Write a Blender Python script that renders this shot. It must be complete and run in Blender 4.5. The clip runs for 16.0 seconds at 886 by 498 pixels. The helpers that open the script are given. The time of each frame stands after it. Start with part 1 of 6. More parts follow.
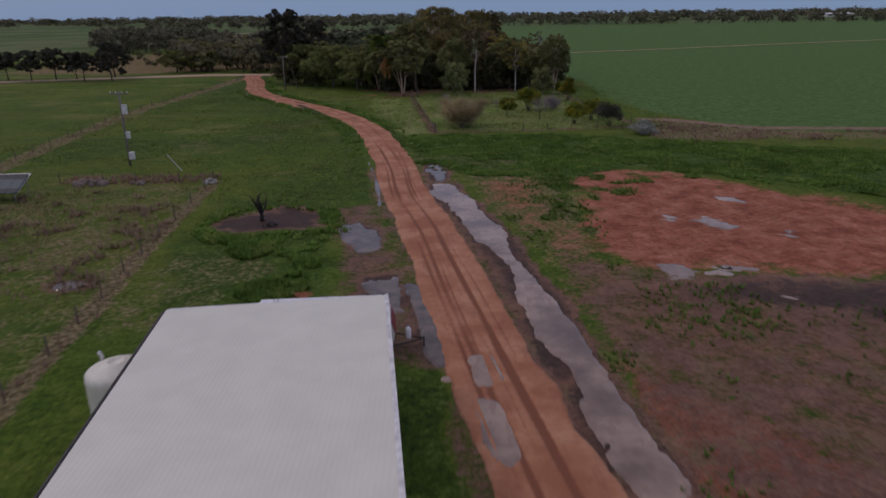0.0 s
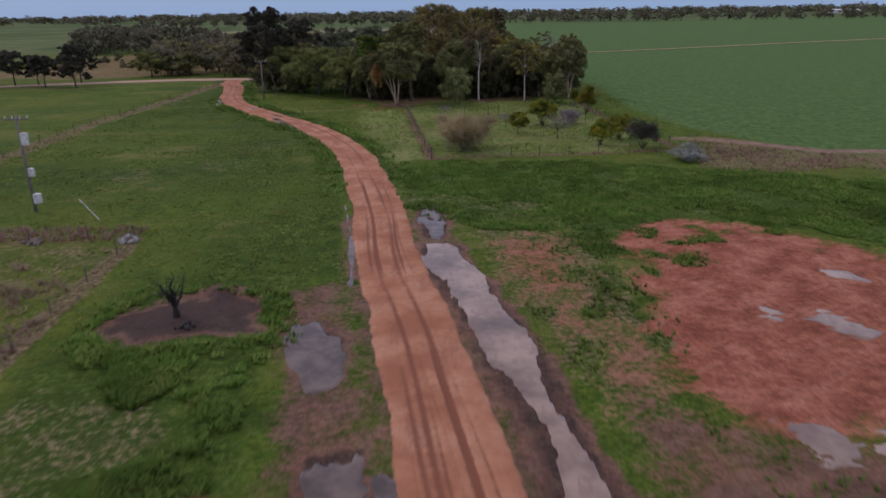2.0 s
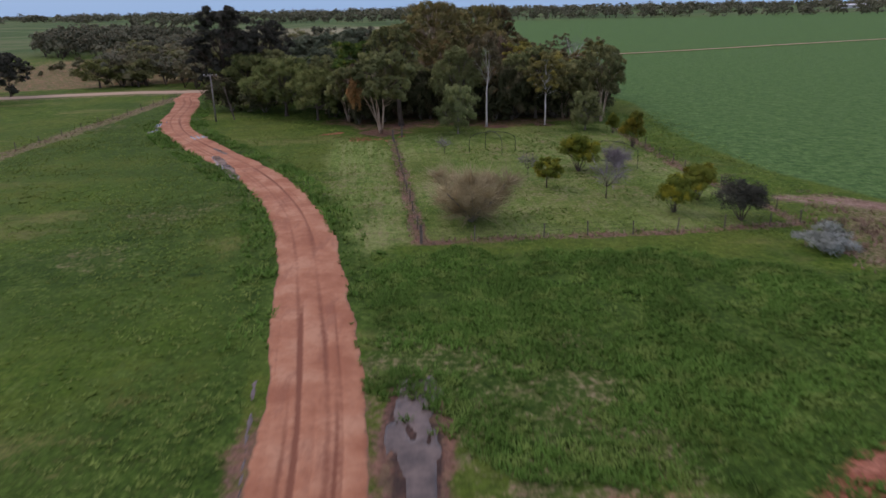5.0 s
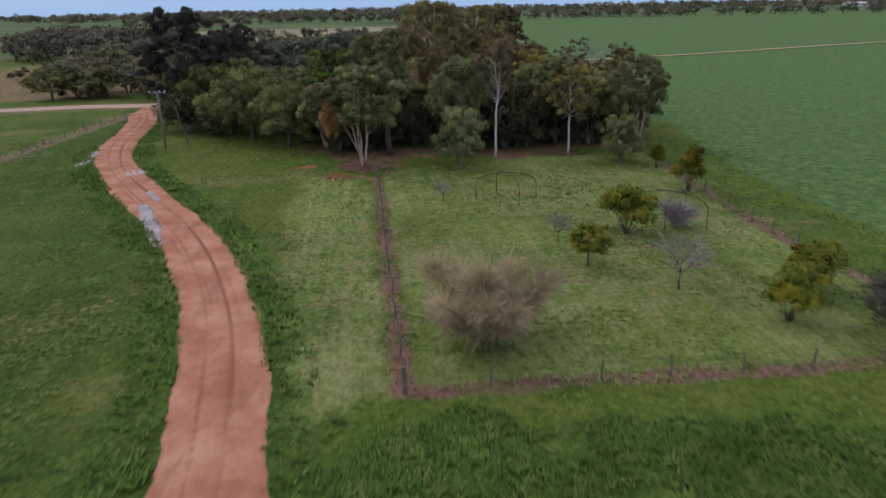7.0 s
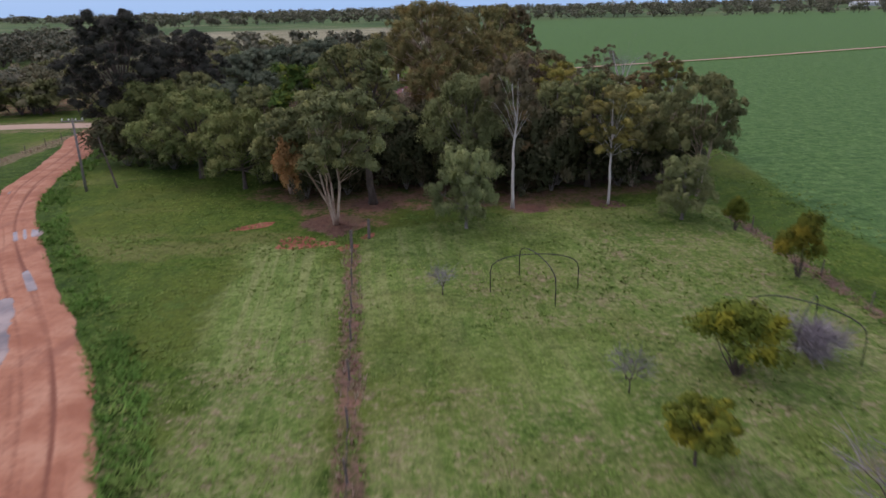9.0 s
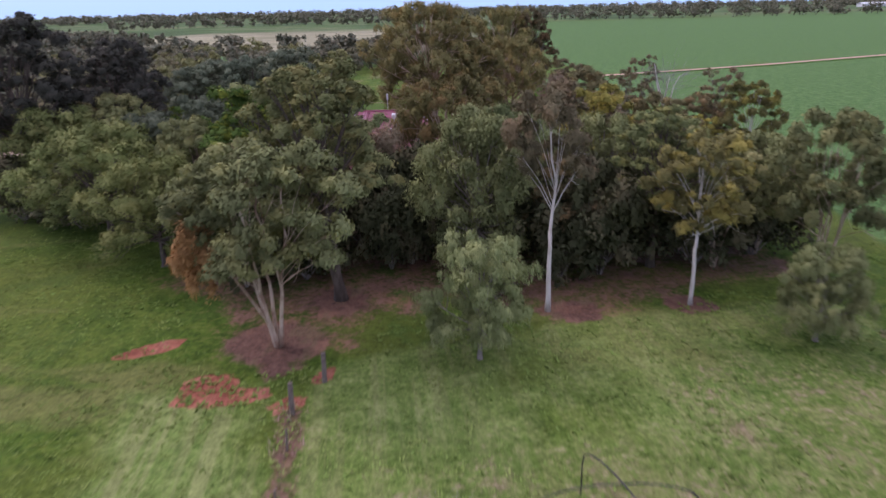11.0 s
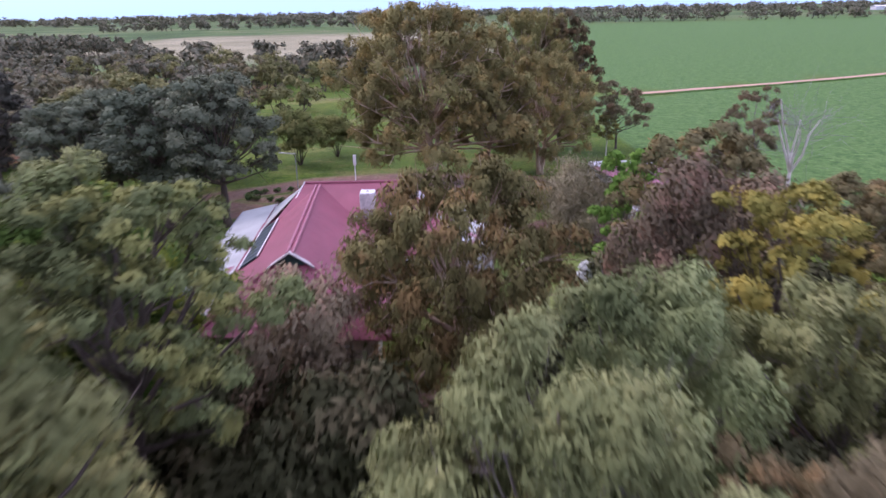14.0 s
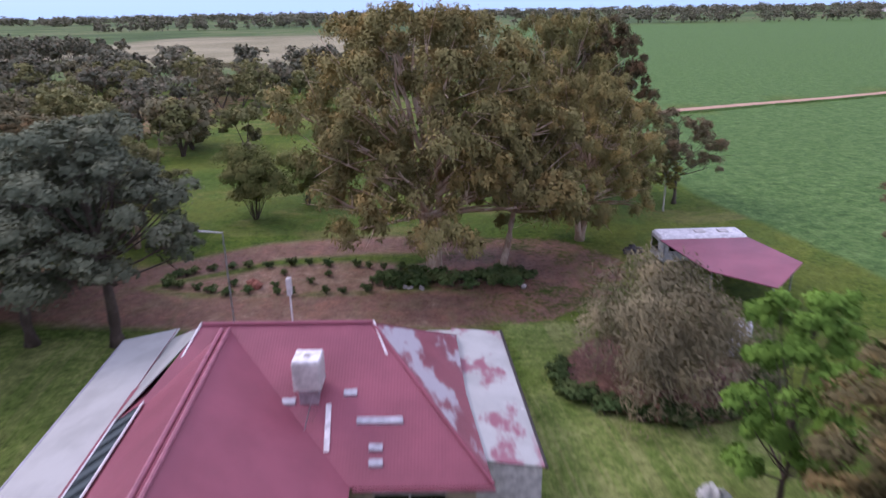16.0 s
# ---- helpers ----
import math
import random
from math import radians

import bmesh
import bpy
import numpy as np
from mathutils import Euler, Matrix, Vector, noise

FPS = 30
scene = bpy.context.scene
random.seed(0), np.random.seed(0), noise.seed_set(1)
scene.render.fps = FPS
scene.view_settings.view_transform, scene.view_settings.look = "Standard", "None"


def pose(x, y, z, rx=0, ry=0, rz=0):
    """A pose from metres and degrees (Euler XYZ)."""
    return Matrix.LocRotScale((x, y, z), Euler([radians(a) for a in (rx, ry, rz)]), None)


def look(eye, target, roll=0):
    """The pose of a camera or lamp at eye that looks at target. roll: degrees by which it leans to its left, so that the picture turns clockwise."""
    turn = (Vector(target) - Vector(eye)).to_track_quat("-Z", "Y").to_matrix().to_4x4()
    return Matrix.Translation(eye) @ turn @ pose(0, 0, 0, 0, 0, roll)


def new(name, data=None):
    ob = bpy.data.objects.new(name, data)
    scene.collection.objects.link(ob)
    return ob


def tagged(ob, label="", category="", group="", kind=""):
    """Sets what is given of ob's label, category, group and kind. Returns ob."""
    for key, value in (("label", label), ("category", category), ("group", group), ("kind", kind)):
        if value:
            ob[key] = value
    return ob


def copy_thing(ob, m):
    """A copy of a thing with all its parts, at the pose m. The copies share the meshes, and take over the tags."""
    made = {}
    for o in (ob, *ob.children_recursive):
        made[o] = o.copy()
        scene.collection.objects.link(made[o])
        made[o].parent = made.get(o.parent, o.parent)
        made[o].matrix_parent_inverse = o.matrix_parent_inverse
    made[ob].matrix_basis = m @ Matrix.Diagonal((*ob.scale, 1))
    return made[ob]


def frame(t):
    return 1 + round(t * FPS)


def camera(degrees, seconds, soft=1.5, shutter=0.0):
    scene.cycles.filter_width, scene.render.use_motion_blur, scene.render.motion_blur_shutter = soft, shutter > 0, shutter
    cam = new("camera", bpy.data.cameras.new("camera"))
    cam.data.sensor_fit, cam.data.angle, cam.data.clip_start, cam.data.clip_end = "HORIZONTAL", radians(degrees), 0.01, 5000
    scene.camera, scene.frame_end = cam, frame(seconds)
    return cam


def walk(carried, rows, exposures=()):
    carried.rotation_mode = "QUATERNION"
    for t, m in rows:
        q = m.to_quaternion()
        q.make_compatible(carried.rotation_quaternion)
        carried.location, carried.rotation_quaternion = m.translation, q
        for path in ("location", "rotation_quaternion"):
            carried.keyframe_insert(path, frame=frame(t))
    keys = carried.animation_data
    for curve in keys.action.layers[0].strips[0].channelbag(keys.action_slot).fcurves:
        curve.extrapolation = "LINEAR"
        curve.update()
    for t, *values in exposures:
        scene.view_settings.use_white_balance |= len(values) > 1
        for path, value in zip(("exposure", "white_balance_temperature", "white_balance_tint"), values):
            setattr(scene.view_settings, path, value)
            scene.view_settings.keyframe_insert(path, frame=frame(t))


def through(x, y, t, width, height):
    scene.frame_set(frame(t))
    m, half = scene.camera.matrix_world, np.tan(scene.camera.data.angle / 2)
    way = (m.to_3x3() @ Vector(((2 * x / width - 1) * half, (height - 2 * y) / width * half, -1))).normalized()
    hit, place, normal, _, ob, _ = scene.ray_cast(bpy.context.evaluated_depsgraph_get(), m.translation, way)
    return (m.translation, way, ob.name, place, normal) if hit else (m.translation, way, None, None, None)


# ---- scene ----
# The flight: seconds, metres x y z, yaw, pitch, roll in degrees
cam = camera(66.00, 16.0, soft=1.5, shutter=0.7)
FLIGHT = [
    (0, 0.000, 0.000, 17.003, -0.05, -19.04, -0.77),
    (1, 0.169, 9.820, 17.079, -0.02, -19.14, -0.83),
    (2, 0.349, 19.929, 17.205, 0.01, -19.26, -0.90),
    (3, 0.532, 30.293, 17.359, 0.03, -19.36, -0.98),
    (4, 0.713, 40.882, 17.524, 0.06, -19.45, -1.05),
    (5, 0.887, 51.665, 17.686, 0.08, -19.53, -1.13),
    (6, 1.049, 62.615, 17.835, 0.10, -19.58, -1.20),
    (7, 1.194, 73.706, 17.963, 0.12, -19.61, -1.26),
    (8, 1.320, 84.916, 18.066, 0.15, -19.62, -1.31),
    (9, 1.423, 96.222, 18.143, 0.18, -19.60, -1.35),
    (10, 1.503, 107.606, 18.199, 0.21, -19.57, -1.38),
    (11, 1.556, 119.049, 18.238, 0.26, -19.52, -1.38),
    (12, 1.584, 130.536, 18.270, 0.31, -19.47, -1.37),
    (13, 1.586, 142.054, 18.308, 0.37, -19.41, -1.33),
    (14, 1.562, 153.590, 18.370, 0.45, -19.37, -1.27),
    (15, 1.514, 165.135, 18.473, 0.54, -19.34, -1.19),
    (16, 1.444, 176.683, 18.642, 0.64, -19.35, -1.07),
]
walk(cam, [(t, pose(x, y, z, 0, 0, yaw) @ pose(0, 0, 0, 90 + pitch) @ pose(0, 0, 0, 0, 0, roll)) for t, x, y, z, yaw, pitch, roll in FLIGHT],
     [(0, -1.52, 6700, 27), (1.5, -1.08, 6700, 27), (3.5, -0.86, 6600, 26), (7, -0.54, 6500, 21), (8.5, -0.50, 6450, 23), (11, 0.06, 6250, 34), (12.5, 0.46, 6050, 40), (14, 0.46, 6000, 40), (16, 0.12, 6150, 36)])

# ---- light ----
world = bpy.data.worlds.new("overcast_sky")
world.use_nodes = True
scene.world = world
wn, wl = world.node_tree.nodes, world.node_tree.links
sky = wn.new("ShaderNodeTexSky")
sky.sky_type = "NISHITA"
sky.sun_disc = False
SUN_EL, SUN_AZ = radians(42), radians(300)
sky.sun_elevation, sky.sun_rotation = SUN_EL, SUN_AZ
sky.air_density, sky.dust_density, sky.ozone_density = 1.0, 3.0, 1.0
cover = wn.new("ShaderNodeMixRGB")          # a thin even cloud layer over the sky's own colour
cover.inputs[0].default_value = 0.85
tall = wn.new("ShaderNodeSeparateXYZ")
wl.new(wn.new("ShaderNodeTexCoord").outputs["Generated"], tall.inputs[0])
deck = wn.new("ShaderNodeValToRGB")         # blue low down, grey cloud overhead
deck.color_ramp.elements[0].position, deck.color_ramp.elements[0].color = 0.02, (0.33, 0.54, 0.80, 1)
deck.color_ramp.elements[1].position, deck.color_ramp.elements[1].color = 0.55, (0.68, 0.74, 0.92, 1)
wl.new(tall.outputs[2], deck.inputs[0])
gain = wn.new("ShaderNodeVectorMath")
gain.operation = "SCALE"
gain.inputs["Scale"].default_value = 19.0
wl.new(deck.outputs[0], gain.inputs[0])
wl.new(gain.outputs[0], cover.inputs[2])
wl.new(sky.outputs[0], cover.inputs[1])
wl.new(cover.outputs[0], wn["Background"].inputs[0])
wn["Background"].inputs[1].default_value = 0.085
sun_data = bpy.data.lights.new("sun", "SUN")
sun_data.energy, sun_data.angle, sun_data.color = 1.2, radians(16), (1.0, 0.95, 0.88)
sun = new("sun", sun_data)
sun_dir = Vector((math.cos(SUN_EL) * math.sin(SUN_AZ), math.cos(SUN_EL) * math.cos(SUN_AZ), math.sin(SUN_EL)))
sun.matrix_world = look(sun_dir * 100, (0, 0, 0))


# ---- materials ----
class Nodes:
    """A small builder for node materials."""

    def __init__(self, name):
        self.m = bpy.data.materials.new(name)
        self.m.use_nodes = True
        self.t = self.m.node_tree
        self.bsdf = self.t.nodes["Principled BSDF"]
        self.pos = self.n("ShaderNodeNewGeometry").outputs["Position"]

    def n(self, kind, **props):
        node = self.t.nodes.new(kind)
        for key, value in props.items():
            setattr(node, key, value)
        return node

    def put(self, socket, value):
        if hasattr(value, "is_linked"):
            self.t.links.new(value, socket)
        else:
            socket.default_value = value

    def noise(self, scale, detail=4.0, rough=0.6, vec=None, stretch=None):
        node = self.n("ShaderNodeTexNoise")
        v = vec or self.pos
        if stretch:
            mp = self.n("ShaderNodeMapping")
            self.put(mp.inputs[0], v)
            mp.inputs["Scale"].default_value = stretch
            v = mp.outputs[0]
        self.put(node.inputs["Vector"], v)
        node.inputs["Scale"].default_value = scale
        node.inputs["Detail"].default_value = detail
        node.inputs["Roughness"].default_value = rough
        return node.outputs[0]

    def math(self, op, a, b=0.0, c=0.0, clamp=False):
        node = self.n("ShaderNodeMath", operation=op, use_clamp=clamp)
        for socket, value in zip(node.inputs, (a, b, c)):
            self.put(socket, value)
        return node.outputs[0]

    def step(self, value, lo, hi):
        node = self.n("ShaderNodeMapRange", interpolation_type="SMOOTHSTEP")
        self.put(node.inputs[0], value)
        node.inputs[1].default_value, node.inputs[2].default_value = lo, hi
        return node.outputs[0]

    def mix(self, fac, a, b):
        node = self.n("ShaderNodeMixRGB")
        for socket, value in zip(node.inputs, (fac, a, b)):
            self.put(socket, (*value, 1) if isinstance(value, tuple) and len(value) == 3 else value)
        return node.outputs[0]

    def ramp(self, fac, *stops):
        node = self.n("ShaderNodeValToRGB")
        el = node.color_ramp.elements
        while len(el) < len(stops):
            el.new(0.5)
        for e, (p, col) in zip(el, stops):
            e.position, e.color = p, (*col, 1)
        self.put(node.inputs[0], fac)
        return node.outputs[0]

    def bump(self, height, strength=0.5, distance=0.05):
        node = self.n("ShaderNodeBump")
        node.inputs["Strength"].default_value = strength
        node.inputs["Distance"].default_value = distance
        self.put(node.inputs["Height"], height)
        self.put(self.bsdf.inputs["Normal"], node.outputs[0])

    def finish(self, color, rough=0.8, metal=0.0, spec=0.4):
        self.put(self.bsdf.inputs["Base Color"], (*color, 1) if isinstance(color, tuple) and len(color) == 3 else color)
        self.put(self.bsdf.inputs["Roughness"], rough)
        self.put(self.bsdf.inputs["Metallic"], metal)
        self.bsdf.inputs["Specular IOR Level"].default_value = spec
        return self.m


def simple(name, color, rough=0.7, metal=0.0, scale=3.0, spread=0.25, bump=0.3, fine=40.0, dist=0.01):
    """A worn surface: the colour varied at two scales, with fine relief."""
    k = Nodes(name)
    tc = k.n("ShaderNodeTexCoord").outputs["Object"]
    big, small = k.noise(scale, vec=tc), k.noise(fine, vec=tc)
    lo = tuple(c * (1 - spread) for c in color)
    hi = tuple(min(0.9, c * (1 + spread)) for c in color)
    c = k.mix(k.step(big, 0.3, 0.7), lo, hi)
    c = k.mix(k.math("MULTIPLY", k.step(small, 0.45, 0.75), 0.35), c, tuple(c_ * 0.6 for c_ in color))
    k.bump(small, bump, dist)
    return k.finish(c, rough, metal)


def leaf_material(name, dark, light, tip, tip_amount=0.15, through=0.12):
    k = Nodes(name)
    geo = k.n("ShaderNodeNewGeometry")
    dark, light, tip = ([min(0.8, 1.75 * x) for x in q] for q in (dark, light, tip))
    dark, light, tip = tuple(dark), tuple(light), tuple(tip)
    island = geo.outputs["Random Per Island"]
    per = k.n("ShaderNodeObjectInfo").outputs["Random"]
    clump = k.noise(0.55, 3.0)
    c = k.mix(k.math("MULTIPLY_ADD", island, 0.32, 0.38), dark, light)
    c = k.mix(k.math("MULTIPLY", k.step(clump, 0.5, 0.6), tip_amount * 2, clamp=True), c, tip)
    wide = k.noise(0.11, 2.0)
    hsv = k.n("ShaderNodeHueSaturation")
    k.put(hsv.inputs["Hue"], k.math("MULTIPLY_ADD", per, 0.03, 0.485))
    k.put(hsv.inputs["Value"], k.math("MULTIPLY", k.math("MULTIPLY_ADD", k.math("FRACT", k.math("MULTIPLY", per, 7.3)), 0.3, 0.85), k.math("MULTIPLY_ADD", wide, 1.6, 0.2)))
    hsv.inputs["Saturation"].default_value = 1.0
    k.put(hsv.inputs["Color"], c)
    m = k.finish(hsv.outputs[0], 0.75, 0.0, 0.05)
    tr = k.n("ShaderNodeBsdfTranslucent")
    k.put(tr.inputs[0], hsv.outputs[0])
    mx = k.n("ShaderNodeMixShader")
    mx.inputs[0].default_value = through
    k.put(mx.inputs[1], k.bsdf.outputs[0])
    k.put(mx.inputs[2], tr.outputs[0])
    k.put(k.t.nodes["Material Output"].inputs[0], mx.outputs[0])
    return m


def bark_material(name, base, patch, scale=2.0):
    k = Nodes(name)
    tc = k.n("ShaderNodeTexCoord").outputs["Object"]
    long_ = k.noise(scale * 3, 5.0, 0.65, vec=tc, stretch=(1, 1, 0.2))
    blot = k.noise(scale, 3.0, vec=tc, stretch=(1, 1, 0.45))
    c = k.mix(k.step(blot, 0.42, 0.6), base, patch)
    c = k.mix(k.math("MULTIPLY", k.step(long_, 0.5, 0.75), 0.5), c, tuple(x * 0.45 for x in base))
    k.bump(long_, 0.6, 0.03)
    return k.finish(c, 0.85)


GUM = leaf_material("gum_leaves", (0.032, 0.032, 0.013), (0.215, 0.192, 0.070), (0.29, 0.185, 0.060), 0.16)
GUM_GREY = leaf_material("grey_gum_leaves", (0.049, 0.050, 0.025), (0.151, 0.145, 0.078), (0.194, 0.150, 0.073), 0.2)
GUM_OLIVE = leaf_material("olive_gum_leaves", (0.040, 0.046, 0.019), (0.176, 0.180, 0.072), (0.235, 0.215, 0.08), 0.25)
GUM_TALL = leaf_material("yellowish_green_gum_leaves", (0.039, 0.046, 0.021), (0.146, 0.160, 0.058), (0.216, 0.195, 0.062), 0.28)
GUM_ORANGE = leaf_material("olive_and_orange_gum_leaves", (0.032, 0.032, 0.013), (0.146, 0.138, 0.046), (0.27, 0.130, 0.050), 0.12)
GUM_YELLOW = leaf_material("yellowish_gum_leaves", (0.040, 0.038, 0.014), (0.150, 0.130, 0.046), (0.30, 0.235, 0.045), 0.18)
WEEP = leaf_material("olive_weeping_leaves", (0.050, 0.046, 0.026), (0.165, 0.145, 0.082), (0.20, 0.165, 0.09), 0.25)
GUM_BROWN = leaf_material("reddish_gum_leaves", (0.044, 0.039, 0.020), (0.150, 0.128, 0.066), (0.20, 0.125, 0.06), 0.18)
RUST = leaf_material("rust_brown_gum_leaves", (0.032, 0.028, 0.014), (0.132, 0.108, 0.050), (0.20, 0.120, 0.048), 0.2)
WILLOW = leaf_material("pepper_leaves", (0.030, 0.040, 0.011), (0.146, 0.154, 0.050), (0.205, 0.190, 0.068), 0.25)
PEPPER = leaf_material("light_green_pepper_leaves", (0.044, 0.058, 0.021), (0.192, 0.212, 0.084), (0.24, 0.245, 0.10), 0.25)
CASUARINA = leaf_material("grey_green_casuarina_leaves", (0.024, 0.031, 0.018), (0.122, 0.138, 0.084), (0.155, 0.165, 0.10), 0.2)
DARKLEAF = leaf_material("dark_leaves", (0.016, 0.017, 0.012), (0.062, 0.060, 0.044), (0.085, 0.075, 0.055), 0.2)
WATTLE = leaf_material("wattle_leaves", (0.072, 0.068, 0.017), (0.22, 0.185, 0.044), (0.30, 0.225, 0.05), 0.3)
LIME = leaf_material("yellow_green_leaves", (0.014, 0.032, 0.008), (0.090, 0.128, 0.024), (0.26, 0.25, 0.032), 0.24)
CITRUS = leaf_material("citrus_leaves", (0.024, 0.040, 0.008), (0.135, 0.145, 0.02), (0.36, 0.26, 0.02), 0.14)
BRIGHT = leaf_material("bright_green_leaves", (0.030, 0.075, 0.012), (0.11, 0.20, 0.035), (0.13, 0.23, 0.04), 0.2)
HERB = leaf_material("dark_garden_leaves", (0.016, 0.032, 0.010), (0.060, 0.090, 0.030), (0.09, 0.11, 0.04), 0.2)
FLOWER = leaf_material("white_flowers", (0.30, 0.32, 0.26), (0.45, 0.45, 0.43), (0.46, 0.46, 0.45), 0.4)
# leaf colour kept dark to stand for deep shade below the crowns
GROVE_SHADE = leaf_material("dark_leaves_as_grove_shade", (0.016, 0.018, 0.009), (0.060, 0.062, 0.028), (0.09, 0.075, 0.04), 0.3)
PINKISH = leaf_material("pinkish_brown_leaves", (0.050, 0.043, 0.026), (0.170, 0.140, 0.082), (0.20, 0.125, 0.075), 0.3)
DEADLEAF = leaf_material("dead_leaves", (0.20, 0.115, 0.036), (0.37, 0.225, 0.075), (0.42, 0.28, 0.10), 0.3)
TWIG = leaf_material("bare_twigs", (0.17, 0.125, 0.075), (0.33, 0.25, 0.15), (0.38, 0.29, 0.18), 0.2, 0.05)
TWIG_GREY = leaf_material("grey_twigs", (0.085, 0.070, 0.072), (0.18, 0.155, 0.158), (0.21, 0.185, 0.19), 0.2, 0.05)
SALTBUSH = leaf_material("grey_saltbush_leaves", (0.10, 0.11, 0.09), (0.26, 0.27, 0.23), (0.3, 0.3, 0.27), 0.2)
WOODS = leaf_material("woodland_leaves", (0.036, 0.038, 0.025), (0.128, 0.130, 0.082), (0.165, 0.138, 0.085), 0.3)
BLADES = leaf_material("grass_blades", (0.044, 0.086, 0.016), (0.104, 0.164, 0.032), (0.16, 0.19, 0.050), 0.25)
TURF = leaf_material("short_grass_blades", (0.068, 0.108, 0.023), (0.106, 0.146, 0.034), (0.13, 0.155, 0.042), 0.3)
STRAW = leaf_material("dry_grass_blades", (0.16, 0.12, 0.065), (0.34, 0.26, 0.16), (0.22, 0.15, 0.10), 0.3)
DEADWEED = leaf_material("brown_weed_stems", (0.13, 0.082, 0.060), (0.28, 0.19, 0.14), (0.22, 0.19, 0.11), 0.3)
CROPBLADE = leaf_material("crop_leaves", (0.040, 0.085, 0.022), (0.085, 0.155, 0.045), (0.09, 0.165, 0.05), 0.2)
BARK = bark_material("dark_bark", (0.085, 0.062, 0.046), (0.13, 0.10, 0.075))
BARK_WHITE = bark_material("white_gum_bark", (0.62, 0.57, 0.50), (0.50, 0.44, 0.37), 1.0)
BARK_GUM = bark_material("peeling_gum_bark", (0.52, 0.40, 0.29), (0.27, 0.17, 0.11), 1.2)
BARK_PALE = bark_material("pale_peeling_gum_bark", (0.60, 0.46, 0.33), (0.40, 0.26, 0.17), 1.2)
BARK_GREY = bark_material("grey_bark", (0.20, 0.165, 0.135), (0.28, 0.24, 0.20))
BARK_BURNT = bark_material("charred_bark", (0.018, 0.015, 0.013), (0.05, 0.045, 0.04))


def ground_material():
    k = Nodes("grassy_ground")
    za = k.n("ShaderNodeVertexColor", layer_name="zone_a")
    zb = k.n("ShaderNodeVertexColor", layer_name="zone_b")
    a, b = k.n("ShaderNodeSeparateColor"), k.n("ShaderNodeSeparateColor")
    k.put(a.inputs[0], za.outputs[0])
    k.put(b.inputs[0], zb.outputs[0])
    soil, mud_and_shade, dry = a.outputs
    lush, crop, far = b.outputs
    n_big, n_mid, n_fine, n_grain = k.noise(0.05, 4), k.noise(0.45, 6, 0.7), k.noise(2.6, 5, 0.72), k.noise(14.0, 4, 0.7)
    edge = k.math("ADD", k.math("MULTIPLY_ADD", n_mid, 1.1, -0.55), k.math("MULTIPLY_ADD", n_fine, 0.9, -0.45))

    def zone(mask, lo=0.40, hi=0.60):
        return k.step(k.math("ADD", mask, edge), lo, hi)

    tex = k.math("ADD", k.math("MULTIPLY", n_fine, 0.55), k.math("MULTIPLY", n_mid, 0.45))
    grass = k.ramp(tex, (0.38, (0.028, 0.062, 0.007)), (0.50, (0.070, 0.122, 0.013)), (0.62, (0.145, 0.178, 0.030)))
    grass = k.mix(k.math("MULTIPLY", k.step(n_big, 0.42, 0.62), 0.45), grass, (0.150, 0.160, 0.030))
    grass = k.mix(k.math("MULTIPLY", k.step(n_grain, 0.5, 0.64), 0.45), grass, (0.045, 0.070, 0.015))
    lushc = k.ramp(tex, (0.38, (0.018, 0.042, 0.006)), (0.52, (0.056, 0.100, 0.014)), (0.64, (0.125, 0.178, 0.036)))
    dryc = k.ramp(n_fine, (0.40, (0.09, 0.075, 0.032)), (0.50, (0.17, 0.135, 0.065)), (0.62, (0.29, 0.225, 0.13)))
    soilc = k.ramp(n_mid, (0.36, (0.235, 0.074, 0.044)), (0.50, (0.365, 0.128, 0.076)), (0.64, (0.46, 0.195, 0.125)))
    soilc = k.mix(k.math("MULTIPLY", k.step(k.noise(1.1, 5, 0.7, stretch=(2.6, 0.5, 1)), 0.50, 0.62), 0.22), soilc, (0.17, 0.060, 0.036))
    soilc = k.mix(k.math("MULTIPLY", k.step(n_grain, 0.5, 0.64), 0.4), soilc, (0.13, 0.055, 0.035))
    turned = k.n("ShaderNodeMapping")
    k.put(turned.inputs[0], k.pos)
    turned.inputs["Rotation"].default_value = (0, 0, radians(-32))
    furrow = k.n("ShaderNodeTexWave", wave_type="BANDS", bands_direction="Y")
    k.put(furrow.inputs[0], turned.outputs[0])
    furrow.inputs["Scale"].default_value = 0.45
    furrow.inputs["Distortion"].default_value = 1.6
    furrow.inputs["Detail"].default_value = 3.0
    furrow.inputs["Detail Scale"].default_value = 1.2
    worked = k.math("MULTIPLY", k.step(furrow.outputs["Fac"], 0.45, 0.85), k.step(k.noise(0.13, 3), 0.48, 0.62))
    soilc = k.mix(k.math("MULTIPLY", worked, 0.38), soilc, (0.19, 0.062, 0.036))
    mudc = k.ramp(tex, (0.40, (0.095, 0.047, 0.033)), (0.60, (0.205, 0.112, 0.076)))
    mudc = k.mix(k.math("MULTIPLY", k.step(k.noise(0.3, 5, 0.7), 0.48, 0.6), 0.5), mudc, (0.26, 0.130, 0.080))
    mudc = k.mix(k.math("MULTIPLY", k.step(k.noise(0.55, 5, 0.7, stretch=(1, 0.4, 1)), 0.52, 0.62), 0.4), mudc, (0.155, 0.130, 0.060))
    cropc = k.ramp(k.noise(0.9, 6, 0.75, stretch=(0.75, 1, 1)), (0.38, (0.050, 0.108, 0.026)), (0.52, (0.094, 0.178, 0.046)), (0.64, (0.145, 0.240, 0.072)))
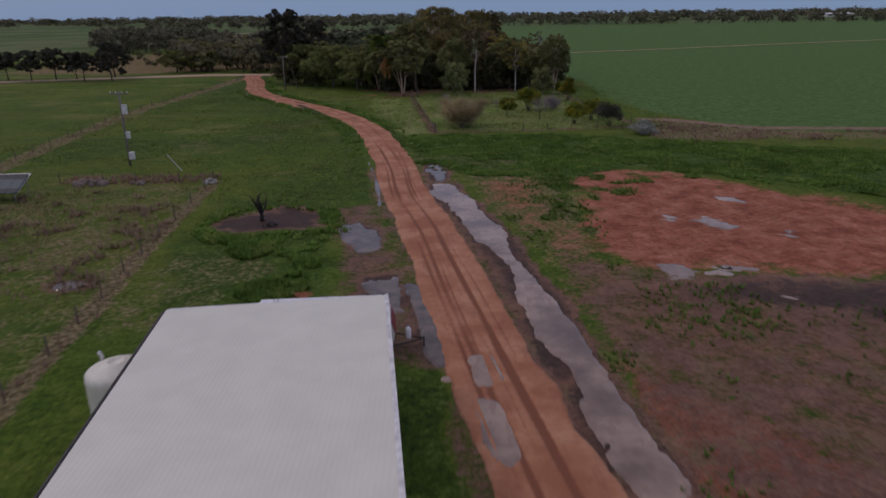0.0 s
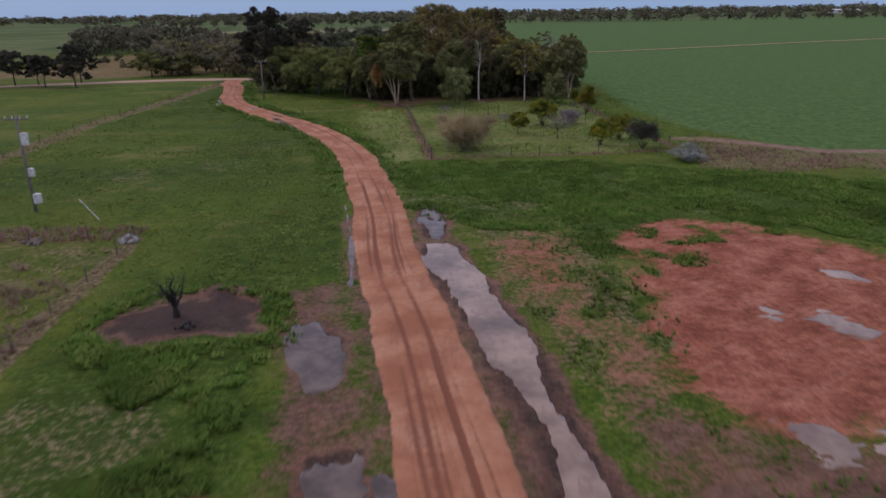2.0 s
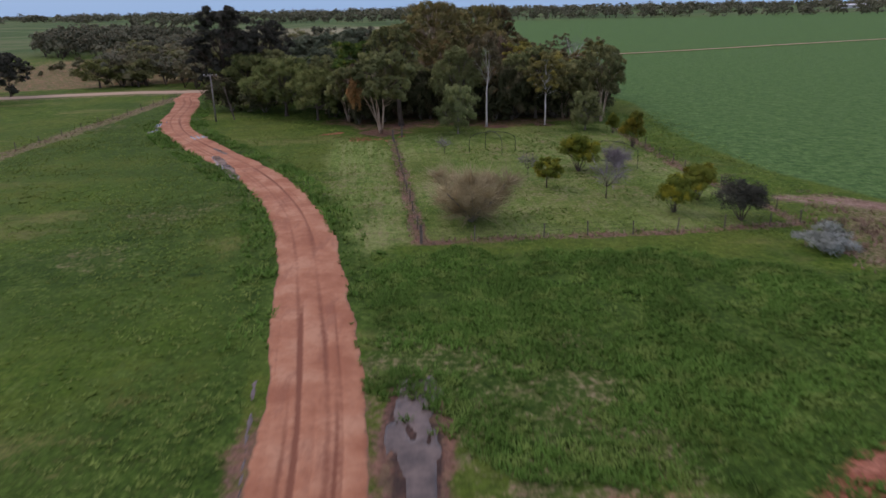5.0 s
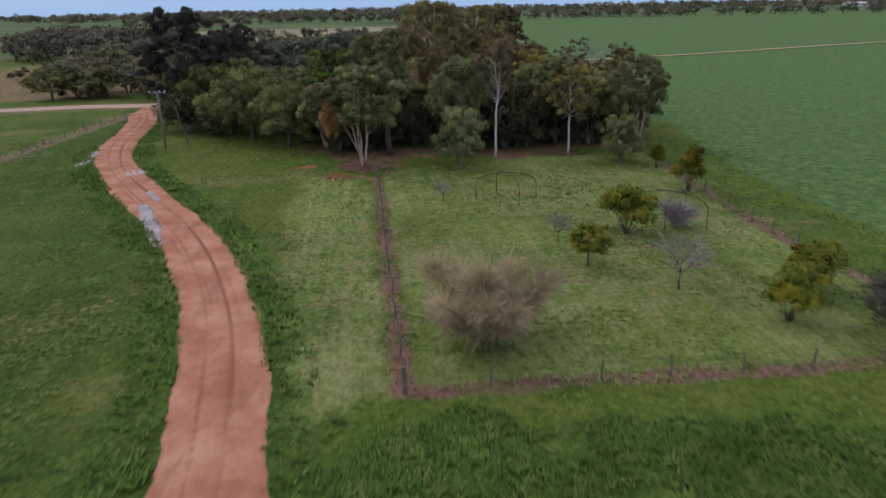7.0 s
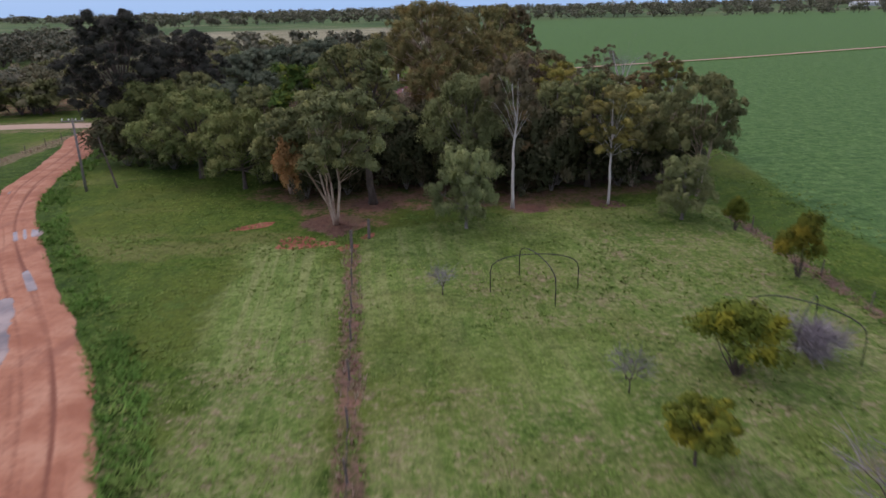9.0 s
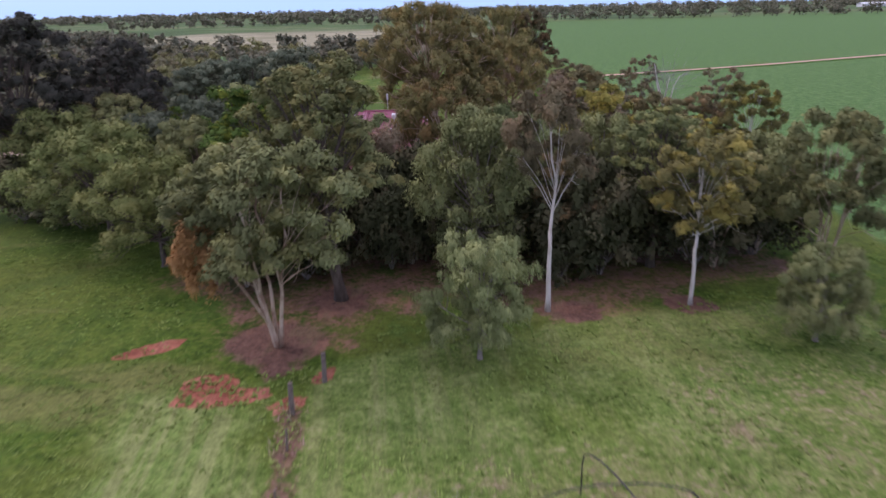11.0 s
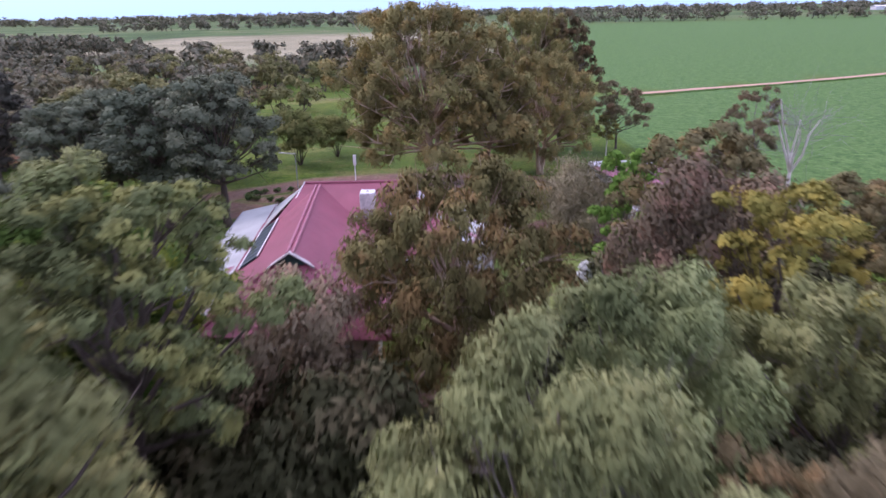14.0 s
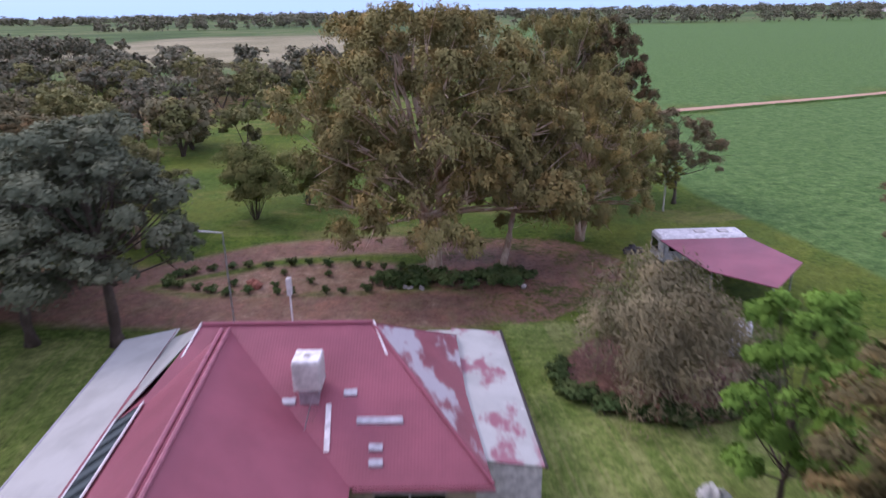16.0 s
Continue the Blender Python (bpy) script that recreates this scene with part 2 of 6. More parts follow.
    cropc = k.mix(k.math("MULTIPLY", k.step(k.noise(0.02, 3), 0.4, 0.65), 0.5), cropc, (0.09, 0.165, 0.045))
    cropc = k.mix(k.math("MULTIPLY", k.step(k.noise(2.6, 5, 0.8), 0.46, 0.62), 0.6), cropc, (0.034, 0.078, 0.020))
    cropc = k.mix(k.math("MULTIPLY", k.step(k.noise(0.45, 5, 0.75, stretch=(1, 0.6, 1)), 0.46, 0.66), 0.45), cropc, (0.145, 0.235, 0.072))
    cropc = k.mix(k.math("MULTIPLY", k.step(k.noise(1.3, 5, 0.8, stretch=(1, 0.6, 1)), 0.46, 0.62), 0.55), cropc, (0.042, 0.096, 0.022))
    farc = k.ramp(k.noise(0.006, 3), (0.40, (0.05, 0.085, 0.025)), (0.50, (0.075, 0.125, 0.036)), (0.57, (0.13, 0.15, 0.06)), (0.64, (0.06, 0.105, 0.03)))
    mownc = k.ramp(tex, (0.38, (0.096, 0.162, 0.031)), (0.5, (0.160, 0.222, 0.052)), (0.62, (0.240, 0.280, 0.088)))
    lean = k.n("ShaderNodeMapping")
    k.put(lean.inputs[0], k.pos)
    lean.inputs["Rotation"].default_value = (0, 0, radians(-7))
    streak = k.noise(1.0, 3, 0.6, vec=lean.outputs[0], stretch=(1.1, 0.035, 1))
    mownc = k.mix(k.math("MULTIPLY", k.step(streak, 0.46, 0.58), 0.6), mownc, (0.26, 0.27, 0.10))
    mownc = k.mix(k.math("MULTIPLY", k.step(k.noise(0.12, 3), 0.5, 0.62), 0.4), mownc, (0.085, 0.125, 0.025))
    grass = k.mix(k.math("MULTIPLY", k.step(k.noise(0.16, 4, 0.6, stretch=(1, 0.6, 1)), 0.52, 0.62), 0.5), grass, (0.060, 0.105, 0.018))
    grass = k.mix(k.math("MULTIPLY", k.step(k.noise(0.09, 4, 0.65, stretch=(0.5, 1, 1)), 0.54, 0.64), 0.55), grass, (0.20, 0.185, 0.062))
    c = k.mix(zone(lush), grass, lushc)
    c = k.mix(k.step(k.math("ADD", za.outputs[1], k.math("MULTIPLY", edge, 0.5)), 0.25, 0.8), c, mownc)
    c = k.mix(zone(dry, 0.38, 0.75), c, dryc)
    c = k.mix(crop, c, cropc)
    c = k.mix(far, c, farc)
    gravel = k.ramp(k.noise(0.8, 5, 0.7), (0.36, (0.20, 0.115, 0.082)), (0.5, (0.27, 0.170, 0.125)), (0.64, (0.34, 0.235, 0.180)))
    c = k.mix(zb.outputs[1], c, k.mix(far, gravel, k.ramp(k.noise(0.02, 4), (0.35, (0.20, 0.185, 0.10)), (0.6, (0.29, 0.265, 0.155)))))
    c = k.mix(zone(soil, 0.34, 0.74), c, soilc)
    # this mask holds real mud and the painted tree shade behind the house
    c = k.mix(zone(mud_and_shade, 0.35, 0.75), c, mudc)
    c = k.mix(k.math("MULTIPLY", zone(mud_and_shade, 0.95, 1.25), 0.85), c, (0.042, 0.027, 0.023))
    for size, lo, hi, amount in ((6.0, 0.46, 0.58, 0.45), (2.4, 0.47, 0.60, 0.34), (1.1, 0.47, 0.60, 0.34)):
        speck = k.n("ShaderNodeMixRGB", blend_type="MULTIPLY")
        k.put(speck.inputs[0], k.math("MULTIPLY", k.step(k.noise(size, 4, 0.8), lo, hi), amount))
        k.put(speck.inputs[1], c)
        speck.inputs[2].default_value = (0.42, 0.42, 0.42, 1)
        c = speck.outputs[0]
    lift = k.n("ShaderNodeMixRGB", blend_type="MULTIPLY")
    lift.inputs[0].default_value = 1.0
    k.put(lift.inputs[1], c)
    lift.inputs[2].default_value = (1.36, 1.36, 1.36, 1)
    c = lift.outputs[0]
    wet = zone(mud_and_shade, 0.45, 0.7)
    height = k.math("ADD", k.math("MULTIPLY", n_fine, 0.7), k.math("MULTIPLY", n_grain, 0.3))
    k.bump(height, 0.8, 0.2)
    return k.finish(c, k.math("MULTIPLY_ADD", wet, -0.35, 0.95), 0.0, 0.12)


def road_material():
    k = Nodes("red_gravel_track")
    uv = k.n("ShaderNodeVertexColor", layer_name="track")
    s = k.n("ShaderNodeSeparateColor")
    k.put(s.inputs[0], uv.outputs[0])
    rut, edge, pale = s.outputs
    n1, n2, n3 = k.noise(0.35, 5), k.noise(3.0, 6, 0.7), k.noise(24.0, 4, 0.7)
    c = k.ramp(n1, (0.38, (0.37, 0.140, 0.072)), (0.50, (0.465, 0.200, 0.108)), (0.64, (0.55, 0.275, 0.160)))
    c = k.mix(k.math("MULTIPLY", k.step(n2, 0.47, 0.62), 0.30), c, (0.33, 0.132, 0.077))
    c = k.mix(k.math("MULTIPLY", k.step(k.noise(0.5, 5, 0.7, stretch=(1.2, 0.3, 1)), 0.53, 0.66), 0.45), c, (0.27, 0.105, 0.064))
    c = k.mix(k.math("MULTIPLY", k.step(n3, 0.5, 0.65), 0.3), c, (0.56, 0.31, 0.21))
    c = k.mix(k.step(k.math("ADD", rut, k.math("MULTIPLY_ADD", n2, 0.8, -0.4)), 0.25, 1.0), c, (0.245, 0.092, 0.052))
    c = k.mix(k.step(k.math("ADD", edge, k.math("MULTIPLY_ADD", n2, 1.0, -0.5)), 0.5, 0.9), c, (0.24, 0.13, 0.075))
    c = k.mix(pale, c, k.mix(n2, (0.42, 0.31, 0.21), (0.55, 0.43, 0.31)))
    k.bump(k.math("ADD", n2, k.math("MULTIPLY", n3, 0.5)), 0.5, 0.05)
    return k.finish(c, 0.9, 0.0, 0.25)


def water_material():
    k = Nodes("muddy_water")
    c = k.mix(k.step(k.noise(0.22, 4, 0.6), 0.30, 0.70), (0.15, 0.104, 0.084), (0.45, 0.325, 0.250))
    c = k.mix(k.math("MULTIPLY", k.step(k.noise(1.6, 4, 0.6, stretch=(1.0, 0.4, 1)), 0.5, 0.62), 0.5), c, (0.24, 0.15, 0.115))
    k.bump(k.noise(5.0, 2, 0.5, stretch=(0.6, 2.0, 1)), 0.05, 0.03)
    return k.finish(c, 0.10, 0.0, 0.4)


def shallow_material():
    k = Nodes("shallow_dark_water")
    c = k.mix(k.step(k.noise(0.7, 4, 0.6), 0.3, 0.7), (0.070, 0.052, 0.044), (0.185, 0.135, 0.110))
    k.bump(k.noise(5.0, 2, 0.5, stretch=(0.6, 2.0, 1)), 0.05, 0.03)
    return k.finish(c, 0.12, 0.0, 0.4)


def roof_material(name, color, faded=None, along="X", fade_lo=0.5, fade_hi=0.62, rib=0.12, vary=0.12):
    """Corrugated painted sheet: ribs in the relief, paint worn off in patches where faded is given."""
    k = Nodes(name)
    tc = k.n("ShaderNodeTexCoord").outputs["Object"]
    big, mid = k.noise(0.5, 4, vec=tc), k.noise(6, 4, vec=tc)
    c = k.mix(k.step(big, 0.3, 0.7), tuple(x * (1 - vary) for x in color), tuple(min(0.9, x * (1 + vary)) for x in color))
    if faded:
        patch = k.noise(0.55, 4, 0.6, vec=tc, stretch=(1.0, 0.5, 1.0))
        c = k.mix(k.step(patch, fade_lo, fade_hi), c, faded)
    c = k.mix(k.math("MULTIPLY", k.step(mid, 0.55, 0.8), 2 * vary), c, tuple(x * 0.6 for x in color))
    wave = k.n("ShaderNodeTexWave", wave_type="BANDS", bands_direction=along)
    k.put(wave.inputs[0], tc)
    wave.inputs["Scale"].default_value = 0.314 / rib
    k.bump(wave.outputs["Fac"], 0.25, 0.02)
    return k.finish(c, 0.5, 0.0, 0.4)


GROUND, ROAD, WATER, SHALLOW = ground_material(), road_material(), water_material(), shallow_material()
ROOF_RED = roof_material("red_corrugated_roof", (0.275, 0.076, 0.100))
ROOF_RED_Y = roof_material("red_corrugated_roof_side", (0.275, 0.076, 0.100), along="Y")
ROOF_FADED = roof_material("faded_red_roof", (0.29, 0.085, 0.10), (0.48, 0.45, 0.46), "Y", 0.50, 0.60)
ROOF_PALE = roof_material("weathered_white_roof", (0.41, 0.43, 0.40), (0.38, 0.19, 0.22), "Y", 0.58, 0.66)
ROOF_CLEAN = roof_material("weathered_white_roof_sheet", (0.41, 0.43, 0.40), along="Y")
ROOF_PATCHY = roof_material("white_roof_with_red_patches", (0.41, 0.43, 0.40), (0.30, 0.12, 0.15), "Y", 0.48, 0.58)
SHED_ROOF = roof_material("pale_shed_roof", (0.74, 0.73, 0.62), along="X", rib=0.2, vary=0.04)
CREAM = simple("cream_weatherboard", (0.55, 0.48, 0.36), 0.7)
WHITE = simple("white_paint", (0.72, 0.71, 0.69), 0.55)
GLOSSWHITE = simple("white_enamel", (0.82, 0.83, 0.84), 0.35, spread=0.05)
REDPAINT = simple("dark_red_paint", (0.22, 0.02, 0.025), 0.4)
RIDGE = simple("faded_pink_ridge_metal", (0.34, 0.12, 0.15), 0.5)
OFFWHITE = simple("grey_white_plastic", (0.56, 0.53, 0.49), 0.6)
TANK = simple("cream_poly_tank", (0.84, 0.80, 0.66), 0.5, spread=0.06)
DARKGREEN = simple("dark_green_paint", (0.03, 0.07, 0.06), 0.6)
STEEL = simple("galvanised_steel", (0.42, 0.43, 0.45), 0.45, 0.6)
DARKMETAL = simple("dark_rusty_metal", (0.05, 0.045, 0.042), 0.6, 0.3)
TIMBER = simple("weathered_post_timber", (0.16, 0.125, 0.10), 0.9, fine=20)
POLEWOOD = simple("grey_pole_timber", (0.22, 0.19, 0.165), 0.9, fine=20)
STONE = simple("rough_stone", (0.22, 0.17, 0.14), 0.9, fine=12, dist=0.05)
REDBRICK = simple("old_red_brick", (0.30, 0.12, 0.08), 0.9)
CONCRETE = simple("concrete", (0.36, 0.34, 0.31), 0.9)
def solar_material():
    k = Nodes("dark_solar_cells")
    bands = k.n("ShaderNodeTexWave", wave_type="BANDS", bands_direction="Y")
    bands.inputs["Scale"].default_value = 0.33
    return k.finish(k.mix(k.step(bands.outputs["Fac"], 0.35, 0.65), (0.020, 0.034, 0.038), (0.085, 0.115, 0.118)), 0.5, 0.0, 0.2)


SOLAR = solar_material()
GLASS = Nodes("window_glass").finish((0.012, 0.014, 0.016), 0.06, 0.0, 0.6)


# ---- helpers for things ----
class Geo:
    """Vertices and faces gathered into one mesh."""

    def __init__(self):
        self.v, self.f = [], []

    def add(self, verts, faces):
        base = len(self.v)
        self.v += [tuple(p) for p in verts]
        self.f += [tuple(base + i for i in f) for f in faces]
        return self

    def box(self, x0, x1, y0, y1, z0, z1, bevel=0.0):
        bm = bmesh.new()
        bmesh.ops.create_cube(bm, size=1)
        for v in bm.verts:
            v.co = ((x0 + x1) / 2 + v.co.x * (x1 - x0), (y0 + y1) / 2 + v.co.y * (y1 - y0), (z0 + z1) / 2 + v.co.z * (z1 - z0))
        if bevel:
            bmesh.ops.bevel(bm, geom=bm.edges[:], offset=bevel, segments=1, affect="EDGES")
        bm.verts.index_update()
        self.add([v.co[:] for v in bm.verts], [[v.index for v in f.verts] for f in bm.faces])
        bm.free()
        return self

    def tube(self, points, radii, sides=8, cap=True):
        """A tapered tube along points."""
        rings, up = [], Vector((0.13, 0.31, 0.94))
        pts = [Vector(p) for p in points]
        for i, p in enumerate(pts):
            d = (pts[min(i + 1, len(pts) - 1)] - pts[max(i - 1, 0)]).normalized()
            s = d.cross(up if abs(d.dot(up)) < 0.95 else Vector((1, 0, 0))).normalized()
            t = d.cross(s)
            rings.append([p + (s * math.cos(a) + t * math.sin(a)) * radii[i] for a in [2 * math.pi * j / sides for j in range(sides)]])
        faces = [(i * sides + j, i * sides + (j + 1) % sides, (i + 1) * sides + (j + 1) % sides, (i + 1) * sides + j) for i in range(len(pts) - 1) for j in range(sides)]
        if cap:
            faces += [tuple(range(sides - 1, -1, -1)), tuple((len(pts) - 1) * sides + j for j in range(sides))]
        return self.add([p for r in rings for p in r], faces)

    def slab(self, corners, thick):
        """A plate with the given top corners, thick metres deep."""
        n = len(corners)
        top = [Vector(c) for c in corners]
        low = [c - Vector((0, 0, thick)) for c in top]
        return self.add(top + low, [tuple(range(n)), tuple(range(2 * n - 1, n - 1, -1))] + [(i, n + i, n + (i + 1) % n, (i + 1) % n) for i in range(n)])

    def mesh(self, name, smooth=False):
        me = bpy.data.meshes.new(name)
        me.from_pydata(self.v, [], self.f)
        bm = bmesh.new()
        bm.from_mesh(me)
        bmesh.ops.recalc_face_normals(bm, faces=bm.faces[:])
        bm.to_mesh(me)
        bm.free()
        if smooth:
            me.polygons.foreach_set("use_smooth", [True] * len(me.polygons))
        return me


def part(name, geo, material, parent=None, label="", smooth=False):
    """Links a mesh as one object, under a thing where one is given."""
    me = geo.mesh(name, smooth) if isinstance(geo, Geo) else geo
    if not me.materials:
        me.materials.append(material)
    ob = new(name, me)
    ob.parent = parent
    return tagged(ob, label)


def thing(name, label, category, m=None, group="", kind=""):
    ob = tagged(new(name), label, category, group, kind)
    if m is not None:
        ob.matrix_basis = m
    return ob


def fast_mesh(name, verts, quads, material, smooth=False):
    """A mesh from arrays of vertices and of quads."""
    me = bpy.data.meshes.new(name)
    me.vertices.add(len(verts))
    me.vertices.foreach_set("co", np.asarray(verts, np.float32).ravel())
    me.loops.add(quads.size)
    me.loops.foreach_set("vertex_index", np.asarray(quads, np.int32).ravel())
    me.polygons.add(len(quads))
    me.polygons.foreach_set("loop_start", np.arange(0, quads.size, quads.shape[1], dtype=np.int32))
    if smooth:
        me.polygons.foreach_set("use_smooth", np.ones(len(quads), bool))
    me.update(calc_edges=True)
    me.materials.append(material)
    return me


# ---- the plan of the ground ----
def value_noise(x, y, cell, seed):
    rng = np.random.default_rng(seed)
    table = rng.random((256, 256))
    gx, gy = x / cell, y / cell
    ix, iy = np.floor(gx).astype(int), np.floor(gy).astype(int)
    fx, fy = gx - ix, gy - iy
    fx, fy = fx * fx * (3 - 2 * fx), fy * fy * (3 - 2 * fy)
    g = lambda i, j: table[i % 256, j % 256]
    return (g(ix, iy) * (1 - fx) + g(ix + 1, iy) * fx) * (1 - fy) + (g(ix, iy + 1) * (1 - fx) + g(ix + 1, iy + 1) * fx) * fy


def fbm(x, y, cell, seed):
    return 0.55 * value_noise(x, y, cell, seed) + 0.3 * value_noise(x, y, cell / 2.3, seed + 1) + 0.15 * value_noise(x, y, cell / 5.1, seed + 2)


def polygon_depth(x, y, poly):
    """Metres inside a polygon; negative outside."""
    d, inside = np.full(x.shape, 1e9), np.zeros(x.shape, bool)
    for (ax, ay), (bx, by) in zip(poly, poly[1:] + poly[:1]):
        ex, ey = bx - ax, by - ay
        t = np.clip(((x - ax) * ex + (y - ay) * ey) / (ex * ex + ey * ey), 0, 1)
        d = np.minimum(d, np.hypot(x - ax - t * ex, y - ay - t * ey))
        inside ^= ((ay > y) != (by > y)) & (x < ex * (y - ay) / (ey if ey else 1e-9) + ax)
    return np.where(inside, d, -d)


def line_distance(x, y, line):
    d = np.full(x.shape, 1e9)
    for (ax, ay), (bx, by) in zip(line, line[1:]):
        ex, ey = bx - ax, by - ay
        t = np.clip(((x - ax) * ex + (y - ay) * ey) / (ex * ex + ey * ey), 0, 1)
        d = np.minimum(d, np.hypot(x - ax - t * ex, y - ay - t * ey))
    return d


def smooth(v, lo, hi):
    t = np.clip((v - lo) / (hi - lo), 0, 1)
    return t * t * (3 - 2 * t)


TRACK = [(6.2, 8), (5.0, 16), (4.1, 21), (3.3, 26), (2.2, 33), (0.6, 43), (-1.8, 57.5), (-3.2, 64), (-4.2, 70), (-5.3, 79), (-7.6, 91.5), (-9.6, 101),
         (-11.9, 109.5), (-14.6, 116.5), (-18.3, 124.5), (-22.5, 131.7), (-28.0, 139.6), (-33.1, 147), (-38.4, 155.6), (-42.2, 162.9), (-45.3, 171), (-47.6, 181), (-50.8, 193), (-54.5, 203), (-56, 213)]
CROSS = [(-420, 118), (-240, 165), (-125, 201), (-97, 209), (-75, 214.5), (-60, 215), (-50, 214.5), (-41, 217), (-33, 221.5)]
DRIVE = [(-30, 224), (-29, 219), (-20, 218), (-11, 217), (-2, 217), (6, 217.5), (11, 221), (13, 226), (10, 230), (3, 231), (-6, 231), (-13, 230), (-19, 226), (-27, 221)]
FIELD_TRACK = [(40, 304), (53, 309.6), (96, 327), (190, 372), (420, 470), (900, 680)]
FAR_TRACK = [(-110, 318), (-60, 303), (-34, 302), (-22, 308), (-8, 330)]
ORCHARD = [(-1, 103), (27, 105), (30, 108), (28, 122), (27.4, 139), (27.5, 160), (12, 158), (-6, 152), (-3.2, 123)]
FORECOURT = [(-33, 224), (-31, 217), (-12, 215.6), (8, 215.8), (13.5, 220), (11, 224), (7, 221), (-17, 220.6), (-20, 221.7), (-27, 225)]
FENCE_LINES = [[(-0.9, 103), (-1.9, 112), (-3.2, 123), (-4.6, 136), (-6.0, 147.3)], [(-0.9, 103), (9, 104), (20, 104.6), (31, 106.5)],
               [(31, 106.5), (30, 114.7), (28.3, 123), (27.8, 130), (27.4, 140), (26.9, 154)]]
PADDOCK_FENCE = [(-19.6, 14), (-20.6, 28), (-21.4, 36.5), (-22.4, 45), (-23.6, 58), (-24.8, 73)]
BACK_FENCE = [(-24.8, 73), (-33.2, 72.6), (-41.5, 72.8), (-60, 73)]
FAR_FENCE = [(-50, 60), (-53.5, 81), (-56.1, 103), (-58.3, 135), (-57, 173), (-57, 204)]
RED_YARD = [(12.4, 60), (14.2, 73.2), (20, 76.6), (27, 74), (34, 64.5), (46, 53), (52, 40), (33, 41), (22, 43.5), (14.2, 43.5), (11.4, 48), (11.3, 56)]
RED_SIDE = [(3.6, 71), (7.2, 72.3), (9.6, 68), (9.8, 62), (7.4, 58), (5.6, 61)]
MUD_YARD = [(7.6, 56), (11, 47), (22, 43), (40, 42), (44, 26), (28, 12), (9, 8), (8.8, 22), (7.8, 36)]
LOW_RED = [(8.8, 31), (12, 29), (16, 24), (20, 14), (9.5, 11), (8.4, 22)]
BAND = [(-3.5, 81), (4, 73), (10, 74.5), (11.2, 66), (9.4, 57), (12.2, 58), (13.2, 70), (22, 77), (38, 66), (60, 50), (60, 84), (36, 92), (18, 100), (-4, 101)]
BURN = [(-20, 56), (-18.4, 60.5), (-14.5, 61.5), (-11.5, 60), (-9.6, 55), (-12.2, 54.2), (-17.7, 53.2)]
MUD_SIDE = [(-10.6, 61), (-6.3, 64), (-4.8, 55), (-2.3, 43), (0.2, 33), (1.0, 24), (0.8, 14), (-2.2, 14), (-2.4, 31), (-6.4, 36), (-7.5, 46), (-9.5, 53)]
LONG_GREEN = [(-20.3, 52), (-17, 52.5), (-10, 52), (-8, 46), (-7.6, 36), (-10, 34), (-12.6, 39), (-12, 46), (-16, 49)]
CROP = [(46, 103.5), (37, 125.5), (35.4, 137), (34.2, 152), (37, 180), (34, 205), (32, 225), (27, 246), (27, 300), (40, 302), (60, 1000), (700, 1010), (1500, 1000), (4200, 1000), (4200, -300), (160, 72), (70, 96)]
MOWN = [(-1, 103), (-5.5, 99), (-8, 107), (-11, 120), (-14, 136), (-15, 150), (-8, 150), (-5, 136)]
MOTTLED = [(2, 75), (13, 74), (14, 56), (12, 44), (8, 38), (6, 50), (3, 62)]
ROCKERY = [(-20, 221.9), (-12.6, 226.3), (-5.6, 227.2), (-2.5, 226.5), (-2.5, 220.8), (-9.5, 220.6), (-17, 220.9)]
LITTER = [(-20, 165), (-13, 158), (-12, 153), (-8, 151.5), (-3.5, 153.5), (-2, 157.5), (3, 159.5), (9, 156.5), (14, 157.5), (20, 162), (27, 163), (28, 176), (10, 190), (-12, 182)]
LONG_PUDDLE = [(-0.9, 70.5), (1.6, 70), (1.7, 67), (3.0, 62.4), (4.6, 55), (5.7, 48), (6.4, 42.2), (7.2, 37.6), (7.5, 33.8), (7.7, 30.6), (7.8, 28), (8.4, 25.6), (8.5, 23.6), (8.9, 21.5), (8.2, 20), (7.3, 21.2),
               (6.7, 23.6), (6.4, 25.6), (6.1, 28), (5.8, 30.7), (5.2, 33.9), (5.2, 37.7), (4.7, 42.3), (3.6, 48), (2.1, 55), (0.3, 62.6), (-0.7, 67)]
SIDE_PUDDLES = [[(-8.3, 54.5), (-7.5, 56.2), (-5.8, 54.5), (-5.2, 50), (-6.2, 49.2), (-7.3, 51)], [(-5.4, 43.3), (-3.6, 43.6), (-2.8, 39.1), (-3.6, 37.2), (-4.9, 38.6)],
                [(-2.3, 42), (-1.2, 40.6), (0.1, 36), (0.3, 32), (-0.6, 31.2), (-1.3, 34.5)], [(-1.8, 82), (-0.2, 82), (0.5, 77), (0.2, 71.5), (-0.9, 72), (-1.3, 77)]]
SANDPIT = [(36, 116), (49, 104), (66, 100), (66, 92), (46, 94), (33, 93), (28.5, 99), (32, 106)]

WEED_PATCHES = [(17.9, 66.0, 1.8, 1.3), (16.1, 67.2, 1.3, 0.8), (20.9, 70.5, 1.8, 1.0), (18.5, 69.8, 1.2, 0.8), (14.7, 63.8, 0.7, 0.8), (13.0, 68.4, 1.2, 1.6), (12.2, 71.3, 1.4, 1.6), (10.1, 63.6, 1.3, 2.0),
                (10.6, 60.6, 1.1, 2.0), (11.3, 57.4, 0.9, 1.9), (12.1, 53.2, 0.8, 1.6), (6.3, 57.5, 0.9, 1.6), (7.7, 52.2, 1.2, 2.4), (12.4, 77, 2.2, 2.0)]


